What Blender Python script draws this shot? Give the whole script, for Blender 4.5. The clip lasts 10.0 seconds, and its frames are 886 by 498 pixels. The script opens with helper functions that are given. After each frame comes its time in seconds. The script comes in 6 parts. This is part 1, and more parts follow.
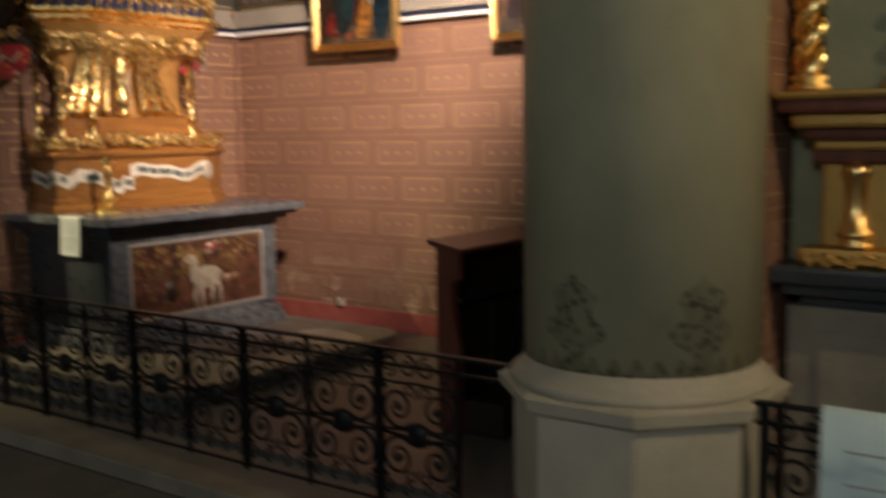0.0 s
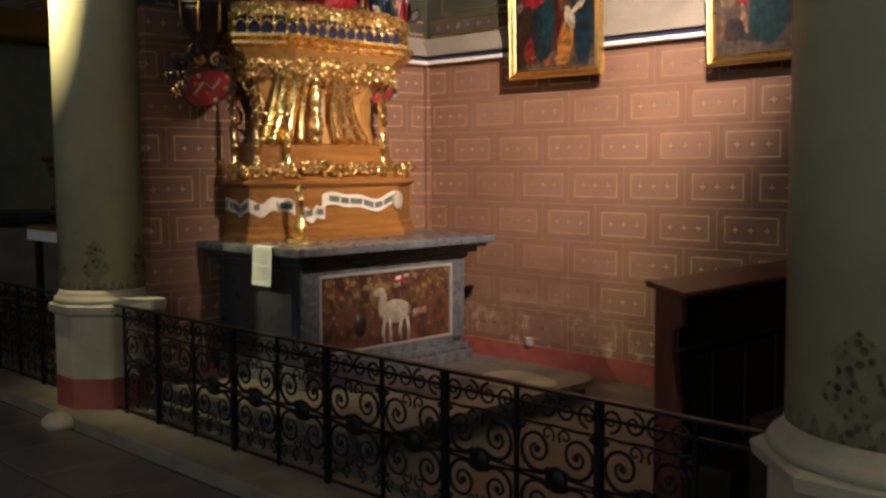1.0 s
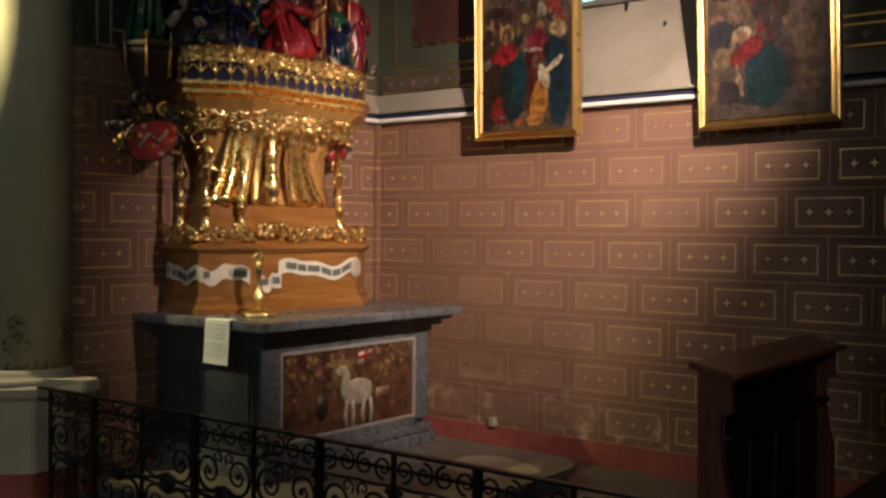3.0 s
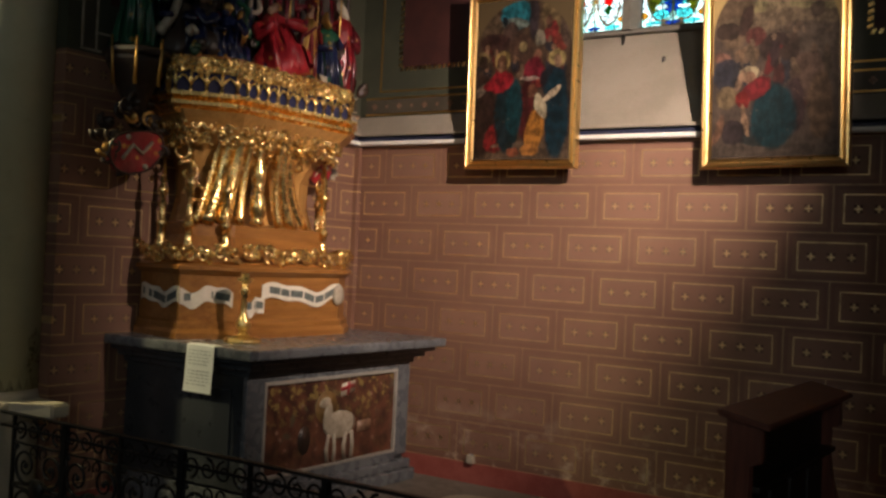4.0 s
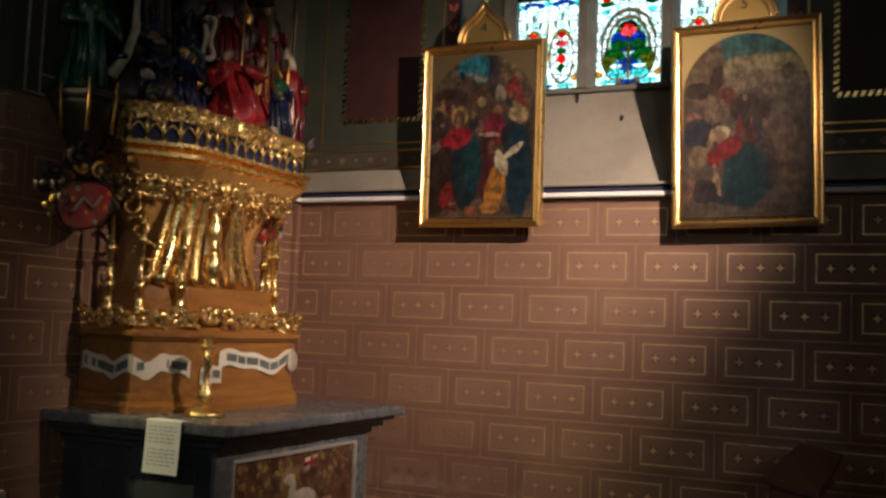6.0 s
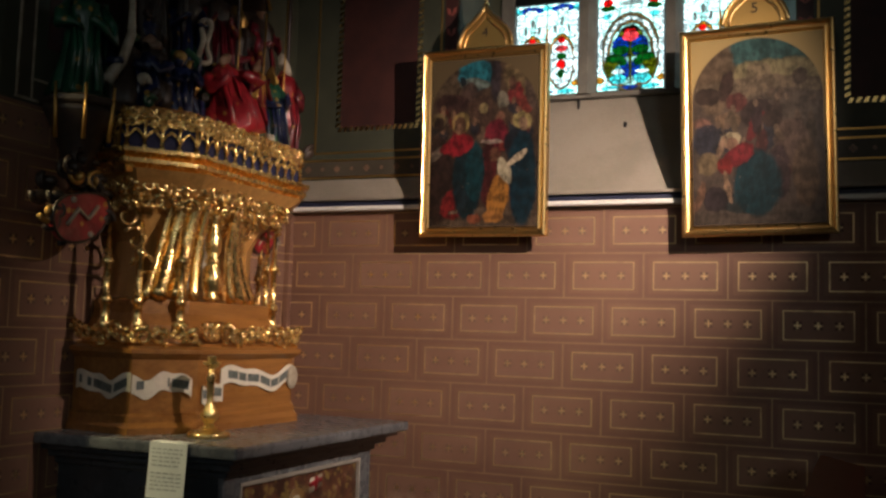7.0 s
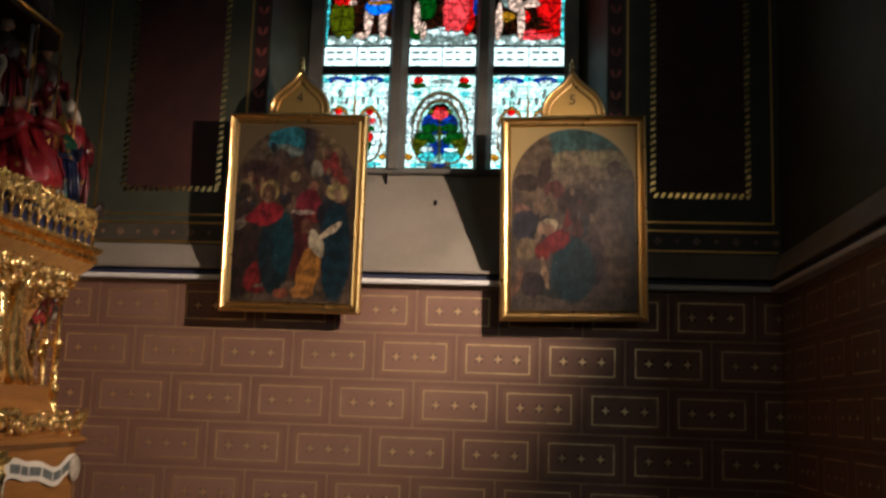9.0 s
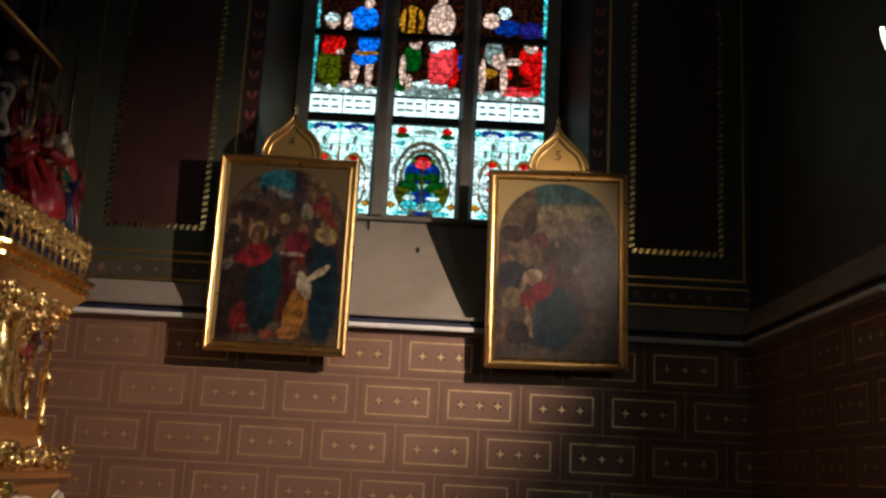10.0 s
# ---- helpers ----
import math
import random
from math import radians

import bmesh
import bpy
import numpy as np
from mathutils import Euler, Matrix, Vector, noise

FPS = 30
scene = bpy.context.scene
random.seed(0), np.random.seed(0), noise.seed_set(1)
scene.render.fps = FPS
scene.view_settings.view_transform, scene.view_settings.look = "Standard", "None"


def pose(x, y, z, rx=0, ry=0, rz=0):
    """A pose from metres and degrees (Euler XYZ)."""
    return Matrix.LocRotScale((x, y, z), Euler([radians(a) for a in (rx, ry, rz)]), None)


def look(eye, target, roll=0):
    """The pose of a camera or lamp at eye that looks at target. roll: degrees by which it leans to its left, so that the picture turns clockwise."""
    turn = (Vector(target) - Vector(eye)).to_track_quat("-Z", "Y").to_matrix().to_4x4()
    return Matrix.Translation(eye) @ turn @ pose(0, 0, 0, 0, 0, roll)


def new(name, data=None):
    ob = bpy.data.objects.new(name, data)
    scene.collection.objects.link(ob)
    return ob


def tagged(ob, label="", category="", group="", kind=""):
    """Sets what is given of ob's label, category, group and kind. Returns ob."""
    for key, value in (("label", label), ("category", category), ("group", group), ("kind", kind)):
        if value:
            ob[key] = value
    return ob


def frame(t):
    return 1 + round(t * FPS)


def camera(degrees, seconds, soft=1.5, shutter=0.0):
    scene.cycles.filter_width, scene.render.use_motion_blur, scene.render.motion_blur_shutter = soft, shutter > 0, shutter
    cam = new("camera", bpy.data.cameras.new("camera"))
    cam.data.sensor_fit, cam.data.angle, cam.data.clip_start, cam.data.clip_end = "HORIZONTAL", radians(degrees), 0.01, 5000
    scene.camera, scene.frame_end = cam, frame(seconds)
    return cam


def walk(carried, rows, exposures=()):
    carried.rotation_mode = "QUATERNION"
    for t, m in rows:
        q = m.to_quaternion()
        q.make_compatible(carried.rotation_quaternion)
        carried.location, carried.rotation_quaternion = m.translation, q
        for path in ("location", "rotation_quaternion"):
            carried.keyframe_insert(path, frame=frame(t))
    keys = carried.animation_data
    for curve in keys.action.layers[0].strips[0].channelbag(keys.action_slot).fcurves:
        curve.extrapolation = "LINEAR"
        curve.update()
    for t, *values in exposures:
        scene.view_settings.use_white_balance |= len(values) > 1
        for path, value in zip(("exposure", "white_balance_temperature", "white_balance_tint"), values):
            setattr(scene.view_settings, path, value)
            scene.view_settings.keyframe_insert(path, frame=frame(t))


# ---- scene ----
cam = camera(47.5, 10.0, soft=2.6, shutter=0.5)
PATH = [
    (0, (-2.157, 0.67, 1.848), (-3.319, 2.28, 1.611), -0.9),
    (0.5, (-2.425, 0.829, 1.848), (-3.788, 2.285, 1.705), -2.1),
    (1, (-2.625, 0.844, 1.826), (-4.034, 2.254, 1.659), -0.3),
    (1.5, (-2.883, 0.785, 1.835), (-4.166, 2.313, 1.691), 0.3),
    (2, (-3.104, 0.788, 1.825), (-4.37, 2.326, 1.651), 1.1),
    (2.5, (-3.316, 0.893, 1.812), (-4.61, 2.416, 1.736), -0.2),
    (3.8, (-3.885, 0.773, 1.84), (-4.99, 2.441, 1.84), 2.6),
    (4, (-3.989, 0.803, 1.823), (-5.094, 2.47, 1.845), 2.8),
    (4.5, (-4.218, 0.865, 1.812), (-5.352, 2.51, 1.884), -0.0),
    (5, (-4.361, 0.891, 1.794), (-5.483, 2.542, 1.911), 0.6),
    (5.5, (-4.584, 0.804, 1.799), (-5.535, 2.557, 1.939), 1.8),
    (6, (-4.783, 0.718, 1.804), (-5.625, 2.525, 1.959), 2.3),
    (6.2, (-4.85, 0.733, 1.796), (-5.695, 2.539, 1.96), 2.3),
    (7.3, (-5.217, 0.775, 1.837), (-5.949, 2.629, 1.998), 2.0),
    (7.5, (-5.311, 0.759, 1.829), (-6.014, 2.628, 1.939), 2.2),
    (8, (-5.525, 0.753, 1.843), (-6.024, 2.687, 1.952), 1.4),
    (8.5, (-5.695, 0.821, 1.86), (-5.997, 2.783, 2.103), 1.1),
    (9, (-5.85, 0.858, 1.923), (-6.042, 2.823, 2.238), 2.0),
    (9.5, (-6.041, 0.788, 1.886), (-6.122, 2.746, 2.286), 1.8),
    (10, (-6.304, 0.722, 1.838), (-6.322, 2.676, 2.266), 3.1),
]
walk(cam, [(t, look(eye, target, roll)) for t, eye, target, roll in PATH],
     exposures=[(0, 0.40), (1.5, 0.25), (2.5, 0.06), (4.0, -0.30), (6.0, -0.50), (7.5, -0.62), (8.5, -0.79), (9.0, -0.93), (10.0, -1.18)])

# ---- world and lights ----
world = bpy.data.worlds.new("sky")
scene.world = world
world.use_nodes = True
wn = world.node_tree
bg = wn.nodes["Background"]
sky = wn.nodes.new("ShaderNodeTexSky")
sky.sky_type = "NISHITA"
sky.sun_disc = False
sky.sun_elevation, sky.sun_rotation = radians(38), radians(200)
sky.air_density, sky.dust_density, sky.ozone_density = 1.0, 6.0, 1.0
wn.links.new(sky.outputs[0], bg.inputs[0])
bg.inputs[1].default_value = 0.15


def lamp(name, kind, energy, colour, m, **opts):
    data = bpy.data.lights.new(name, kind)
    data.energy, data.color = energy, colour
    if kind == "SPOT":
        data.spot_size, data.spot_blend, data.shadow_soft_size = radians(opts["cone"]), opts["blend"], opts["soft"]
    if kind == "AREA":
        data.shape, data.size, data.size_y = "RECTANGLE", opts["w"], opts["h"]
    ob = new(name, data)
    ob.matrix_world = m
    return ob


SPOT_AT = (-4.66, 4.43, 3.53)
SPOT_AIM = (-6.98, 6.33, 2.62)
# an oval beam, tipped so that it reaches from the altar up to the far painting
SPOT_BEAM = look(SPOT_AT, SPOT_AIM) @ Matrix.Rotation(radians(30), 4, "Z") @ Matrix.Diagonal((1.0, 0.68, 1.0, 1.0))
lamp("altar_spot", "SPOT", 1220, (1.0, 0.80, 0.665), SPOT_BEAM, cone=83, blend=1.0, soft=0.03)
COLUMN_SPOT = (-9.36, 3.30, 3.45)
lamp("column_spot", "SPOT", 330, (1.0, 0.85, 0.45), look(COLUMN_SPOT, (-9.28, 3.82, 2.9)), cone=84, blend=1.0, soft=0.03)
# added lamp, never in view, to brighten the side altar
lamp("side_altar_fill", "SPOT", 210, (1.0, 0.80, 0.50), look((0.4, 3.4, 3.9), (-3.0, 5.0, 1.9)), cone=70, blend=0.9, soft=0.04)
# fill added from the unseen nave, standing in for its daylight
for wx, power in ((-12.0, 60), (-5.6, 30), (0.8, 270)):
    lamp("nave_window_light", "AREA", power, (0.90, 0.97, 0.96), look((wx, -9.2, 5.0), (wx, 0.0, 2.2)), w=1.6, h=3.2)

# ---- materials ----


class Net:
    """A small builder for node materials."""

    def __init__(self, name, rough=0.6, metal=0.0):
        self.m = bpy.data.materials.new(name)
        self.m.use_nodes = True
        self.t = self.m.node_tree
        self.b = self.t.nodes["Principled BSDF"]
        self.b.inputs["Roughness"].default_value = rough
        self.b.inputs["Metallic"].default_value = metal
        self.co = self.t.nodes.new("ShaderNodeTexCoord").outputs["Object"]

    def put(self, value, sock):
        if hasattr(value, "is_output"):
            self.t.links.new(value, sock)
        elif isinstance(value, (tuple, list)):
            sock.default_value = (*value, 1.0) if len(value) == 3 and sock.type == "RGBA" else value
        else:
            sock.default_value = value

    def f(self, op, a, b=0.0, c=0.0):
        n = self.t.nodes.new("ShaderNodeMath")
        n.operation = op
        for v, sock in zip((a, b, c), n.inputs):
            self.put(v, sock)
        return n.outputs[0]

    def axes(self, vec=None):
        n = self.t.nodes.new("ShaderNodeSeparateXYZ")
        self.put(vec or self.co, n.inputs[0])
        return n.outputs

    def noise(self, scale, detail=4.0, vec=None, rough=0.55):
        n = self.t.nodes.new("ShaderNodeTexNoise")
        self.put(vec or self.co, n.inputs["Vector"])
        n.inputs["Scale"].default_value, n.inputs["Detail"].default_value = scale, detail
        n.inputs["Roughness"].default_value = rough
        return n.outputs

    def cells(self, scale, feature="F1", vec=None):
        n = self.t.nodes.new("ShaderNodeTexVoronoi")
        n.feature = feature
        self.put(vec or self.co, n.inputs["Vector"])
        n.inputs["Scale"].default_value = scale
        return n.outputs

    def mix(self, fac, a, b):
        n = self.t.nodes.new("ShaderNodeMix")
        n.data_type = "RGBA"
        self.put(fac, n.inputs[0])
        self.put(a, n.inputs[6])
        self.put(b, n.inputs[7])
        return n.outputs[2]

    def step(self, v, lo, hi, a=0.0, b=1.0):
        n = self.t.nodes.new("ShaderNodeMapRange")
        n.interpolation_type = "SMOOTHSTEP"
        for val, sock in zip((v, lo, hi, a, b), n.inputs):
            self.put(val, sock)
        return n.outputs[0]

    def stretch(self, sx, sy, sz):
        n = self.t.nodes.new("ShaderNodeMapping")
        self.put(self.co, n.inputs[0])
        n.inputs["Scale"].default_value = (sx, sy, sz)
        return n.outputs[0]

    def bump(self, height, strength, dist=0.01):
        n = self.t.nodes.new("ShaderNodeBump")
        self.put(height, n.inputs["Height"])
        n.inputs["Strength"].default_value, n.inputs["Distance"].default_value = strength, dist
        self.t.links.new(n.outputs[0], self.b.inputs["Normal"])

    def done(self, colour=None, rough=None, metal=None):
        for v, key in ((colour, "Base Color"), (rough, "Roughness"), (metal, "Metallic")):
            if v is not None:
                self.put(v, self.b.inputs[key])
        return self.m


def mottled(name, a, b, rough=0.6, metal=0.0, scale=6.0, fine=60.0, relief=0.2, dist=0.004, spread=0.12):
    """Two tones in broad stains, with a fine grain in roughness and relief."""
    n = Net(name, rough, metal)
    broad, grain = n.noise(scale, 5.0)[0], n.noise(fine, 3.0)[0]
    fac = n.step(n.f("ADD", n.f("MULTIPLY", broad, 0.75), n.f("MULTIPLY", grain, 0.25)), 0.35, 0.65)
    n.bump(n.f("ADD", grain, n.f("MULTIPLY", broad, 0.5)), relief, dist)
    return n.done(n.mix(fac, a, b), n.f("ADD", rough - spread / 2, n.f("MULTIPLY", grain, spread)))


GRID_X, GRID_Z, BLOCK, ROW = -5.838, 2.371, 0.5, 0.2815


def painted_blocks(name, along):
    """Red-brown distemper painted as ashlar: joint lines, gilt frames and three little crosses to a block."""
    n = Net(name, 0.55)
    ax = n.axes()
    u0, z = (ax[0], ax[2]) if along == "x" else (ax[1], ax[2])
    wob = n.noise(3.0, 2.0)[0]
    u0 = n.f("ADD", u0, n.f("MULTIPLY", n.f("SUBTRACT", wob, 0.5), 0.006))
    v = n.f("DIVIDE", n.f("SUBTRACT", z, GRID_Z - 40 * ROW), ROW)
    row = n.f("FLOOR", v)
    odd = n.f("MODULO", row, 2.0)
    u = n.f("ADD", n.f("DIVIDE", n.f("SUBTRACT", u0, GRID_X - 40 * BLOCK), BLOCK), n.f("MULTIPLY", n.f("SUBTRACT", 1.0, odd), 0.5))
    fu = n.f("MULTIPLY", n.f("SUBTRACT", n.f("FRACT", u), 0.5), BLOCK)
    fv = n.f("MULTIPLY", n.f("SUBTRACT", n.f("FRACT", v), 0.5), ROW)
    au, av = n.f("ABSOLUTE", fu), n.f("ABSOLUTE", fv)
    box = n.f("MAXIMUM", n.f("SUBTRACT", au, 0.189), n.f("SUBTRACT", av, 0.0835))
    frame_line = n.step(n.f("ABSOLUTE", box), 0.0022, 0.0048, 1.0, 0.0)
    joint = n.step(n.f("MINIMUM", n.f("SUBTRACT", BLOCK / 2, au), n.f("SUBTRACT", ROW / 2, av)), 0.002, 0.0045, 1.0, 0.0)
    band = n.step(n.f("MINIMUM", n.f("SUBTRACT", BLOCK / 2, au), n.f("SUBTRACT", ROW / 2, av)), 0.028, 0.031, 1.0, 0.0)
    cu = n.f("ABSOLUTE", n.f("SUBTRACT", fu, n.f("MULTIPLY", n.f("ROUND", n.f("DIVIDE", fu, 0.112)), 0.112)))
    near = n.step(n.f("ABSOLUTE", fu), 0.16, 0.165, 1.0, 0.0)
    lo, hi = n.f("MINIMUM", cu, av), n.f("MAXIMUM", cu, av)
    cross = n.f("MULTIPLY", n.step(lo, 0.0032, 0.006, 1.0, 0.0), n.step(hi, 0.018, 0.022, 1.0, 0.0))
    diag = n.f("ADD", n.f("POWER", n.f("SUBTRACT", cu, 0.017), 2.0), n.f("POWER", n.f("SUBTRACT", av, 0.017), 2.0))
    dots = n.f("MULTIPLY", n.step(diag, 0.00003, 0.00008, 1.0, 0.0), near)
    cross = n.f("MULTIPLY", cross, near)
    worn = n.step(n.noise(9.0, 5.0)[0], 0.30, 0.55, 0.45, 1.0)
    gilt = n.f("MULTIPLY", n.f("MAXIMUM", n.f("MAXIMUM", frame_line, n.f("MULTIPLY", joint, 0.42)), cross), worn)
    broad, grain = n.noise(1.4, 6.0)[0], n.noise(70.0, 3.0)[0]
    stain = n.noise(5.0, 6.0, rough=0.7)[0]
    paint = n.mix(n.step(broad, 0.3, 0.7), (0.176, 0.085, 0.052), (0.230, 0.117, 0.072))
    each = n.t.nodes.new("ShaderNodeTexWhiteNoise")
    each.noise_dimensions = "2D"
    pair = n.t.nodes.new("ShaderNodeCombineXYZ")
    n.put(n.f("FLOOR", u), pair.inputs[0])
    n.put(row, pair.inputs[1])
    n.put(pair.outputs[0], each.inputs[0])
    paint = n.mix(n.f("MULTIPLY", each.outputs[0], 0.22), paint, (0.15, 0.075, 0.055))
    paint = n.mix(n.step(stain, 0.5, 0.75, 0.0, 0.35), paint, (0.31, 0.178, 0.112))
    paint = n.mix(n.f("MULTIPLY", band, 0.55), paint, (0.150, 0.068, 0.048))
    paint = n.mix(n.step(box, -0.004, 0.0, 0.14, 0.0), paint, (0.33, 0.185, 0.135))
    bare = n.f("MULTIPLY", n.step(n.noise(7.0, 8.0, rough=0.75)[0], 0.52, 0.64), n.step(z, 0.42, 0.92, 0.85, 0.0))
    paint = n.mix(bare, paint, (0.52, 0.38, 0.27))
    paint = n.mix(n.f("MULTIPLY", dots, 0.8), paint, (0.07, 0.03, 0.02))
    colour = n.mix(gilt, paint, (0.88, 0.64, 0.33))
    n.bump(n.f("ADD", n.f("MULTIPLY", grain, 0.4), broad), 0.25, 0.006)
    rough = n.f("SUBTRACT", n.f("ADD", 0.50, n.f("MULTIPLY", grain, 0.14)), n.f("MULTIPLY", gilt, 0.16))
    return n.done(colour, rough, gilt)


def marble(name, dark, light, rough=0.28, scale=3.0):
    n = Net(name, rough)
    warp = n.noise(scale, 6.0, rough=0.65)
    cloud = n.noise(scale * 3, 7.0, vec=warp[1], rough=0.6)[0]
    vein = n.step(n.f("ABSOLUTE", n.f("SUBTRACT", cloud, 0.5)), 0.0, 0.03, 0.3, 0.0)
    col = n.mix(n.step(cloud, 0.35, 0.65), dark, light)
    col = n.mix(vein, col, tuple(min(1, c * 1.4) for c in light))
    n.bump(n.noise(40.0)[0], 0.06, 0.003)
    return n.done(col, n.f("ADD", rough, n.f("MULTIPLY", n.noise(14.0)[0], 0.15)))


def wood(name, a, b, rough=0.4, along=(1.5, 14.0, 14.0)):
    n = Net(name, rough)
    v = n.stretch(*along)
    g = n.noise(2.2, 7.0, vec=v, rough=0.65)[0]
    fine = n.noise(9.0, 4.0, vec=v)[0]
    n.bump(fine, 0.15, 0.003)
    return n.done(n.mix(n.step(g, 0.3, 0.7), a, b), n.f("ADD", rough - 0.05, n.f("MULTIPLY", fine, 0.2)))


def gilding(name, base, worn, rough=0.24):
    n = Net(name, rough, 1.0)
    w = n.step(n.noise(14.0, 6.0, rough=0.7)[0], 0.58, 0.80, 0.0, 0.8)
    n.bump(n.noise(38.0, 4.0)[0], 0.18, 0.004)
    return n.done(n.mix(w, base, worn), n.f("ADD", rough, n.f("MULTIPLY", n.noise(25.0)[0], 0.22)), n.f("SUBTRACT", 1.0, n.f("MULTIPLY", w, 0.5)))


M_BLOCKS_X = painted_blocks("painted_ashlar_back", "x")
M_BLOCKS_Y = painted_blocks("painted_ashlar_side", "y")
M_CREAM = mottled("cream_distemper", (0.22, 0.188, 0.15), (0.285, 0.243, 0.198), 0.7, scale=3.0)
# sage wall colour darkened for the light falling off above the ledge
M_GREEN = mottled("shaded_sage_paint", (0.036, 0.038, 0.024), (0.052, 0.054, 0.034), 0.6)
M_PALEGREEN = mottled("pale_green_marbling", (0.17, 0.185, 0.115), (0.22, 0.23, 0.15), 0.5)
M_DEEPRED = mottled("deep_red_paint", (0.034, 0.010, 0.009), (0.056, 0.016, 0.013), 0.6)
M_DARKBAND = mottled("dark_olive_band", (0.045, 0.036, 0.025), (0.068, 0.055, 0.038), 0.55)
M_NAVY = mottled("navy_painted_band", (0.012, 0.014, 0.035), (0.02, 0.022, 0.05), 0.5)
M_WHITE = mottled("white_plaster_line", (0.66, 0.64, 0.60), (0.74, 0.72, 0.68), 0.6)
M_SKIRT = mottled("red_skirting_paint", (0.22, 0.045, 0.035), (0.33, 0.09, 0.07), 0.5, scale=4.0)
M_COLUMN = mottled("grey_green_column_paint", (0.30, 0.285, 0.175), (0.37, 0.35, 0.225), 0.42, scale=2.2)
M_PLINTH = mottled("pale_ochre_plinth_stone", (0.37, 0.33, 0.25), (0.46, 0.41, 0.32), 0.6, scale=3.0)
M_STONE = mottled("worn_curb_stone", (0.16, 0.14, 0.11), (0.24, 0.21, 0.165), 0.6, scale=3.5)
M_FLOOR = mottled("worn_floor_slab", (0.09, 0.084, 0.076), (0.14, 0.13, 0.115), 0.42, scale=2.5)
M_JOINT = mottled("dark_floor_joint", (0.03, 0.028, 0.025), (0.05, 0.045, 0.04), 0.8)
M_PLATFORM = marble("veined_platform_stone", (0.115, 0.10, 0.085), (0.19, 0.165, 0.14), 0.4, 2.0)
M_MARBLE = marble("blue_grey_marble", (0.092, 0.098, 0.108), (0.135, 0.14, 0.15), 0.2, 0.8)
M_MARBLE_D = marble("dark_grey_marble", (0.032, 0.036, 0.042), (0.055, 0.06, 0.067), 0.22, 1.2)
M_GOLD = gilding("burnished_gilding", (0.92, 0.65, 0.26), (0.36, 0.16, 0.045), 0.15)
M_GOLD_D = gilding("old_gilding", (0.60, 0.37, 0.12), (0.30, 0.16, 0.05), 0.34)
M_FRAME = gilding("bronzed_frame_gilding", (0.78, 0.52, 0.21), (0.36, 0.20, 0.07), 0.20)
M_OCHRE = wood("honey_gilt_wood", (0.20, 0.080, 0.017), (0.31, 0.135, 0.034), 0.26, (14.0, 1.2, 14.0))
M_WOOD = wood("dark_red_brown_wood", (0.085, 0.024, 0.014), (0.15, 0.046, 0.026), 0.32, (14.0, 14.0, 1.5))
M_BLACKWOOD = wood("dark_and_unlit_wood", (0.010, 0.007, 0.005), (0.02, 0.013, 0.009), 0.45)
M_IRON = mottled("black_wrought_iron", (0.010, 0.010, 0.011), (0.022, 0.021, 0.022), 0.42, 0.7, 8.0, 90.0)
M_BRASS = gilding("polished_brass", (0.86, 0.62, 0.25), (0.4, 0.25, 0.1), 0.18)
M_PAPER = mottled("white_paper", (0.78, 0.79, 0.75), (0.84, 0.85, 0.81), 0.7, relief=0.05)
M_INKDARK = mottled("dark_slate_lettering", (0.07, 0.085, 0.08), (0.14, 0.155, 0.145), 0.6, relief=0.0, scale=40.0)
M_LINEN = mottled("pale_blue_white_linen", (0.50, 0.62, 0.64), (0.60, 0.72, 0.73), 0.8, relief=0.3, fine=140.0)
M_PRINT = mottled("pale_grey_print", (0.42, 0.43, 0.41), (0.55, 0.56, 0.54), 0.7, relief=0.0)
M_FRIEZE = mottled("deep_blue_frieze_ground", (0.006, 0.008, 0.040), (0.010, 0.012, 0.055), 0.8)
M_INK = mottled("grey_ink", (0.33, 0.33, 0.33), (0.44, 0.44, 0.44), 0.7, relief=0.0)


def brocade(name, a, b, gold, rough=0.28):
    """Glossy painted drapery with scattered gilt pattern."""
    n = Net(name, rough)
    tone = n.noise(9.0, 5.0)[0]
    spots = n.f("MULTIPLY", n.step(n.cells(17.0)[0], 0.20, 0.30, 1.0, 0.0), n.step(n.noise(6.0, 3.0)[0], 0.50, 0.57, 0.0, gold))
    n.bump(n.noise(24.0, 4.0)[0], 0.5, 0.012)
    return n.done(n.mix(spots, n.mix(n.step(tone, 0.35, 0.65), a, b), (0.55, 0.33, 0.08)), rough, n.f("MULTIPLY", spots, 0.8))


M_RED = brocade("red_polychrome", (0.17, 0.008, 0.013), (0.33, 0.018, 0.025), 0.8)
# the red again, darkened for figures the lamp hardly reaches
M_SHADED_RED = brocade("shaded_red_polychrome", (0.060, 0.005, 0.009), (0.13, 0.010, 0.018), 0.9)
M_BLUE = brocade("blue_polychrome", (0.004, 0.006, 0.022), (0.008, 0.014, 0.055), 0.9)
M_GREENP = brocade("green_polychrome", (0.008, 0.045, 0.025), (0.014, 0.075, 0.04), 0.6)
M_STEM = wood("shaded_brown_gilt_wood", (0.34, 0.17, 0.045), (0.50, 0.27, 0.085), 0.28, (14.0, 14.0, 1.5))
M_FILLET = mottled("pale_marble_fillet", (0.26, 0.24, 0.21), (0.34, 0.31, 0.27), 0.4)
M_IVORY = mottled("ivory_polychrome", (0.60, 0.54, 0.44), (0.72, 0.66, 0.55), 0.35, scale=9.0)
M_DULLOCHRE = mottled("dull_ochre_paint", (0.13, 0.07, 0.02), (0.19, 0.105, 0.03), 0.7, scale=14.0)
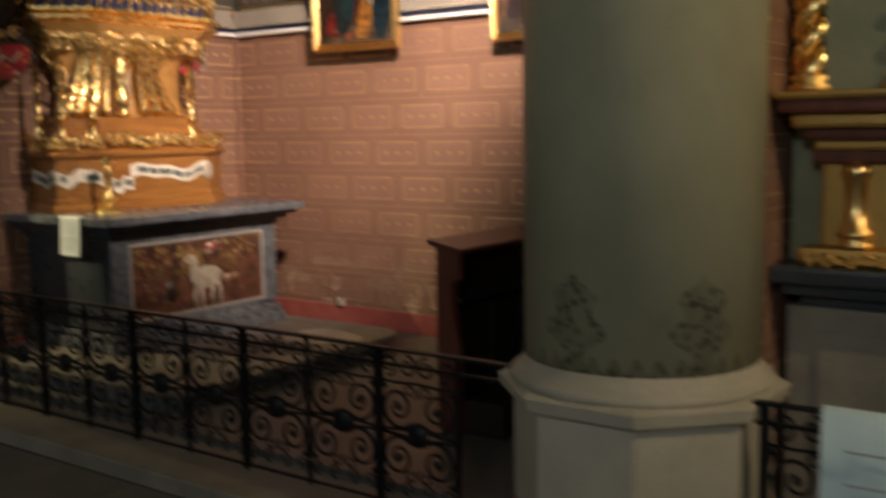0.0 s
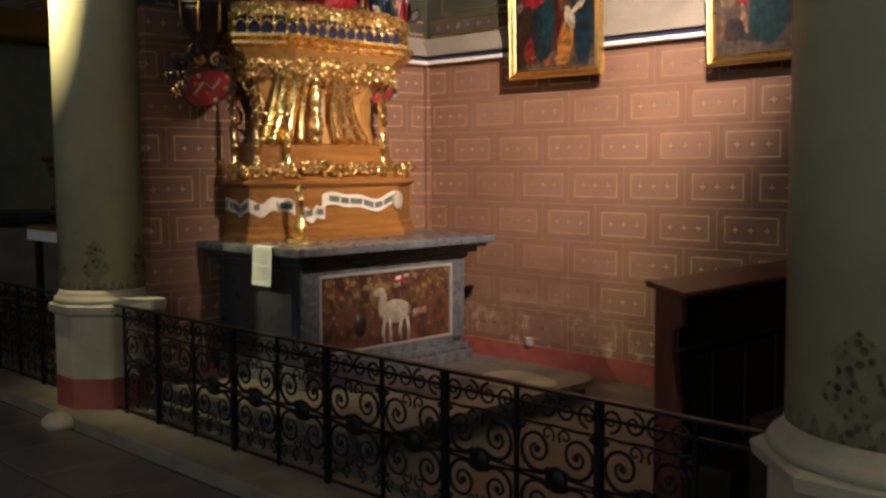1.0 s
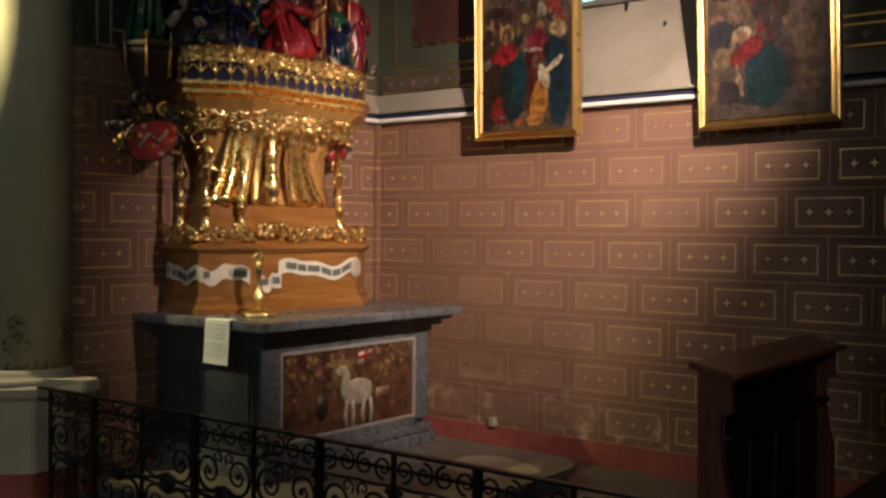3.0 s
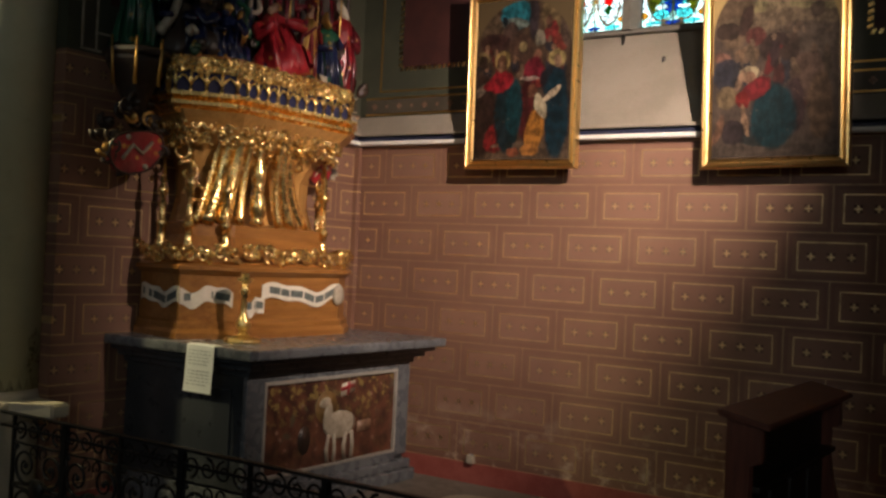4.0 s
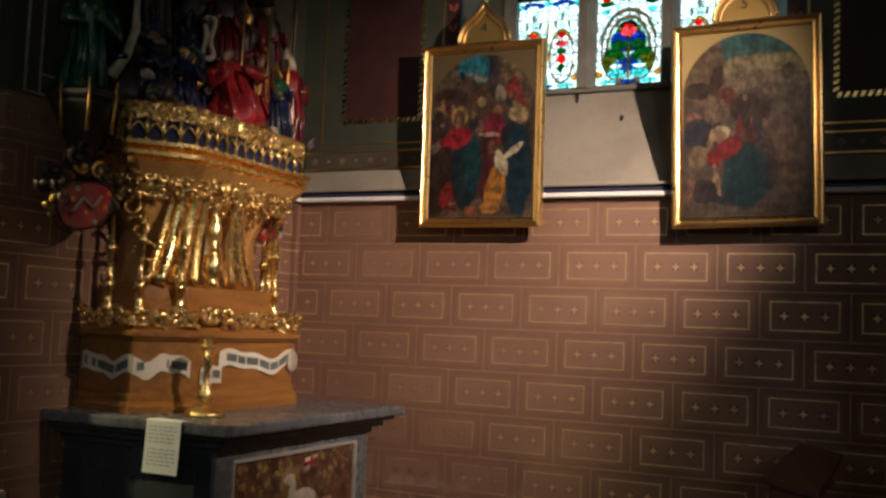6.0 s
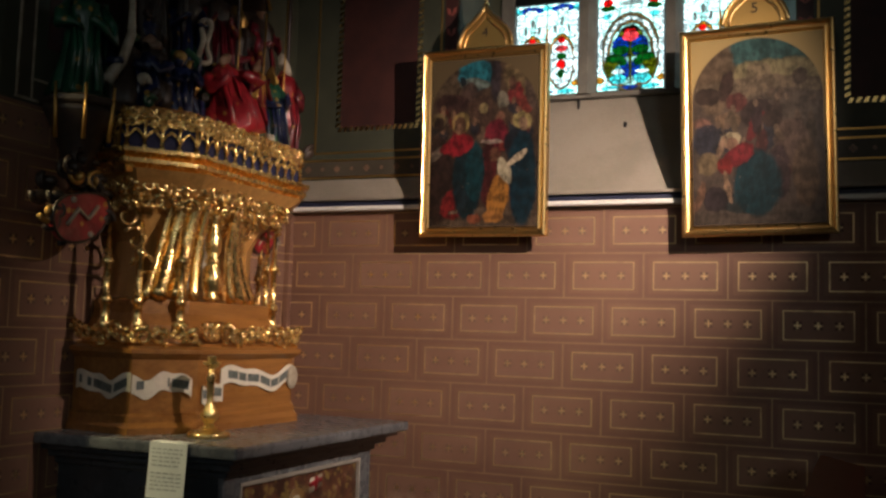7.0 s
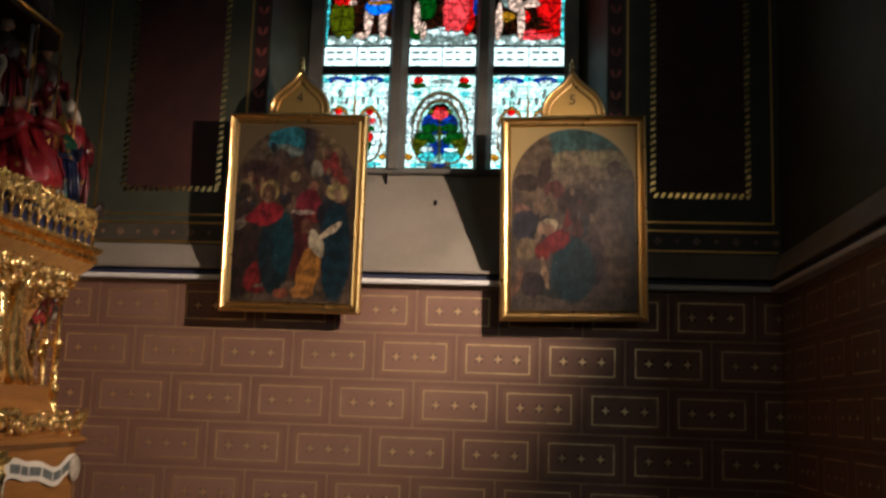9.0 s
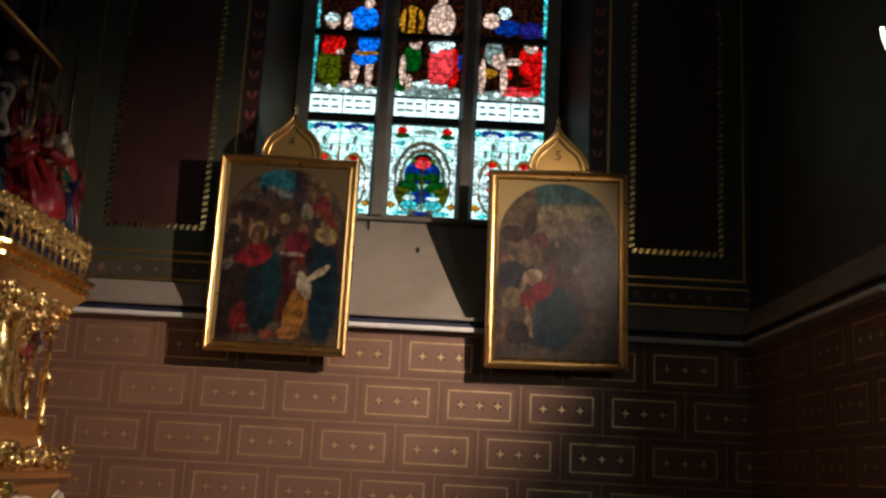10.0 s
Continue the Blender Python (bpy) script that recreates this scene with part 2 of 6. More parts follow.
M_OLDIVORY = mottled("aged_ivory_polychrome", (0.25, 0.205, 0.15), (0.42, 0.36, 0.28), 0.4, scale=14.0)
M_FLESH = mottled("pale_carved_limewood", (0.15, 0.080, 0.048), (0.25, 0.145, 0.092), 0.4, scale=14.0)
# dark wood, also worn as shade by the figures above the beam
M_SHADOWWOOD = wood("dark_and_shaded_wood", (0.018, 0.011, 0.008), (0.035, 0.02, 0.013), 0.4)
M_VAULT = mottled("grey_vault_plaster", (0.20, 0.18, 0.15), (0.26, 0.235, 0.20), 0.8, scale=1.0)

# ---- mesh helpers ----


def part(name, bm, material, parent=None, label="", smooth=False):
    me = bpy.data.meshes.new(name)
    bmesh.ops.recalc_face_normals(bm, faces=bm.faces)
    if smooth:
        for face in bm.faces:
            face.smooth = True
    bm.to_mesh(me)
    bm.free()
    for m in material if isinstance(material, (list, tuple)) else (material,):
        me.materials.append(m)
    ob = new(name, me)
    if parent is not None:
        ob.parent = parent
    if label:
        tagged(ob, label)
    return ob


def thing(name, at, label, category, group="", kind=""):
    ob = new(name)
    ob.location = at
    return tagged(ob, label, category, group, kind)


def box(x0, x1, y0, y1, z0, z1, bevel=0.0, bm=None):
    own = bm is None
    bm = bmesh.new() if own else bm
    vs = [bm.verts.new((x, y, z)) for x in (x0, x1) for y in (y0, y1) for z in (z0, z1)]
    fs = [bm.faces.new([vs[i] for i in q]) for q in ((0, 1, 3, 2), (4, 6, 7, 5), (0, 4, 5, 1), (2, 3, 7, 6), (0, 2, 6, 4), (1, 5, 7, 3))]
    if bevel:
        edges = {e for f in fs for e in f.edges}
        bmesh.ops.bevel(bm, geom=list(edges), offset=bevel, segments=2, affect="EDGES", profile=0.6)
    return bm


def prism(poly, axis, a, b, bm=None, bevel=0.0):
    """A polygon drawn out along an axis: 'x' takes (y, z), 'y' takes (x, z), 'z' takes (x, y)."""
    bm = bmesh.new() if bm is None else bm
    put = {"x": lambda p, d: (d, p[0], p[1]), "y": lambda p, d: (p[0], d, p[1]), "z": lambda p, d: (p[0], p[1], d)}[axis]
    lo, hi = [bm.verts.new(put(p, a)) for p in poly], [bm.verts.new(put(p, b)) for p in poly]
    fs = [bm.faces.new(lo[::-1]), bm.faces.new(hi)]
    n = len(poly)
    fs += [bm.faces.new((lo[i], lo[(i + 1) % n], hi[(i + 1) % n], hi[i])) for i in range(n)]
    if bevel:
        bmesh.ops.bevel(bm, geom=list({e for f in fs for e in f.edges}), offset=bevel, segments=2, affect="EDGES")
    return bm


def lathe(profile, cx=0.0, cy=0.0, seg=32, bm=None, start=0.0, turn=360.0, fold=0.0, waves=0, squash=1.0):
    """A profile of (radius, height) turned about the upright at (cx, cy)."""
    bm = bmesh.new() if bm is None else bm
    full = turn >= 360.0
    count = seg if full else seg + 1
    rings = []
    for r, z in profile:
        ring = []
        for i in range(count):
            a = radians(start + turn * i / seg)
            rr = r * (1 + fold * math.sin(waves * a + z * 3.0))
            ring.append(bm.verts.new((cx + rr * math.cos(a), cy + squash * rr * math.sin(a), z)))
        rings.append(ring)
    for lo, hi in zip(rings, rings[1:]):
        for i in range(seg):
            j = (i + 1) % count
            bm.faces.new((lo[i], lo[j], hi[j], hi[i]))
    if full:
        bm.faces.new(rings[0][::-1])
        bm.faces.new(rings[-1])
    return bm


def tube(points, r, seg=6, bm=None, taper=None):
    """A round bar along a chain of points."""
    bm = bmesh.new() if bm is None else bm
    pts = [Vector(p) for p in points]
    rings = []
    side = None
    for i, p in enumerate(pts):
        d = (pts[min(i + 1, len(pts) - 1)] - pts[max(i - 1, 0)]).normalized()
        if side is None:
            side = d.orthogonal().normalized()
        side = (side - d * side.dot(d)).normalized()
        up = d.cross(side)
        rr = r if taper is None else r + (taper - r) * i / (len(pts) - 1)
        rings.append([bm.verts.new(p + rr * (math.cos(2 * math.pi * k / seg) * side + math.sin(2 * math.pi * k / seg) * up)) for k in range(seg)])
    for lo, hi in zip(rings, rings[1:]):
        for k in range(seg):
            bm.faces.new((lo[k], lo[(k + 1) % seg], hi[(k + 1) % seg], hi[k]))
    bm.faces.new(rings[0][::-1])
    bm.faces.new(rings[-1])
    return bm


def blob(c, radii, bm=None, seg=10, rings=7, rz=0.0, tilt=0.0):
    """An ellipsoid, turned about the upright and tipped."""
    bm = bmesh.new() if bm is None else bm
    m = Matrix.Translation(c) @ Euler((radians(tilt), 0, radians(rz))).to_matrix().to_4x4() @ Matrix.Diagonal((*radii, 1))
    bmesh.ops.create_uvsphere(bm, u_segments=seg, v_segments=rings, radius=1.0, matrix=m)
    return bm


def setting(name, bm, material, label, category, smooth=False):
    return tagged(part(name, bm, material, smooth=smooth), label, category, kind="structure")


# ---- setting ----
BACK, LEFT, RIGHT, TOP = 6.905, -8.86, -4.43, 6.6
FLOOR_Z, CHAPEL_Z, FRONT = 0.12, 0.235, 3.70
WIN_X0, WIN_X1, WIN_Z0, WIN_Z1, WIN_Y = -7.44, -5.62, 3.47, 5.95, 7.36
OPEN_X0, OPEN_X1, LEDGE_Z = -7.60, -5.46, 2.72
EAST = -3.37

setting("ground", box(-60, 40, -60, 60, -0.6, 0.05), M_JOINT, "dark packed ground beneath the church floor", "ground")
floor = setting("floor", box(-17, 5, -9.4, FRONT + 0.02, 0.05, FLOOR_Z - 0.005), M_JOINT, "dark jointed stone church floor with worn slabs", "floor")
chapel_floor = setting("floor_chapel", box(-17, 5, 4.16, 8.2, 0.05, CHAPEL_Z), M_FLOOR, "raised dull stone chapel floor behind the rail", "floor")
curb = setting("curb", box(-17, 5, FRONT, 4.16, 0.05, 0.20, 0.012), M_STONE, "long worn stone step under the iron rail", "curb")

# back wall: painted ashlar below, painted panels above, a splayed window opening
setting("wall_back_lower", box(LEFT, RIGHT, BACK, BACK + 0.6, 0.1, 2.665), M_BLOCKS_X, "red-brown wall painted as gilt-lined stone blocks", "wall")
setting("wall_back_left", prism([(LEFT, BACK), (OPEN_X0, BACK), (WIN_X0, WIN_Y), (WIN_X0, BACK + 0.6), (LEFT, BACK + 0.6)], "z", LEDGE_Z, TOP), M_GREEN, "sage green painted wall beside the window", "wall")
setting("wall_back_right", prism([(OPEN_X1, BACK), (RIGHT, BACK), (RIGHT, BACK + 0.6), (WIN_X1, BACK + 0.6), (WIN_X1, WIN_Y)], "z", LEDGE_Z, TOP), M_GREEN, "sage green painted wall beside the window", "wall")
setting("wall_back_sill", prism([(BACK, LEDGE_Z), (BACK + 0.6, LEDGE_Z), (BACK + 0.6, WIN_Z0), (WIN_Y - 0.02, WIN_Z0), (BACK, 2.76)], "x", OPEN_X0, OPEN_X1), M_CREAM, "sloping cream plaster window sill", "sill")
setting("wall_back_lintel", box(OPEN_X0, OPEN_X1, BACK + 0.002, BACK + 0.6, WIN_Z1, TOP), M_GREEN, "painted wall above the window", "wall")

# side walls between the chapels
for nm, x0, x1, y0 in (("wall_left", LEFT - 1.05, LEFT, 4.27), ("wall_right", RIGHT, EAST, 4.86), ("wall_right_neck", -4.12, EAST, 4.3)):
    y1 = 4.86 if nm.endswith("neck") else BACK + 0.6
    split = 2.9 if nm == "wall_left" else 2.665
    setting(nm + "_lower", box(x0, x1, y0, y1, 0.1, split), M_BLOCKS_Y, "red-brown side wall painted as gilt-lined stone blocks", "wall")
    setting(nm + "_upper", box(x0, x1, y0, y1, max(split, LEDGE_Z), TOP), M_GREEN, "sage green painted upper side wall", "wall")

# the ledge: white fillet, navy cavetto, cream sloping top, round three sides
def ledge_profile(dist):
    return [(0, 2.665), (-0.075, 2.665), (-0.08, 2.672), (-0.08, 2.69), (-0.07, 2.695), (0, 2.695)], [(0, 2.695), (-0.055, 2.695), (-0.05, 2.72), (-0.03, 2.735), (0, 2.735)], [(0, 2.735), (-0.075, 2.735), (-0.08, 2.742), (-0.08, 2.755), (-0.02, 2.885), (0, 2.89)]


for mat, idx, nm, lab in ((M_WHITE, 0, "trim_white", "thin white moulding under the ledge"), (M_NAVY, 1, "trim_navy", "navy blue hollow band of the ledge"), (M_CREAM, 2, "ledge", "cream sloping plaster ledge")):
    prof = ledge_profile(0)[idx]
    for a, b in ((LEFT, OPEN_X0), (OPEN_X0, OPEN_X1), (OPEN_X1, RIGHT)):
        p = prof
        if idx == 2 and a == OPEN_X0:
            p = [(0, 2.735), (-0.075, 2.735), (-0.08, 2.742), (-0.08, 2.752), (0, 2.762)]
        setting(nm, prism([(BACK + y, z) for y, z in p], "x", a, b), mat, lab, "moulding")
    setting(nm, prism([(LEFT - d, z) for d, z in prof], "y", 6.36, BACK - 0.08), mat, lab, "moulding")
    setting(nm, prism([(RIGHT + d, z) for d, z in prof], "y", 4.86, BACK - 0.08), mat, lab, "moulding")
setting("baseboard", box(LEFT, RIGHT, BACK - 0.012, BACK, CHAPEL_Z, 0.40, 0.003), M_SKIRT, "faded red painted skirting band", "baseboard")
setting("baseboard_side", box(LEFT, LEFT + 0.012, 4.27, BACK - 0.02, CHAPEL_Z, 0.40, 0.003), M_SKIRT, "faded red painted skirting band", "baseboard")
setting("trim_corner", box(LEFT, LEFT + 0.045, BACK - 0.045, BACK, 0.4, 2.66, 0.008), M_BLOCKS_Y, "slim painted bead in the wall corner", "moulding")

# closing shell: ceiling, nave, aisle ends
setting("ceiling", box(-17, 5, -9.6, 8.2, TOP, TOP + 0.25), M_VAULT, "dim grey plaster ceiling", "ceiling")
setting("wall_nave", box(-17, 5, -9.9, -9.4, -0.03, TOP), M_VAULT, "plain plaster wall across the nave", "wall")
setting("wall_end_left", box(-17.4, -17, -9.9, 8.2, -0.03, TOP), M_VAULT, "plain end wall of the aisle", "wall")
setting("wall_end_right", box(5, 5.4, -9.9, 8.2, -0.03, TOP), M_VAULT, "plain end wall of the aisle", "wall")
setting("wall_back_far_left", box(-17, LEFT - 1.05, BACK, BACK + 0.6, 0.1, TOP), M_BLOCKS_X, "painted back wall of the neighbouring chapel", "wall")
setting("wall_back_far_right", box(EAST, 5, BACK, BACK + 0.6, 0.1, TOP), M_BLOCKS_X, "painted back wall of the neighbouring chapel", "wall")
backdrop = bpy.data.materials.new("bright_overcast_sky")
backdrop.use_nodes = True
bsdf = backdrop.node_tree.nodes["Principled BSDF"]
bsdf.inputs["Base Color"].default_value = (0.8, 0.9, 1.0, 1)
bsdf.inputs["Emission Color"].default_value = (0.86, 0.97, 1.0, 1)
bsdf.inputs["Emission Strength"].default_value = 5.6
setting("backdrop", box(-11.5, -1.5, 10.4, 10.5, 0.1, 12.0), backdrop, "plain bright overcast sky beyond the window", "sky")

# ---- painted ornament of the upper walls: thin raised bands ----
def frame_bands(x0, x1, z0, z1, w, y, mat, name, label, proud):
    """Three sides of a painted border (the top runs out of sight)."""
    for q in ((x0, x0 + w, z0, z1), (x1 - w, x1, z0, z1), (x0 + w, x1 - w, z0, z0 + w)):
        setting(name, box(q[0], q[1], y - proud, y, q[2], q[3]), mat, label, "painted border")


def rope(x0, x1, z, y, step, upright=False):
    """A gilt rope border of slanting lozenges."""
    bm = bmesh.new()
    a = x0
    while a < x1:
        k = [(a, -0.016), (a + step * 0.55, -0.016), (a + step * 0.9, 0.016), (a + step * 0.35, 0.016)]
        poly = [((z + v, u) if upright else (u, z + v)) for u, v in k]
        prism(poly, "y", y - 0.007, y - 0.003, bm)
        a += step
    return bm


for side, (px0, px1, ox0, ox1) in {"left": (-8.475, -7.90, -8.70, -7.70), "right": (-5.158, -4.635, -5.36, -4.445)}.items():
    setting("wall_panel_" + side, box(px0, px1, BACK - 0.004, BACK, 3.25, TOP), M_DEEPRED, "deep red painted wall panel", "wall panel")
    r = part("rope_border", rope(px0 - 0.02, px1 + 0.02, 3.245, BACK, 0.042), M_GOLD)
    tagged(r, "gilt rope border under the red panel", "painted border", kind="structure")
    for xx in (px0 - 0.02, px1 + 0.02):
        r = part("rope_border", rope(3.26, TOP, xx, BACK, 0.042, True), M_GOLD)
        tagged(r, "gilt rope border beside the red panel", "painted border", kind="structure")
    frame_bands(ox0 + 0.02, ox1 - 0.02, 3.075, TOP, 0.012, BACK, M_GOLD_D, "trim_line", "thin dull gold painted line", 0.003)
    setting("trim_band", box(ox0 - 0.1, ox1 + (0.1 if side == "left" else 0), BACK - 0.004, BACK, 2.915, 3.02), M_DARKBAND, "dark painted band with pale rosettes", "painted border")
    for zz in (2.90, 3.022):
        setting("trim_line", box(ox0 - 0.1, ox1 + (0.1 if side == "left" else 0), BACK - 0.006, BACK, zz, zz + 0.012), M_GOLD_D, "thin dull gold painted line", "painted border")
    bm = bmesh.new()
    for i in range(9):
        cx = ox0 - 0.02 + i * 0.115
        big = i % 2 == 0
        for dx, dz in ((0.014, 0), (-0.014, 0), (0, 0.014), (0, -0.014)):
            k = 1.0 if big else 0.55
            prism([(cx + dx * k + 0.011 * k * math.cos(a), 2.967 + dz * k + 0.011 * k * math.sin(a)) for a in [j * math.pi / 3 for j in range(6)]], "y", BACK - 0.007, BACK - 0.003, bm)
    tagged(part("rosettes", bm, M_FLESH), "row of small pale painted rosettes", "painted border", kind="structure")
for xx in (OPEN_X0 - 0.10, OPEN_X1 + 0.01):
    setting("trim_jamb", box(xx, xx + 0.09, BACK - 0.004, BACK, 2.9, TOP), M_DEEPRED, "red painted strip with leaves beside the window", "painted border")
    bm = bmesh.new()
    for i in range(26):
        zz = 3.0 + i * 0.14
        for sg in (-1, 1):
            prism([(xx + 0.045 + sg * u, zz + v) for u, v in ((0.0, 0.0), (0.03, 0.02), (0.034, 0.06), (0.012, 0.05))], "y", BACK - 0.007, BACK - 0.003, bm)
    tagged(part("leaf_pattern", bm, M_SKIRT), "painted leaf pattern on the jamb strip", "painted border", kind="structure")
# side wall panel with border beyond the altarpiece
setting("wall_panel_side", box(LEFT, LEFT + 0.004, 4.55, 6.4, 3.2, TOP), M_DEEPRED, "deep red painted side wall panel", "wall panel")
for z0, w, m in ((2.915, 0.012, M_OLDIVORY), (2.93, 0.08, M_DARKBAND), (3.02, 0.012, M_OLDIVORY)):
    setting("trim_side", box(LEFT, LEFT + 0.005, 4.36, BACK - 0.05, z0, z0 + w), m, "painted border of the side wall", "painted border")
for y0, w, m in ((4.36, 0.012, M_OLDIVORY), (4.38, 0.07, M_DARKBAND), (4.455, 0.012, M_OLDIVORY)):
    setting("trim_side", box(LEFT, LEFT + 0.007, y0, y0 + w, 2.93, TOP), m, "upright painted border of the side wall", "painted border")

# ---- stained glass window: three lights between stone mullions ----
TINT = dict(
    white=(0.82, 0.91, 0.91), pale=(0.55, 0.78, 0.74), blue=(0.03, 0.15, 0.46), sky=(0.03, 0.36, 0.85), red=(0.72, 0.05, 0.05), rose=(0.85, 0.20, 0.22),
    green=(0.02, 0.22, 0.06), olive=(0.22, 0.24, 0.03), gold=(0.62, 0.40, 0.08), turq=(0.22, 0.72, 0.74), dark=(0.02, 0.018, 0.015), brown=(0.12, 0.05, 0.025),
    flesh=(0.78, 0.62, 0.55), grey=(0.42, 0.48, 0.46), violet=(0.10, 0.09, 0.35))


def glass(name, w, z0, h, ground, rules, bands=(), edge=0.0):
    """Stained glass seen against the daylight: patches of tint, brushed with dark trace lines, each pane a little different."""
    n = Net(name)
    t = n.t
    t.nodes.remove(n.b)
    v = n.axes()
    wob = n.axes(n.noise(16.0, 3.0)[1])
    u = n.f("ADD", n.f("DIVIDE", n.f("ADD", v[0], n.f("MULTIPLY", n.f("SUBTRACT", wob[0], 0.5), 0.03)), w), 0.5)
    q = n.f("DIVIDE", n.f("SUBTRACT", n.f("ADD", v[2], n.f("MULTIPLY", n.f("SUBTRACT", wob[1], 0.5), 0.03)), z0), h)
    mott = n.noise(34.0, 3.0)[0]
    col = n.mix(n.step(mott, 0.44, 0.56), TINT[ground[0]], TINT[ground[1]])
    for key, cu, cv, ru, rv in rules:
        d = n.f("ADD", n.f("POWER", n.f("DIVIDE", n.f("SUBTRACT", u, cu), ru), 2.0), n.f("POWER", n.f("DIVIDE", n.f("SUBTRACT", q, cv), rv), 2.0))
        c = n.mix(n.step(mott, 0.40, 0.60), tuple(0.55 * x for x in TINT[key]), TINT[key])
        col = n.mix(n.step(d, 0.93, 1.07, 1.0, 0.0), col, c)
        col = n.mix(n.step(n.f("ABSOLUTE", n.f("SUBTRACT", d, 1.0)), 0.03, 0.09, 0.6, 0.0), col, (0.01, 0.01, 0.01))
    trace = n.step(n.f("ABSOLUTE", n.f("SUBTRACT", n.noise(11.0, 3.0)[0], 0.5)), 0.006, 0.02, 0.35, 0.0)
    col = n.mix(trace, col, (0.02, 0.02, 0.02))
    rnd = t.nodes.new("ShaderNodeObjectInfo").outputs["Random"]
    col = n.mix(n.f("MULTIPLY", rnd, 0.18), col, (0.02, 0.02, 0.02))
    out = t.nodes["Material Output"]
    clear, gloss, mixn = (t.nodes.new("ShaderNode" + k) for k in ("BsdfTransparent", "BsdfGlossy", "MixShader"))
    gloss.inputs["Roughness"].default_value = 0.2
    mixn.inputs[0].default_value = 0.03
    t.links.new(col, clear.inputs[0])
    t.links.new(clear.outputs[0], mixn.inputs[1])
    t.links.new(gloss.outputs[0], mixn.inputs[2])
    t.links.new(mixn.outputs[0], out.inputs[0])
    return n.m


# patches of tint: colour, across, up, half width, half height
SHAFTS = [("white", 0.04, 0.5, 0.04, 0.42), ("white", 0.96, 0.5, 0.04, 0.42), ("gold", 0.05, 0.12, 0.06, 0.035), ("gold", 0.95, 0.12, 0.06, 0.035), ("turq", 0.2, 0.035, 0.14, 0.022), ("blue", 0.5, 0.035, 0.12, 0.022), ("turq", 0.8, 0.035, 0.14, 0.022)]
MIDDLE = [("gold", 0.5, 0.40, 0.43, 0.42), ("white", 0.5, 0.40, 0.405, 0.395), ("gold", 0.5, 0.38, 0.34, 0.36), ("pale", 0.5, 0.38, 0.315, 0.335), ("olive", 0.5, 0.52, 0.20, 0.17), ("blue", 0.36, 0.46, 0.13, 0.12), ("blue", 0.64, 0.46, 0.13, 0.12), ("blue", 0.42, 0.22, 0.07, 0.11), ("blue", 0.58, 0.22, 0.07, 0.11),
    ("olive", 0.22, 0.27, 0.11, 0.12), ("olive", 0.78, 0.27, 0.11, 0.12), ("green", 0.36, 0.43, 0.13, 0.045), ("green", 0.64, 0.43, 0.13, 0.045), ("green", 0.27, 0.35, 0.14, 0.045), ("green", 0.73, 0.35, 0.14, 0.045), ("green", 0.38, 0.30, 0.07, 0.04), ("green", 0.62, 0.30, 0.07, 0.04), ("olive", 0.5, 0.28, 0.022, 0.22),
    ("dark", 0.5, 0.64, 0.13, 0.04), ("red", 0.5, 0.62, 0.09, 0.035), ("rose", 0.5, 0.575, 0.125, 0.055), ("turq", 0.32, 0.125, 0.13, 0.05), ("turq", 0.68, 0.125, 0.13, 0.05), ("turq", 0.32, 0.185, 0.05, 0.07), ("turq", 0.68, 0.185, 0.05, 0.07), ("white", 0.32, 0.20, 0.10, 0.022), ("white", 0.68, 0.20, 0.10, 0.022),
    ("red", 0.16, 0.945, 0.08, 0.04), ("red", 0.84, 0.945, 0.08, 0.04), ("green", 0.16, 0.885, 0.11, 0.03), ("green", 0.84, 0.885, 0.11, 0.03), ("turq", 0.15, 0.80, 0.07, 0.03), ("turq", 0.85, 0.80, 0.07, 0.03), ("grey", 0.5, 0.93, 0.16, 0.03)] + SHAFTS
SIDE = [("blue", 0.25, 0.945, 0.2, 0.04), ("blue", 0.75, 0.945, 0.2, 0.04), ("turq", 0.04, 0.945, 0.06, 0.03), ("turq", 0.5, 0.955, 0.07, 0.03), ("turq", 0.96, 0.945, 0.06, 0.03), ("white", 0.25, 0.925, 0.10, 0.022), ("white", 0.75, 0.925, 0.10, 0.022)]
for cu_ in (0.27, 0.73):
    SIDE += [("gold", cu_, 0.36, 0.205, 0.30), ("white", cu_, 0.35, 0.18, 0.275), ("red", cu_, 0.60, 0.06, 0.035), ("rose", cu_, 0.50, 0.09, 0.04), ("green", cu_, 0.42, 0.08, 0.03), ("red", cu_, 0.33, 0.07, 0.05), ("green", cu_, 0.23, 0.05, 0.05), ("grey", cu_, 0.80, 0.035, 0.05), ("grey", cu_ - 0.11, 0.72, 0.028, 0.045), ("grey", cu_ + 0.11, 0.72, 0.028, 0.045), ("pale", cu_, 0.70, 0.05, 0.035)]
SIDE += [("gold", 0.5, 0.47, 0.015, 0.40)] + SHAFTS
COBBLES = [("grey", 0.5, 0.035, 0.6, 0.035)] + [("white", 0.08 + 0.21 * k_, 0.022 + 0.018 * (k_ % 2), 0.085, 0.016) for k_ in range(5)]
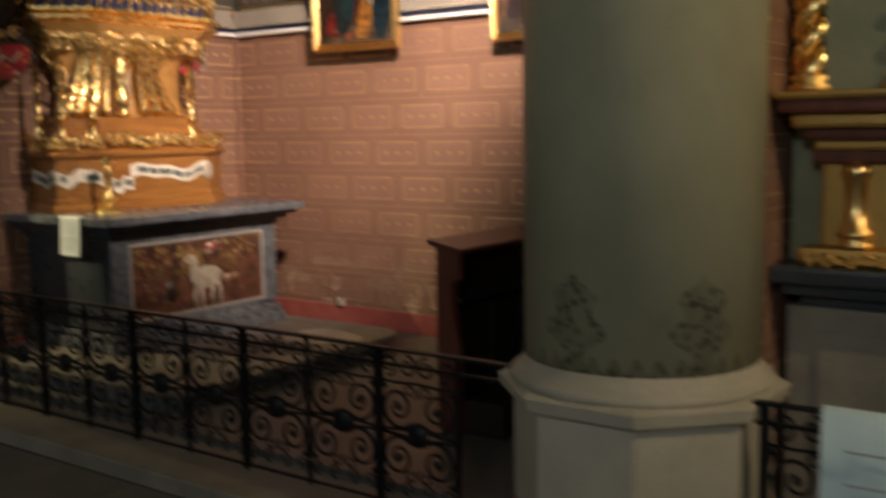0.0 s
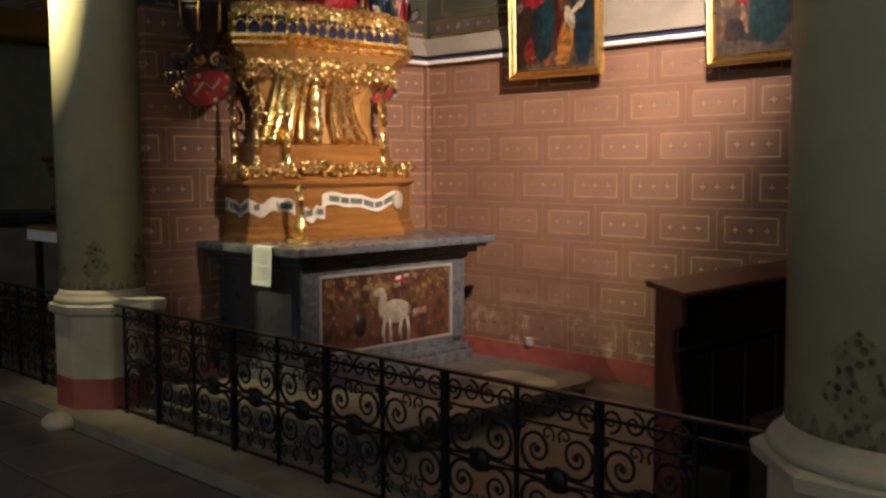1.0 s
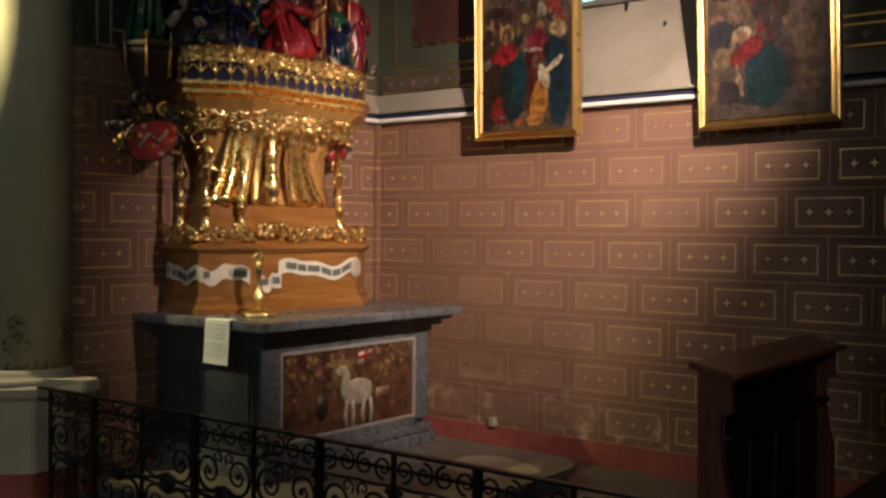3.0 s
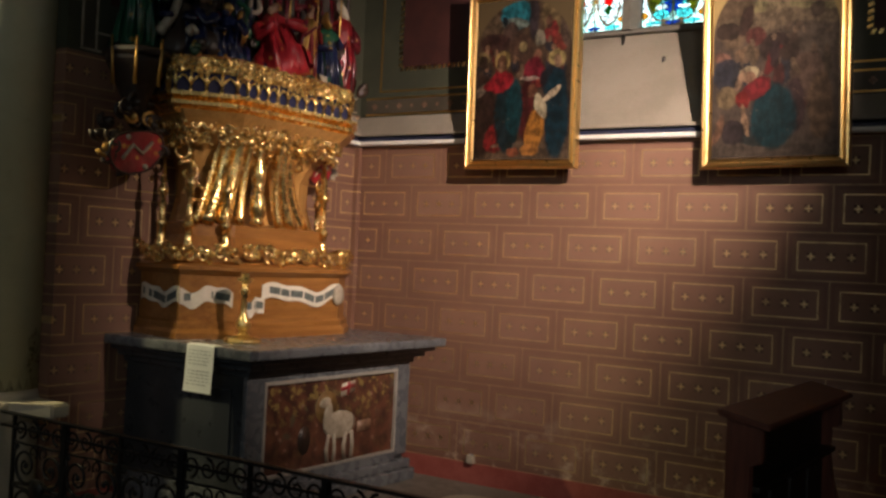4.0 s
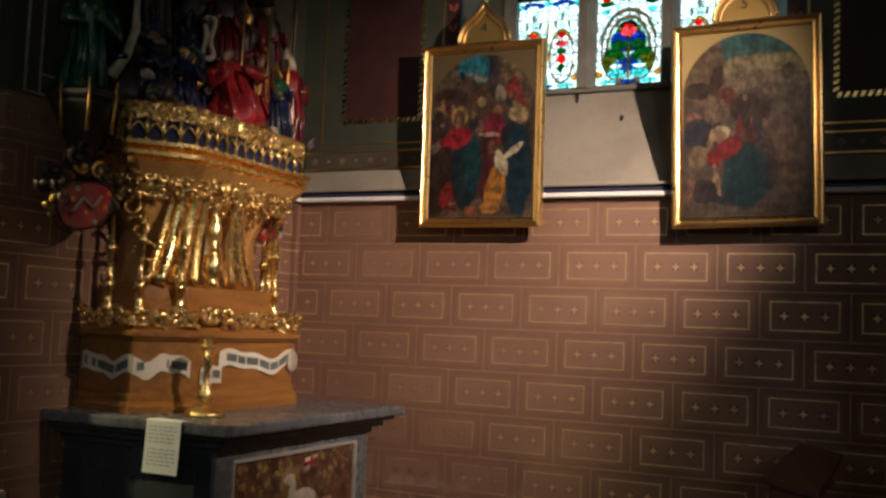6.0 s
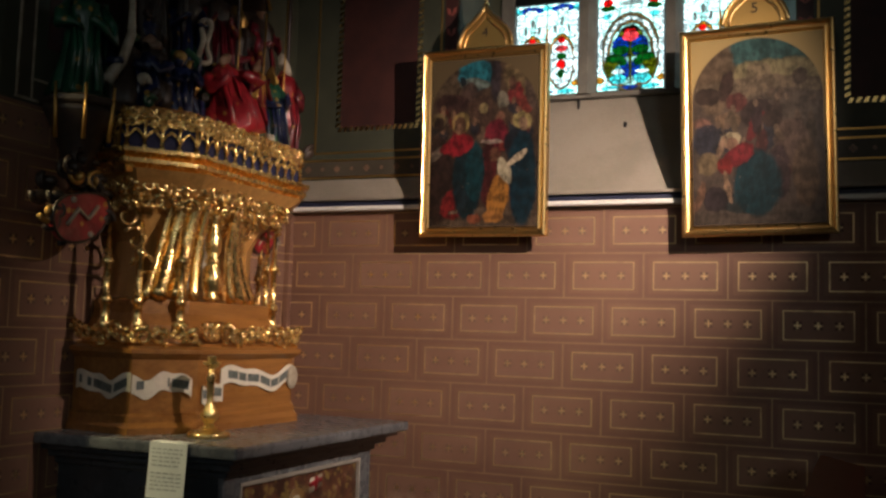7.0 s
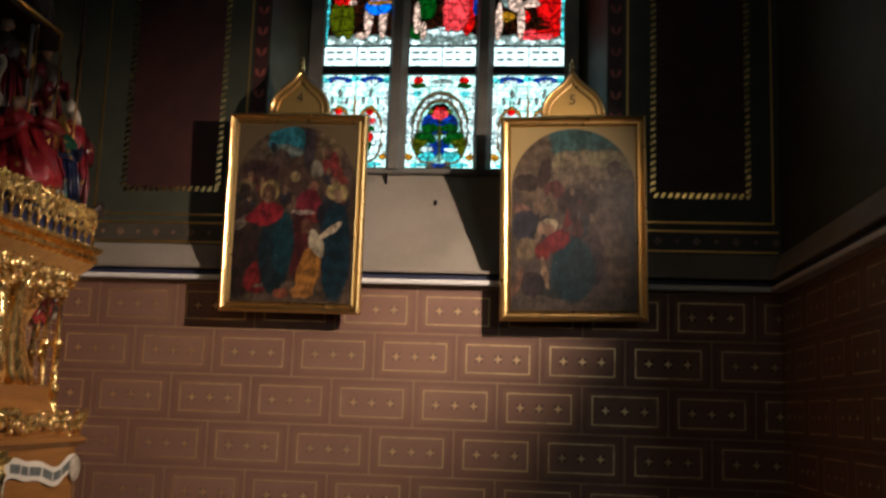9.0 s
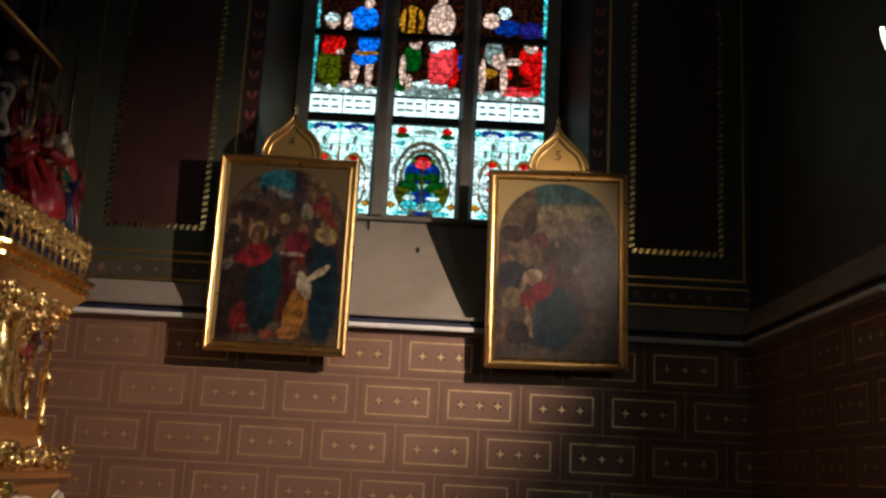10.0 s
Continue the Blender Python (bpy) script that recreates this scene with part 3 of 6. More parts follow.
SCENE_1 = COBBLES + [("olive", 0.20, 0.17, 0.13, 0.12), ("olive", 0.34, 0.15, 0.10, 0.11), ("red", 0.30, 0.32, 0.17, 0.075), ("red", 0.20, 0.29, 0.08, 0.05), ("flesh", 0.40, 0.26, 0.06, 0.018), ("flesh", 0.26, 0.455, 0.11, 0.05), ("white", 0.24, 0.475, 0.12, 0.03), ("flesh", 0.64, 0.16, 0.065, 0.10), ("flesh", 0.55, 0.06, 0.10, 0.018), ("flesh", 0.86, 0.15, 0.06, 0.11), ("sky", 0.78, 0.235, 0.20, 0.05), ("sky", 0.83, 0.325, 0.17, 0.065), ("gold", 0.80, 0.262, 0.19, 0.014), ("sky", 0.74, 0.48, 0.22, 0.075), ("flesh", 0.50, 0.45, 0.06, 0.06), ("flesh", 0.80, 0.58, 0.08, 0.04), ("turq", 0.03, 0.5, 0.025, 0.7)]
SCENE_2 = COBBLES + [("gold", 0.20, 0.47, 0.20, 0.10), ("brown", 0.12, 0.47, 0.03, 0.10), ("brown", 0.28, 0.47, 0.03, 0.10), ("grey", 0.60, 0.055, 0.40, 0.035), ("white", 0.55, 0.085, 0.30, 0.026), ("green", 0.09, 0.085, 0.09, 0.05), ("green", 0.24, 0.235, 0.15, 0.085), ("flesh", 0.10, 0.17, 0.05, 0.10), ("flesh", 0.20, 0.09, 0.05, 0.05), ("flesh", 0.28, 0.335, 0.09, 0.038), ("brown", 0.26, 0.36, 0.09, 0.022), ("red", 0.86, 0.19, 0.11, 0.13), ("rose", 0.70, 0.225, 0.19, 0.14), ("rose", 0.56, 0.20, 0.07, 0.12), ("white", 0.68, 0.335, 0.21, 0.03), ("white", 0.58, 0.315, 0.07, 0.04), ("flesh", 0.66, 0.48, 0.21, 0.125), ("flesh", 0.66, 0.64, 0.09, 0.045), ("blue", 0.97, 0.23, 0.04, 0.05)]
SCENE_3 = COBBLES + [("gold", 0.18, 0.17, 0.11, 0.03), ("red", 0.42, 0.17, 0.09, 0.04), ("rose", 0.62, 0.065, 0.30, 0.032), ("red", 0.74, 0.10, 0.20, 0.03), ("brown", 0.60, 0.11, 0.22, 0.014), ("flesh", 0.06, 0.15, 0.05, 0.12), ("grey", 0.22, 0.30, 0.14, 0.08), ("flesh", 0.30, 0.25, 0.11, 0.05), ("flesh", 0.38, 0.15, 0.055, 0.12), ("red", 0.78, 0.25, 0.20, 0.115), ("red", 0.88, 0.15, 0.09, 0.10), ("flesh", 0.52, 0.25, 0.13, 0.022), ("flesh", 0.77, 0.345, 0.11, 0.04), ("brown", 0.80, 0.37, 0.10, 0.02), ("blue", 0.42, 0.46, 0.22, 0.05), ("violet", 0.76, 0.45, 0.20, 0.055), ("flesh", 0.16, 0.50, 0.13, 0.05), ("white", 0.36, 0.555, 0.10, 0.04), ("turq", 0.97, 0.5, 0.025, 0.7)]
SCENES = {1: SCENE_1, 2: SCENE_2, 3: SCENE_3}


def light(idx, x0, x1):
    th = tagged(new("window_%d" % idx), "leaded stained glass light in many bright colours", "window", kind="structure")
    th.location = (0.5 * (x0 + x1), WIN_Y - 0.03, WIN_Z0)
    w = x1 - x0
    rng = random.Random(40 + idx)
    lead = bmesh.new()

    def strip(z0, z1, nu, nv, mat, jitter, wide):
        pts = {}
        for i in range(nu + 1):
            for j in range(nv + 1):
                edge_u, edge_v = i in (0, nu), j in (0, nv)
                du = 0 if edge_u else rng.uniform(-jitter, jitter) * w / nu
                dv = 0 if edge_v else rng.uniform(-jitter, jitter) * (z1 - z0) / nv
                pts[i, j] = Vector((-w / 2 + w * i / nu + du, 0, z0 - WIN_Z0 + (z1 - z0) * j / nv + dv))
        for i in range(nu):
            for j in range(nv):
                q = [pts[i, j], pts[i + 1, j], pts[i + 1, j + 1], pts[i, j + 1]]
                pane = part("pane", prism([(p.x, p.z) for p in q], "y", -0.002, 0.002), mat, th)
                pane.visible_shadow = False
        for (i, j), p in pts.items():
            for q in ((i + 1, j), (i, j + 1)):
                if q in pts:
                    d = (pts[q] - p).normalized()
                    nrm = Vector((-d.z, 0, d.x)) * wide
                    prism([((a + b).x, (a + b).z) for a, b in ((p, nrm), (pts[q], nrm), (pts[q], -nrm), (p, -nrm))], "y", -0.005, 0.005, lead)

    g0, g1, s0, s1 = WIN_Z0 + 0.03, 4.145, 4.35, 5.55
    foot = glass("glass_foot_%d" % idx, w, g0 - WIN_Z0, g1 - g0, ("white", "pale"), MIDDLE if idx == 2 else SIDE)
    tale = glass("glass_scene_%d" % idx, w, s0 - WIN_Z0, s1 - s0, ("dark", "brown"), SCENES[idx])
    plain = glass("glass_text_%d" % idx, w, 0.0, 1.0, ("white", "white"), [])
    strip(g0, g1, 6, 8, foot, 0.12, 0.0014)
    strip(4.205, s0 - 0.005, 2, 1, plain, 0.0, 0.004)
    strip(s0, s1, 5, 12, tale, 0.22, 0.0015)
    part("lead_came", lead, M_IRON, th, "black lead strips between the panes")
    for zz, hh in ((WIN_Z0 + 0.012, 0.018), (4.175, 0.03), (4.80, 0.022), (5.40, 0.022)):
        part("glazing_bar", box(-w / 2, w / 2, -0.02, 0.012, zz - hh - WIN_Z0, zz + hh - WIN_Z0), M_IRON, th, "dark iron glazing bar")
    ink = bmesh.new()
    for k in range(2):
        for col in range(2):
            for word in range(3):
                a = -w / 2 + 0.02 + col * w / 2 + word * 0.066
                box(a, a + rng.uniform(0.035, 0.055), -0.005, -0.003, 4.245 + k * 0.05 - WIN_Z0, 4.262 + k * 0.05 - WIN_Z0, 0, ink)
    tagged(part("lettering_bar", ink, M_INK, th, "faded dark lettering on white glass"), kind="stuff")
    part("head_pane", prism([(-w / 2, 5.55 - WIN_Z0), (w / 2, 5.55 - WIN_Z0), (w / 2, WIN_Z1 - WIN_Z0), (-w / 2, WIN_Z1 - WIN_Z0)], "y", -0.004, 0.004), tale, th)


for idx, (x0, x1) in enumerate(((-7.345, -6.885), (-6.76, -6.305), (-6.185, -5.715)), 1):
    light(idx, x0, x1)
# mullion stone coloured dark, its shadow held in the base tone
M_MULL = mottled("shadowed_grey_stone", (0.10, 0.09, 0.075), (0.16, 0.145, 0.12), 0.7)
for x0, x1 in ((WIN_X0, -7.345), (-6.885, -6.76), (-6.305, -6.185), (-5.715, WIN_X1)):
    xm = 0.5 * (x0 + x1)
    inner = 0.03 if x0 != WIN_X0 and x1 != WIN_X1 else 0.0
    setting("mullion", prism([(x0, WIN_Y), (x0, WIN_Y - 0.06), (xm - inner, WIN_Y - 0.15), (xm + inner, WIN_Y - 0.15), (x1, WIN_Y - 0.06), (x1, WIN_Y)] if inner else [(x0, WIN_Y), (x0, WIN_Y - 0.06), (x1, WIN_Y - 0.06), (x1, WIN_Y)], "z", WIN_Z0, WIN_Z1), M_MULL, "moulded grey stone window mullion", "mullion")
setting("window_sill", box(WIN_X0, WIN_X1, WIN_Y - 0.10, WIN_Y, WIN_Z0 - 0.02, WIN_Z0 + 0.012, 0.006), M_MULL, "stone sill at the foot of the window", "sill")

# ---- the two framed station paintings ----
CUTS = (0.0, 0.20, 0.32, 0.42, 0.50, 0.58, 0.66, 0.76, 1.0)
BANDS = [(a_ - (0.1 if a_ == 0 else 0), b_ + (0.1 if b_ == 1 else 0)) for a_, b_ in zip(CUTS, CUTS[1:])]


def picture(*args):
    """The painted canvas as level bands, each with the patches that reach into it."""
    return [picture_band(lo, hi, *args) for lo, hi in BANDS]


def picture_band(lo, hi, name, w, h, ground, rules, arch, glare):
    """Oil paint as soft-edged patches of colour, lifted by brush grain."""
    n = Net(name, 0.32)
    v = n.axes()
    wob = n.noise(7.0, 5.0, rough=0.6)[1]
    wb = n.axes(wob)
    fine = n.axes(n.noise(26.0, 3.0)[1])
    u = n.f("ADD", n.f("DIVIDE", n.f("ADD", v[0], n.f("ADD", n.f("MULTIPLY", n.f("SUBTRACT", wb[0], 0.5), 0.05), n.f("MULTIPLY", n.f("SUBTRACT", fine[0], 0.5), 0.03))), w), 0.5)
    t = n.f("DIVIDE", n.f("ADD", n.f("SUBTRACT", v[2], 0.062), n.f("ADD", n.f("MULTIPLY", n.f("SUBTRACT", wb[1], 0.5), 0.055), n.f("MULTIPLY", n.f("SUBTRACT", fine[1], 0.5), 0.032))), h)
    patch = n.noise(13.0, 4.0)[0]
    col = n.mix(n.step(patch, 0.35, 0.65), ground[0], ground[1])
    modelling = n.noise(34.0, 4.0, vec=n.stretch(1.0, 1.0, 0.55), rough=0.6)[0]
    n.b.inputs["Specular IOR Level"].default_value = 0.18
    for cu, cv, ru, rv, c, tilt in rules:
        reach = 1.1 * (rv if not tilt else max(rv, ru * w / h)) + 0.06
        if cv + reach < lo or cv - reach > hi:
            continue
        du, dt = n.f("SUBTRACT", u, cu), n.f("SUBTRACT", t, cv)
        if tilt:
            ca, sa = math.cos(radians(tilt)), math.sin(radians(tilt))
            du, dt = n.f("ADD", n.f("MULTIPLY", du, ca), n.f("MULTIPLY", dt, sa * h / w)), n.f("SUBTRACT", n.f("MULTIPLY", dt, ca), n.f("MULTIPLY", du, sa * w / h))
        d = n.f("ADD", n.f("POWER", n.f("DIVIDE", du, ru), 2.0), n.f("POWER", n.f("DIVIDE", dt, rv), 2.0))
        # the lamp's glare also flattens the contrast within each patch
        shade = n.mix(n.step(n.f("ADD", n.f("MULTIPLY", patch, 0.6), n.f("MULTIPLY", modelling, 0.4)), 0.40, 0.60), tuple(x * (0.28 + 2 * glare) for x in c), tuple(x * (0.95 - 4 * glare) for x in c))
        col = n.mix(n.step(d, 0.74, 1.12, 0.97, 0.0), col, shade)
    folds = n.noise(30.0, 4.0, vec=n.stretch(1.6, 1.0, 0.5), rough=0.6)[0]
    col = n.mix(n.step(folds, 0.46, 0.70, 0.0, 0.42), col, (0.010, 0.007, 0.006))
    dabs = n.f("MULTIPLY", n.step(n.cells(30.0)[0], 0.10, 0.20, 1.0, 0.0), n.step(n.noise(6.0, 3.0)[0], 0.50, 0.62, 0.0, 0.25))
    col = n.mix(dabs, col, (0.22, 0.13, 0.08))
    # lamp glare on the picture, mixed into the paint as a pale veil
    col = n.mix(glare, col, (0.10, 0.08, 0.06))
    # gilt spandrels round an arched head
    au, at = n.f("DIVIDE", v[0], w / 2 * 1.0), n.f("DIVIDE", v[2], h)
    ring = n.f("ADD", n.f("POWER", au, 2.0), n.f("POWER", n.f("DIVIDE", n.f("MAXIMUM", n.f("SUBTRACT", v[2], h + 0.062 - w * 0.52), 0.0), w * 0.50), 2.0))
    col = n.mix(n.f("MULTIPLY", n.step(ring, 0.975, 1.02), n.step(at, 0.5, 0.52)), col, arch)
    n.bump(n.noise(90.0, 3.0)[0], 0.15, 0.002)
    return n.done(col)


# each patch: across, up, half width, half height, colour, tilt in degrees
OLD_TOWN = [
    (0.16, 0.88, 0.16, 0.17, (0.085, 0.056, 0.034), 0), (0.85, 0.89, 0.17, 0.15, (0.135, 0.092, 0.045), 0), (0.42, 0.90, 0.17, 0.10, (0.016, 0.125, 0.160), -8), (0.41, 0.845, 0.15, 0.035, (0.125, 0.150, 0.130), -6),
    (0.60, 0.87, 0.055, 0.15, (0.032, 0.023, 0.026), 0), (0.36, 0.79, 0.08, 0.07, (0.062, 0.036, 0.028), 0), (0.30, 0.87, 0.03, 0.03, (0.012, 0.016, 0.020), 0)]
BYSTANDERS = [
    (0.20, 0.73, 0.17, 0.07, (0.040, 0.018, 0.015), 0), (0.47, 0.69, 0.12, 0.09, (0.060, 0.032, 0.022), 0), (0.68, 0.74, 0.055, 0.055, (0.150, 0.130, 0.095), 0), (0.79, 0.77, 0.075, 0.08, (0.160, 0.020, 0.020), 0), (0.88, 0.71, 0.07, 0.06, (0.150, 0.030, 0.022), 20),
    (0.76, 0.84, 0.033, 0.04, (0.085, 0.042, 0.028), 0), (0.93, 0.77, 0.05, 0.10, (0.075, 0.048, 0.036), 10), (0.50, 0.70, 0.04, 0.035, (0.190, 0.140, 0.065), 0), (0.42, 0.60, 0.04, 0.035, (0.150, 0.065, 0.040), 0),
    (0.65, 0.63, 0.05, 0.04, (0.150, 0.070, 0.042), 0), (0.48, 0.55, 0.06, 0.05, (0.105, 0.065, 0.040), 30)]
MAIN_A = [
    (0.5, 0.03, 0.6, 0.085, (0.095, 0.062, 0.040), 0), (0.08, 0.28, 0.15, 0.28, (0.026, 0.013, 0.010), 0), (0.06, 0.44, 0.11, 0.028, (0.150, 0.110, 0.080), 42), (0.62, 0.53, 0.11, 0.11, (0.125, 0.011, 0.019), 0), (0.55, 0.30, 0.09, 0.20, (0.060, 0.010, 0.010), 0), (0.24, 0.14, 0.12, 0.11, (0.150, 0.012, 0.012), -35),
    (0.35, 0.27, 0.14, 0.24, (0.006, 0.018, 0.022), 0), (0.43, 0.33, 0.09, 0.18, (0.006, 0.030, 0.036), 0), (0.28, 0.49, 0.13, 0.07, (0.210, 0.011, 0.017), 18), (0.15, 0.47, 0.07, 0.03, (0.180, 0.010, 0.014), 20),
    (0.075, 0.63, 0.07, 0.05, (0.150, 0.105, 0.045), 0), (0.08, 0.615, 0.055, 0.045, (0.030, 0.016, 0.012), 0), (0.285, 0.617, 0.088, 0.056, (0.230, 0.160, 0.058), 0)]
MAIN_B = [
    (0.28, 0.607, 0.060, 0.050, (0.075, 0.034, 0.020), 0), (0.275, 0.585, 0.030, 0.030, (0.170, 0.090, 0.052), 0), (0.59, 0.495, 0.11, 0.014, (0.290, 0.210, 0.170), -4), (0.69, 0.465, 0.055, 0.028, (0.290, 0.040, 0.028), 15), (0.86, 0.615, 0.09, 0.052, (0.250, 0.190, 0.075), 0),
    (0.82, 0.48, 0.14, 0.10, (0.009, 0.010, 0.014), 0), (0.86, 0.28, 0.13, 0.29, (0.005, 0.020, 0.030), 0), (0.86, 0.600, 0.042, 0.038, (0.210, 0.125, 0.078), 0), (0.61, 0.42, 0.045, 0.042, (0.110, 0.045, 0.026), 0)]
KNEELER = [
    (0.64, 0.17, 0.095, 0.15, (0.290, 0.120, 0.022), -12), (0.60, 0.06, 0.10, 0.04, (0.310, 0.130, 0.032), 0), (0.42, 0.05, 0.07, 0.030, (0.190, 0.055, 0.026), 0), (0.70, 0.33, 0.055, 0.085, (0.36, 0.30, 0.20), 25), (0.81, 0.40, 0.12, 0.022, (0.40, 0.31, 0.21), 40),
    (0.23, 0.09, 0.05, 0.012, (0.170, 0.120, 0.080), 20)]
rha = random.Random(4)
FACES = []
for _ in range(16):
    fu_, fv_, k_ = rha.uniform(0.04, 0.96), rha.uniform(0.58, 0.78), rha.uniform(0.5, 1.0)
    FACES.append((fu_, fv_ - 0.035, 0.045, 0.045, rha.choice([(0.035, 0.014, 0.012), (0.09, 0.018, 0.014), (0.02, 0.018, 0.022), (0.075, 0.05, 0.03)]), 0))
    FACES.append((fu_, fv_, 0.026, 0.024, (0.19 * k_, 0.105 * k_, 0.062 * k_), 0))
STATION_A = picture("dark_oil_crowd_scene", 0.734, 1.088, ((0.020, 0.012, 0.008), (0.050, 0.030, 0.019)), OLD_TOWN + BYSTANDERS + FACES + MAIN_A + MAIN_B + KNEELER, (0.075, 0.052, 0.026), 0.01)
VEILED_TOWN = [
    (0.57, 0.90, 0.40, 0.16, (0.045, 0.110, 0.105), 0), (0.66, 0.80, 0.42, 0.075, (0.215, 0.175, 0.090), 0), (0.17, 0.83, 0.17, 0.25, (0.120, 0.080, 0.050), 0), (0.52, 0.80, 0.10, 0.06, (0.200, 0.150, 0.090), 0), (0.55, 0.72, 0.55, 0.065, (0.150, 0.108, 0.070), 0), (0.83, 0.77, 0.055, 0.045, (0.075, 0.052, 0.038), 0),
    (0.72, 0.62, 0.32, 0.09, (0.090, 0.066, 0.050), 0), (0.27, 0.74, 0.055, 0.09, (0.040, 0.022, 0.018), -15), (0.12, 0.69, 0.11, 0.05, (0.038, 0.024, 0.019), 0), (0.35, 0.65, 0.09, 0.05, (0.095, 0.030, 0.026), 0)]
VEILED_CROWD = [
    (0.28, 0.56, 0.11, 0.045, (0.160, 0.100, 0.060), 0), (0.50, 0.59, 0.13, 0.07, (0.038, 0.024, 0.021), 35), (0.49, 0.52, 0.05, 0.09, (0.115, 0.018, 0.018), -25), (0.07, 0.55, 0.08, 0.03, (0.170, 0.085, 0.062), 0), (0.13, 0.45, 0.13, 0.10, (0.028, 0.028, 0.038), 25), (0.12, 0.33, 0.10, 0.065, (0.150, 0.105, 0.058), 0),
    (0.62, 0.55, 0.08, 0.05, (0.045, 0.028, 0.022), 0), (0.76, 0.42, 0.14, 0.13, (0.110, 0.068, 0.050), 0), (0.86, 0.26, 0.10, 0.19, (0.120, 0.074, 0.045), 0), (0.66, 0.27, 0.09, 0.15, (0.052, 0.030, 0.030), 0), (0.66, 0.47, 0.03, 0.05, (0.190, 0.125, 0.080), 30)]
FALLEN = [
    (0.5, 0.02, 0.6, 0.09, (0.095, 0.070, 0.054), 0), (0.40, 0.12, 0.20, 0.06, (0.026, 0.030, 0.030), 0), (0.50, 0.22, 0.19, 0.18, (0.010, 0.034, 0.042), 0), (0.17, 0.14, 0.10, 0.07, (0.034, 0.024, 0.026), 0), (0.36, 0.37, 0.14, 0.05, (0.175, 0.018, 0.022), 32), (0.25, 0.31, 0.06, 0.05, (0.190, 0.020, 0.018), 0), (0.27, 0.20, 0.025, 0.09, (0.250, 0.155, 0.095), 14),
    (0.05, 0.16, 0.032, 0.09, (0.170, 0.088, 0.055), -18), (0.30, 0.455, 0.075, 0.048, (0.340, 0.270, 0.165), 0), (0.30, 0.435, 0.052, 0.036, (0.200, 0.110, 0.070), 0), (0.23, 0.42, 0.03, 0.07, (0.240, 0.150, 0.095), -20)]
rhd = random.Random(8)
HEADS = [(rhd.uniform(0.50, 0.97), rhd.uniform(0.58, 0.70), 0.022, 0.018, (0.17 * k_, 0.115 * k_, 0.08 * k_), 0) for k_ in [rhd.uniform(0.5, 1.1) for _ in range(12)]]
THRONG = []
for k_ in range(13):
    fu_, fv_, dim_ = 0.05 + 0.90 * rhd.random(), 0.30 + 0.36 * rhd.random(), rhd.uniform(0.6, 1.2)
    tone_ = rhd.choice([(0.032, 0.020, 0.020), (0.070, 0.045, 0.034), (0.085, 0.030, 0.026), (0.035, 0.034, 0.042), (0.095, 0.066, 0.042)])
    THRONG.append((fu_, fv_, 0.045, 0.085, tuple(c_ * dim_ for c_ in tone_), 0))
    THRONG.append((fu_ + rhd.uniform(-0.02, 0.02), fv_ + 0.085, 0.022, 0.020, (0.15 * dim_, 0.098 * dim_, 0.066 * dim_), 0))
STATION_B = picture("hazy_oil_crowd_scene", 0.726, 1.098, ((0.036, 0.026, 0.021), (0.062, 0.044, 0.034)), VEILED_TOWN + HEADS + VEILED_CROWD[:6] + THRONG + VEILED_CROWD[6:] + FALLEN, (0.27, 0.19, 0.08), 0.04)


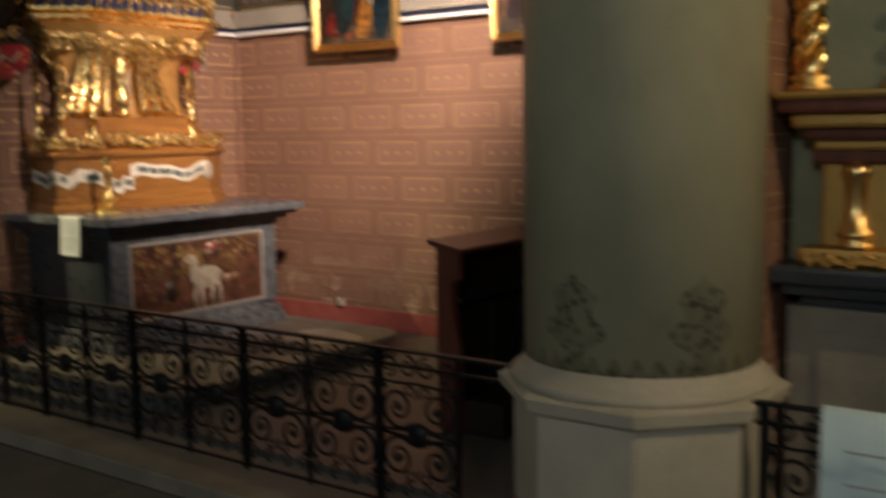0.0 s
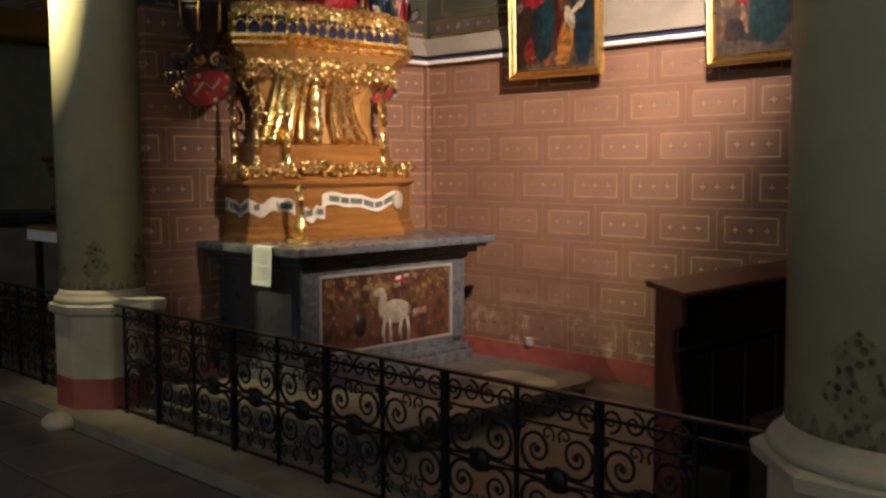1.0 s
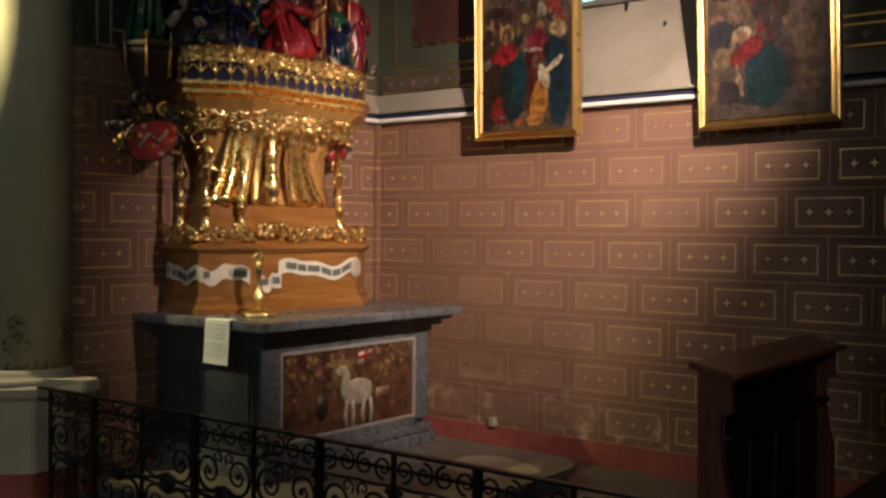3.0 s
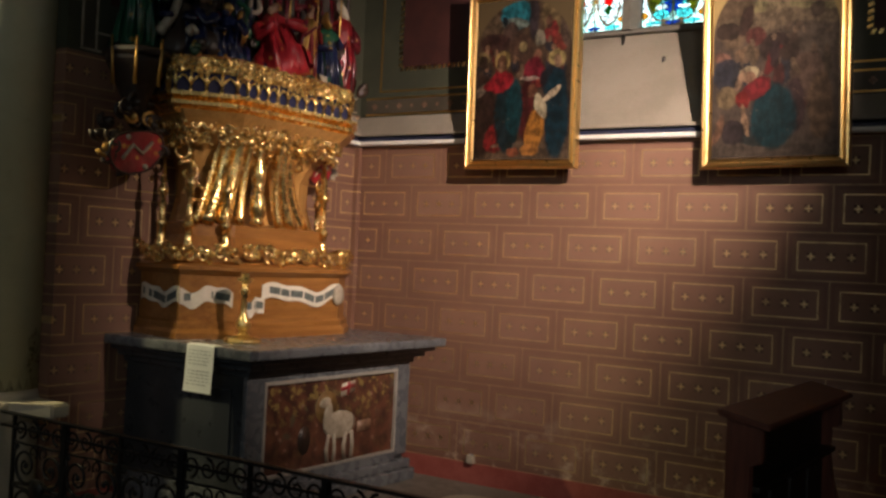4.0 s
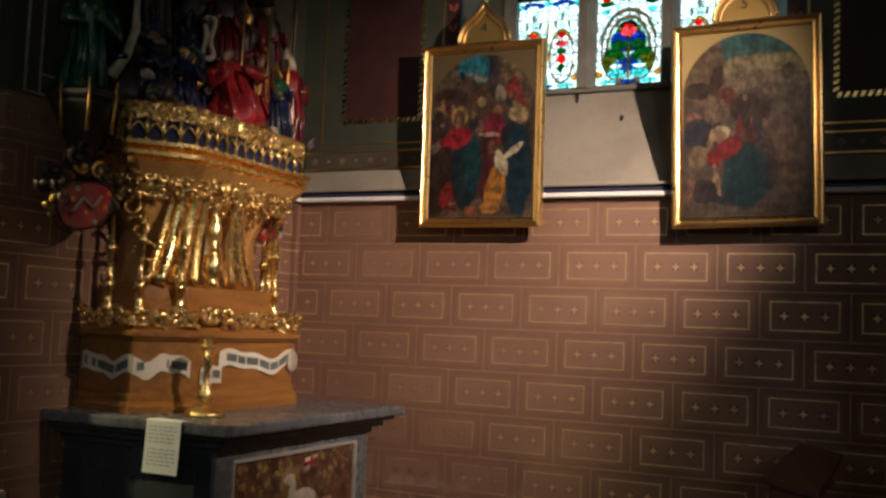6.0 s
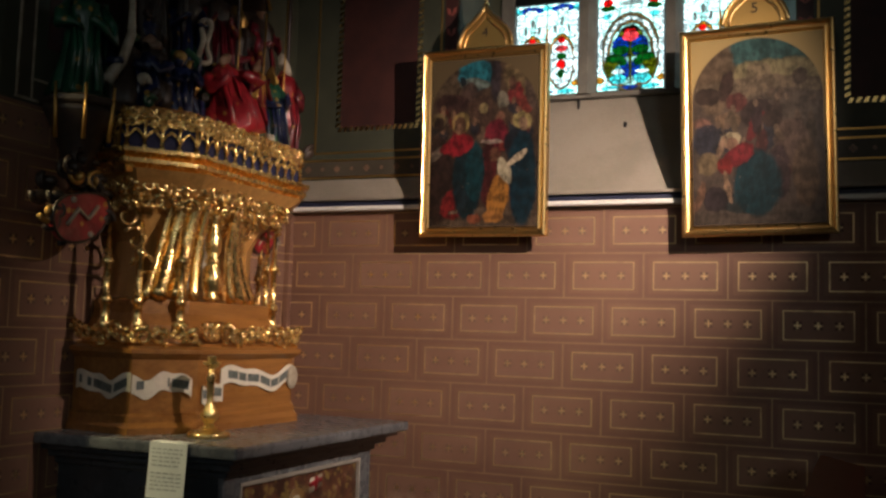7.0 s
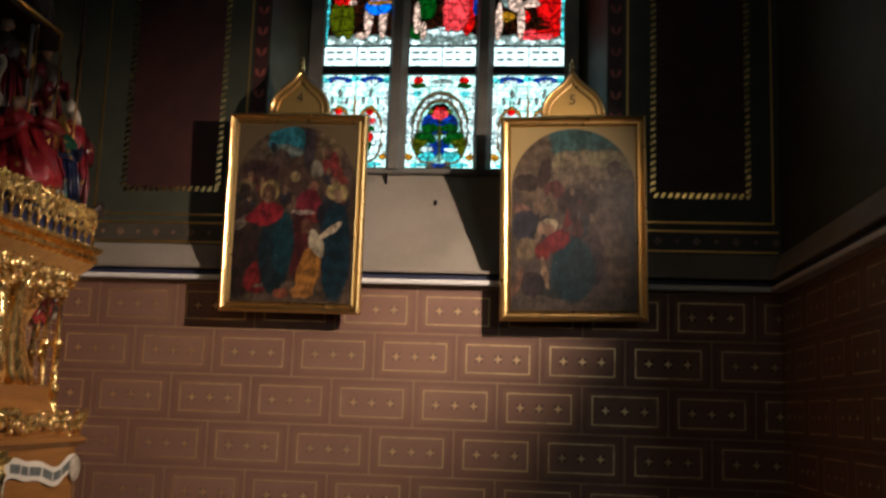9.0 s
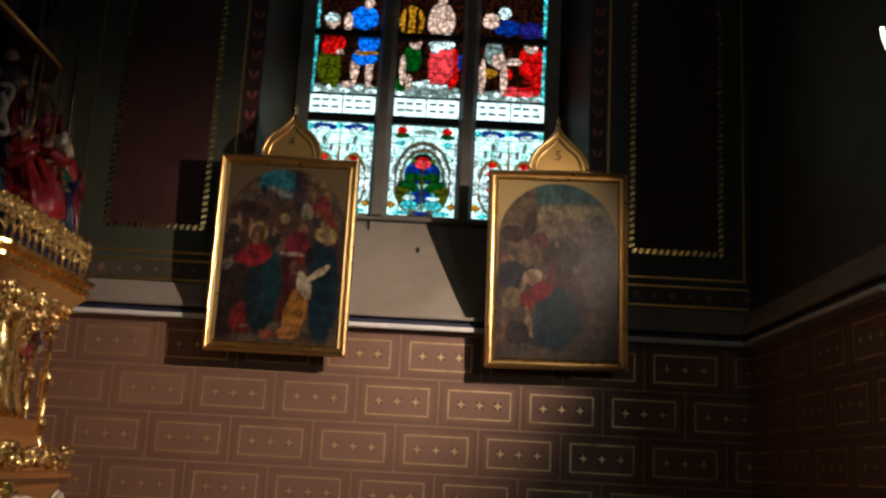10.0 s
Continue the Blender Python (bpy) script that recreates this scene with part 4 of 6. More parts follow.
def picture_frame(x0, x1, z0, z1, y_low, canvas_mat, digit, lean, askew, label):
    """A gilt frame with an ogee crest, hung clear of the wall and tipped forward a little."""
    w, h = x1 - x0, z1 - z0
    th = thing("picture_frame", (0.5 * (x0 + x1), y_low, z0), label, "painting", "station paintings")
    th.rotation_euler = (radians(lean), radians(askew), 0)
    b = 0.062
    moulding = ((0.0, 0.022), (0.0, -0.016), (0.006, -0.027), (0.016, -0.030), (0.024, -0.024), (0.029, -0.010), (0.040, -0.006), (0.044, -0.015), (0.051, -0.017), (0.056, -0.010), (b, -0.001), (b, 0.012))
    corners = ((-1, 0), (1, 0), (1, 1), (-1, 1))
    for k, nm in enumerate(("frame_bottom", "frame_side", "frame_top", "frame_side")):
        bm = bmesh.new()
        ends = []
        for sx, sz in (corners[k], corners[(k + 1) % 4]):
            ends.append([bm.verts.new((sx * (w / 2 - o), y, h - o if sz else o)) for o, y in moulding])
        for q in range(len(moulding) - 1):
            bm.faces.new((ends[0][q], ends[0][q + 1], ends[1][q + 1], ends[1][q]))
        bm.faces.new(ends[0])
        bm.faces.new(ends[1][::-1])
        part(nm, bm, M_FRAME, th, "stepped gilt moulding")
    bm = bmesh.new()
    hx = w / 2 - b
    levels = [b + q * (h - 2 * b) for q in CUTS]
    rings = [[bm.verts.new((x, y, z)) for x, y in ((-hx, -0.004), (hx, -0.004), (hx, 0.012), (-hx, 0.012))] for z in levels]
    for k in range(len(BANDS)):
        for i in range(4):
            bm.faces.new((rings[k][i], rings[k][(i + 1) % 4], rings[k + 1][(i + 1) % 4], rings[k + 1][i])).material_index = k
    bm.faces.new(rings[0][::-1])
    bm.faces.new(rings[-1]).material_index = len(BANDS) - 1
    part("canvas", bm, canvas_mat, th, "oil painting with soft dark patches of colour")
    part("backing", box(-w / 2 + 0.05, w / 2 - 0.05, 0.014, 0.03, 0.05, h - 0.05), M_SHADOWWOOD, th, "dark wooden backing board")

    def ogee(k, n=12):
        pts = []
        for i in range(n + 1):
            s = i / n
            if s < 0.6:
                a = s / 0.6 * 1.02
                pts.append((0.18 * k * math.cos(a), 0.02 * k + 0.185 * k * math.sin(a)))
            else:
                q = (s - 0.6) / 0.4
                pts.append((0.18 * math.cos(1.02) * (1 - q) ** 1.5 * k, (0.178 + 0.115 * q) * k))
        return pts

    right = ogee(1.0)
    outer = [(x, h + z - 0.01) for x, z in right] + [(-x, h + z - 0.01) for x, z in right[-2::-1]]
    part("crest_panel", prism(outer, "y", -0.006, 0.016), M_GOLD_D, th, "gilt ogee crest panel")
    for k, r, yy in ((1.0, 0.014, -0.008), (0.80, 0.008, -0.010)):
        pr = ogee(k)
        line = [(x, yy, h + z - 0.01) for x, z in pr] + [(-x, yy, h + z - 0.01) for x, z in pr[-2::-1]]
        part("crest_moulding", tube(line, r, 6), M_FRAME, th, smooth=True)
    part("finial", lathe([(0.012, h + 0.265), (0.02, h + 0.285), (0.010, h + 0.305), (0.016, h + 0.32), (0.006, h + 0.35), (0.001, h + 0.38)], seg=10), M_GOLD, th, smooth=True)
    part("crest_base", box(-0.20, 0.20, -0.020, 0.012, h - 0.025, h + 0.004, 0.004), M_GOLD, th)
    fc = bpy.data.curves.new("numeral", "FONT")
    fc.body, fc.size, fc.extrude = digit, 0.085, 0.001
    tmp = new("numeral_text", fc)
    me = bpy.data.meshes.new_from_object(tmp.evaluated_get(bpy.context.evaluated_depsgraph_get()))
    bpy.data.objects.remove(tmp)
    me.materials.clear()
    me.materials.append(M_SHADOWWOOD)
    num = new("numeral", me)
    num.parent = th
    num.rotation_euler = (radians(90), 0, 0)
    num.location = (-0.022, -0.0085, h + 0.075)
    part("hanging_bracket", box(-0.03, 0.03, 0.03, BACK - y_low + 0.02, h * 0.72, h * 0.72 + 0.02), M_IRON, th)
    part("spacer", box(-0.03, 0.03, 0.03, BACK - y_low - 0.01, 0.10, 0.12), M_IRON, th)
    return th


picture_frame(-7.763, -6.905, 2.463, 3.675, 6.73, STATION_A, "4", 1.6, 0.2, "crowded dark oil painting in an ogee-crested gilt frame")
picture_frame(-6.077, -5.22, 2.455, 3.675, 6.74, STATION_B, "5", 1.4, -1.1, "brown oil painting veiled by painted-in glare, arched head, gilt frame")

# ---- piers ----
def pier(name, cx, cy, r, wide, label):
    th = thing(name, (cx, cy, FLOOR_Z), label, "column", "piers of the arcade")

    def ring(rad, z, n=8, turn=22.5):
        return [(rad * math.cos(radians(turn + 360 / n * i)), rad * math.sin(radians(turn + 360 / n * i))) for i in range(n)]

    base = 0.95 - FLOOR_Z
    bm = bmesh.new()
    prism(ring(wide, 0), "z", 0.28, base - 0.11, bm, 0.008)
    part("plinth", bm, M_PLINTH, th, "octagonal pale stone plinth")
    part("red_base", prism(ring(wide * 1.01, 0), "z", -0.02, 0.285, None, 0.006), M_SKIRT, th, "faded red painted foot")
    bm = bmesh.new()
    levels = [(wide * 1.0, base - 0.125), (wide * 1.10, base - 0.10), (wide * 1.12, base - 0.055), (wide * 1.06, base - 0.04)]
    rings = [[bm.verts.new((x, y, z)) for x, y in ring(rad, z)] for rad, z in levels]
    for lo, hi in zip(rings, rings[1:]):
        for i in range(8):
            bm.faces.new((lo[i], lo[(i + 1) % 8], hi[(i + 1) % 8], hi[i]))
    bm.faces.new(rings[0][::-1])
    bm.faces.new(rings[-1])
    part("cap_moulding", bm, M_PLINTH, th, "chipped stone cap of the plinth")
    part("base_roll", lathe([(r * 1.10, base - 0.045), (r * 1.13, base - 0.025), (r * 1.10, base - 0.005), (r * 1.04, base + 0.002), (r * 1.025, base + 0.02), (r * 1.0, base + 0.05)], seg=64), M_PLINTH, th, smooth=True)
    part("shaft", lathe([(r, base + 0.04), (r, 3.0), (r, TOP - FLOOR_Z)], seg=72), M_SHAFT, th, "grey-green painted shaft with stencilled rosettes", smooth=True)
    return th


def shaft_paint():
    """Grey-green paint; a stencilled row of dark rosettes and a darker border near the foot."""
    n = Net("stencilled_column_paint", 0.4)
    v = n.axes()
    ang = n.f("ARCTAN2", v[1], v[0])
    z = v[2]
    broad, grain = n.noise(2.0, 6.0)[0], n.noise(45.0, 4.0)[0]
    col = n.mix(n.step(broad, 0.3, 0.7), (0.34, 0.325, 0.215), (0.43, 0.41, 0.275))
    col = n.mix(n.step(n.noise(9.0, 6.0, rough=0.7)[0], 0.55, 0.8, 0.0, 0.4), col, (0.20, 0.185, 0.11))
    cell = n.f("MULTIPLY", n.f("SUBTRACT", n.f("FRACT", n.f("MULTIPLY", n.f("ADD", ang, 0.122 + 2 * math.pi), 6 / (2 * math.pi))), 0.5), 0.46)
    zz = n.f("SUBTRACT", z, 1.05)
    dx = n.f("ABSOLUTE", cell)
    curl = n.f("MULTIPLY", n.f("SINE", n.f("MULTIPLY", zz, 46.0)), 0.024)
    wid = n.f("SUBTRACT", 0.115, n.f("MULTIPLY", n.f("ABSOLUTE", zz), 0.48))
    shape = n.step(n.f("SUBTRACT", n.f("ADD", dx, curl), wid), -0.006, 0.004, 1.0, 0.0)
    holes = n.step(n.cells(30.0)[0], 0.34, 0.48, 1.0, 0.35)
    scroll = n.f("MULTIPLY", n.f("MULTIPLY", shape, holes), n.step(n.f("ABSOLUTE", zz), 0.16, 0.185, 1.0, 0.0))
    lobes = n.f("ADD", 0.915, n.f("MULTIPLY", n.f("COSINE", n.f("MULTIPLY", cell, 82.0)), 0.028))
    low = n.f("MULTIPLY", n.step(n.f("SUBTRACT", z, lobes), -0.006, 0.006, 1.0, 0.0), n.step(n.cells(26.0)[0], 0.25, 0.5, 0.9, 0.45))
    worn = n.step(n.noise(14.0, 6.0)[0], 0.35, 0.6, 0.55, 0.95)
    col = n.mix(n.f("MULTIPLY", n.f("MAXIMUM", scroll, low), worn), col, (0.06, 0.055, 0.033))
    n.bump(n.f("ADD", grain, broad), 0.12, 0.004)
    return n.done(col, n.f("ADD", 0.34, n.f("MULTIPLY", grain, 0.16)))


M_SHAFT = shaft_paint()
pier("pier", -3.75, 4.15, 0.44, 0.49, "stout round grey-green pier on an octagonal stone plinth")
left_pier = pier("pier", -9.20, 4.10, 0.30, 0.335, "slender round pier on an octagonal plinth, lamp-lit above")
part("cap_return", prism([(0.05, -0.28), (0.26, -0.10), (0.54, 0.06), (0.54, 0.17), (0.0, 0.17)], "z", 0.755, 0.83, None, 0.01), M_PLINTH, left_pier, "stone cap running back to the wall")

# ---- altar platform and altar ----
def rounded(x0, x1, y0, y1, r, n=6):
    """A rectangle against the west wall with its two free corners rounded."""
    pts = [(x0, y0)]
    pts += [(x1 - r + r * math.sin(a), y0 + r - r * math.cos(a)) for a in [math.pi / 2 * i / n for i in range(n + 1)]]
    pts += [(x1 - r + r * math.cos(a), y1 - r + r * math.sin(a)) for a in [math.pi / 2 * i / n for i in range(n + 1)]]
    return pts + [(x0, y1)]


platform = thing("altar_platform", (-7.7, 5.45, CHAPEL_Z), "low veined stone altar platform with rounded corners", "platform")
inv = Matrix.Translation((7.7, -5.45, -CHAPEL_Z))


def moved(bm, m):
    bmesh.ops.transform(bm, matrix=m, verts=bm.verts)
    return bm


part("riser", moved(prism(rounded(LEFT, -6.72, 4.33, 6.44, 0.2), "z", CHAPEL_Z - 0.004, 0.318), inv), M_MARBLE, platform, "blue-grey riser")
part("slab", moved(prism(rounded(LEFT, -6.67, 4.28, 6.49, 0.24), "z", 0.318, 0.362, None, 0.008), inv), M_PLATFORM, platform, "worn pale veined slab")
part("inlay", moved(lathe([(0.30, 0.362), (0.30, 0.365)], -7.08, 5.98, 28, None, 0, 360, 0.10, 3, 0.8), inv), M_PLINTH, platform, "pale worn patch of stone")

altar = thing("altar", (-8.3, 5.54, 0.362), "blue-grey marble altar with a painted front panel", "altar")
ia = Matrix.Translation((8.3, -5.54, -0.362))
AX = -7.85
part("mensa", moved(box(LEFT, -7.68, 4.62, 6.47, 1.245, 1.302, 0.014), ia), M_MARBLE, altar, "polished blue-grey marble table slab")
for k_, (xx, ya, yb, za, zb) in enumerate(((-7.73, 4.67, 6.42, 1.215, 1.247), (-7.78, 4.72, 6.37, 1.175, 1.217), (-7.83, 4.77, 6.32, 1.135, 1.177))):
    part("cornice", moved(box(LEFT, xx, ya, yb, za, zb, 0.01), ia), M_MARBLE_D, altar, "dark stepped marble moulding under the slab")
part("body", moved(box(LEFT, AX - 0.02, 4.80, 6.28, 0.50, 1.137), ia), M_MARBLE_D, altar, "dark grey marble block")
for y0, y1 in ((4.78, 4.92), (6.165, 6.30)):
    part("front_stile", moved(box(AX - 0.03, AX, y0, y1, 0.53, 1.137, 0.006), ia), M_MARBLE, altar)
part("front_rail", moved(box(AX - 0.03, AX - 0.002, 4.92, 6.165, 1.098, 1.137, 0.004), ia), M_MARBLE, altar)
part("front_rail", moved(box(AX - 0.03, AX - 0.002, 4.92, 6.165, 0.50, 0.555, 0.004), ia), M_MARBLE, altar)
for y0, y1, z0, z1 in ((4.92, 6.165, 1.078, 1.098), (4.92, 6.165, 0.555, 0.573), (4.92, 4.938, 0.573, 1.078), (6.147, 6.165, 0.573, 1.078)):
    part("panel_fillet", moved(box(AX - 0.03, AX + 0.004, y0, y1, z0, z1, 0.003), ia), M_FILLET, altar, "pale fillet round the panel")
bm = bmesh.new()
box(LEFT, -7.80, 4.75, 6.34, 0.362, 0.44, 0.01, bm)
box(LEFT, -7.825, 4.77, 6.32, 0.44, 0.50, 0.014, bm)
part("foot", moved(bm, ia), M_MARBLE, altar, "stepped grey marble foot")
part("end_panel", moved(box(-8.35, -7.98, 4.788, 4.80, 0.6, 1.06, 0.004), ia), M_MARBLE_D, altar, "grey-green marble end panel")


def front_paint():
    """Painted panel: brown and gold foliage ground with soft patches."""
    n = Net("antependium_paint", 0.4)
    p = n.noise(11.0, 5.0)[0]
    q = n.noise(24.0, 4.0)[0]
    v = n.axes()
    col = n.mix(n.step(p, 0.35, 0.65), (0.040, 0.016, 0.012), (0.12, 0.045, 0.026))
    gold = n.f("MULTIPLY", n.step(q, 0.52, 0.62), n.step(v[2], 0.42, 0.62, 0.15, 1.0))
    col = n.mix(gold, col, (0.22, 0.155, 0.05))
    col = n.mix(n.f("MULTIPLY", n.step(n.cells(17.0)[0], 0.15, 0.3, 0.7, 0.0), n.step(p, 0.5, 0.6)), col, (0.30, 0.19, 0.14))
    col = n.mix(n.f("MULTIPLY", n.step(n.noise(6.0, 4.0)[0], 0.55, 0.65), 0.7), col, (0.045, 0.055, 0.04))
    n.bump(q, 0.1, 0.002)
    return n.done(col)


part("painted_panel", moved(box(AX - 0.03, AX - 0.012, 4.938, 6.147, 0.573, 1.078), ia), front_paint(), altar, "brown and gold painted front panel")


def relief(name, bm, mat, label=""):
    part(name, moved(bm, ia), mat, altar, label, True)


XF = AX - 0.010
# the painted lamb with its banner, as flat raised shapes
LOW = Matrix.Translation((0, 0, -0.045))
bm = bmesh.new()
blob((XF, 5.60, 0.84), (0.008, 0.155, 0.085), bm)
blob((XF, 5.485, 0.90), (0.007, 0.04, 0.085), bm, tilt=-12)
blob((XF, 5.455, 0.985), (0.008, 0.052, 0.03), bm, tilt=12)
for yy, lean in ((5.50, -0.02), (5.545, 0.01), (5.66, -0.02), (5.715, 0.012)):
    tube([(XF, yy, 0.79), (XF + 0.002, yy + lean, 0.70), (XF, yy + lean * 0.3, 0.625)], 0.013, 6, bm)
relief("lamb", moved(bm, LOW), M_OLDIVORY, "white painted lamb")
relief("halo", moved(prism([(5.47 + 0.10 * math.cos(a), 0.955 + 0.10 * math.sin(a)) for a in [k * math.pi / 10 for k in range(20)]], "x", XF - 0.006, XF - 0.0015), LOW), M_DULLOCHRE, "dull ochre disc")
relief("banner", prism([(5.60, 0.96), (5.73, 0.985), (5.735, 1.055), (5.61, 1.04)], "x", XF - 0.004, XF + 0.001), M_OLDIVORY, "white banner")
relief("banner_cross", prism([(5.655, 0.965), (5.685, 0.97), (5.685, 1.05), (5.655, 1.045)], "x", XF - 0.003, XF + 0.0025), M_RED, "red bar")
relief("banner_cross", prism([(5.60, 0.995), (5.73, 1.01), (5.73, 1.035), (5.60, 1.02)], "x", XF - 0.003, XF + 0.0022), M_RED, "red bar")
relief("book", prism([(5.77, 0.73), (5.91, 0.735), (5.905, 0.80), (5.775, 0.795)], "x", XF - 0.004, XF + 0.002), M_FLESH, "pale painted book")
relief("barrel", prism([(5.28 + 0.055 * math.cos(a), 0.735 + 0.085 * math.sin(a)) for a in [k * math.pi / 8 for k in range(16)]], "x", XF - 0.006, XF), M_SHADOWWOOD, "dark painted vessel")

sheet = thing("notice_sheet", (-8.04, 4.612, 1.36), "white printed notice sheet hanging over the altar edge", "paper")
bm = bmesh.new()
rows_ = [(4.68, 1.3045), (4.625, 1.3055), (4.609, 1.30), (4.606, 1.22), (4.600, 1.12), (4.594, 1.05)]
for off in (0.0, 0.0012):
    vs = [[bm.verts.new((x, y - off, z + off)) for x in (-8.145, -7.935)] for y, z in rows_]
    for a, b in zip(vs, vs[1:]):
        bm.faces.new((a[0], a[1], b[1], b[0]))
part("page", moved(bm, Matrix.Translation((8.04, -4.612, -1.36))), M_PAPER, sheet)
bm = bmesh.new()
rg = random.Random(3)
for k in range(11):
    if k in (5,):
        continue
    z = 1.27 - k * 0.018
    y = 4.6075 - (1.27 - z) * 0.06
    a = -8.125
    while a < -7.97:
        w_ = rg.uniform(0.012, 0.035)
        box(a, min(a + w_, -7.955), y - 0.0030, y - 0.0022, z, z + 0.006, 0, bm)
        a += w_ + 0.008
tagged(part("print", moved(bm, Matrix.Translation((8.04, -4.612, -1.36))), M_PRINT, sheet, "rows of small grey print"), kind="stuff")

# ---- carved and gilded tower altarpiece ----
CY = 5.52
tower = thing("tower_altarpiece", (LEFT + 0.2, CY, 1.302), "tall gilded carved altarpiece with blue frieze and painted figures above", "altarpiece")
it = Matrix.Translation((-(LEFT + 0.2), -CY, -1.302))


def plan(half, front, shoulder, cant):
    """Half-octagon plan against the wall."""
    return [(LEFT + 0.01, CY - half + 0.085), (shoulder, CY - half), (front, CY - half + cant), (front, CY + half - cant), (shoulder, CY + half), (LEFT + 0.01, CY + half - 0.085)]


def tier(name, levels, mat, label="", smooth=False):
    """A body lofted through plans at rising heights."""
    bm = bmesh.new()
    rings = [[bm.verts.new((x, y, z)) for x, y in plan(*p)] for p, z in levels]
    n = len(rings[0])
    for lo, hi in zip(rings, rings[1:]):
        for i in range(n):
            bm.faces.new((lo[i], lo[(i + 1) % n], hi[(i + 1) % n], hi[i]))
    bm.faces.new(rings[0][::-1])
    bm.faces.new(rings[-1])
    return part(name, moved(bm, it), mat, tower, label, smooth)


BOXP = (0.745, -8.23, -8.41, 0.285)
def grow(p, d):
    return (p[0] + d, p[1] + d, p[2] + d * 0.6, p[3] + d * 0.3)


tier("base_moulding", [(grow(BOXP, 0.035), 1.302), (grow(BOXP, 0.035), 1.335), (grow(BOXP, 0.015), 1.36), (grow(BOXP, 0.015), 1.39), (BOXP, 1.405)], M_OCHRE, "honey gilt foot moulding")
tier("predella", [(BOXP, 1.403), (BOXP, 1.672)], M_OCHRE, "honey gilt predella box")
tier("predella_cornice", [(grow(BOXP, 0.005), 1.67), (grow(BOXP, 0.04), 1.70), (grow(BOXP, 0.04), 1.72), (grow(BOXP, 0.0), 1.735), (grow(BOXP, -0.01), 1.75)], M_OCHRE, "honey gilt cornice")
STEMP = (0.61, -8.38, -8.53, 0.24)
tier("stem_base", [(grow(STEMP, 0.05), 1.748), (grow(STEMP, 0.05), 1.84), (grow(STEMP, 0.02), 1.90), (grow(STEMP, 0.02), 1.97), (grow(STEMP, -0.06), 1.985)], M_OCHRE, "honey gilt stepped stem base")
tier("stem", [(grow(STEMP, -0.06), 1.98), (grow(STEMP, -0.10), 2.12), (grow(STEMP, -0.10), 2.28), (grow(STEMP, -0.04), 2.42), (grow(STEMP, 0.08), 2.54), (grow(STEMP, 0.16), 2.62)], M_STEM, "concave gilded stem flaring outwards")
CORP = (0.83, -8.23, -8.46, 0.29)
tier("cornice", [(grow(CORP, -0.06), 2.60), (grow(CORP, -0.03), 2.63), (CORP, 2.645), (CORP, 2.665), (grow(CORP, -0.025), 2.675), (grow(CORP, 0.015), 2.695), (grow(CORP, 0.015), 2.715), (grow(CORP, -0.02), 2.725)], M_GOLD, "moulded gilt cornice")
tier("frieze", [(grow(CORP, -0.045), 2.722), (grow(CORP, -0.045), 2.87)], M_FRIEZE, "deep blue frieze ground")
tier("crown_deck", [(grow(CORP, -0.045), 2.868), (grow(CORP, -0.035), 2.88), (grow(CORP, -0.10), 2.955), (grow(CORP, -0.14), 2.965)], M_OCHRE, "sloping gilt deck under the figures")


def faces_of(p):
    """The visible faces of a plan: start, end."""
    q = plan(*p)
    return [(Vector((*q[i], 0)), Vector((*q[i + 1], 0))) for i in range(5)]


# arcaded crest: small colonnettes with cusped arches and leaf tips
rngt = random.Random(11)
for a, b in faces_of(grow(CORP, -0.035)):
    d = b - a
    count = max(2, round(d.length / 0.088))
    nrm = Vector((d.y, -d.x, 0)).normalized()
    for i in range(count + 1):
        p = a + d * (i / count)
        bm = lathe([(0.014, 2.72), (0.014, 2.735), (0.0085, 2.742), (0.0085, 2.84), (0.014, 2.85), (0.015, 2.868), (0.011, 2.885), (0.004, 2.93)], p.x, p.y, 8)
        part("colonnette", moved(bm, it), M_GOLD, tower, smooth=True)
        if i < count:
            q = a + d * ((i + 1) / count)
            bm = bmesh.new()
            arc = [p.lerp(q, k / 8) + nrm * 0.004 + Vector((0, 0, 2.765 + 0.050 * (1 - abs(2 * k / 8 - 1) ** 1.5))) for k in range(9)]
            tube(arc, 0.0075, 5, bm)
            mid = p.lerp(q, 0.5) + nrm * 0.006
            for k in range(4):
                s = 0.2 + 0.2 * k
                pt = p.lerp(q, s)
                blob((pt.x + nrm.x * 0.006, pt.y + nrm.y * 0.006, 2.862 + 0.018 * math.sin(s * 9)), (0.012, 0.012, 0.016), bm, 6, 4)
            tube([(mid.x, mid.y, 2.85), (mid.x, mid.y, 2.90), (mid.x, mid.y, 2.925)], 0.008, 5, bm, 0.002)
            part("cusped_arch", moved(bm, it), M_GOLD, tower, smooth=True)


def spiral(c, r, turns, u, v, start=0.0, n=22, sense=1):
    """A flat spiral about c in the plane of u and v."""
    out = []
    for i in range(n + 1):
        s = i / n
        a = start + sense * turns * 2 * math.pi * s
        rr = r * (1 - 0.82 * s)
        out.append(c + u * (rr * math.cos(a)) + v * (rr * math.sin(a)))
    return out


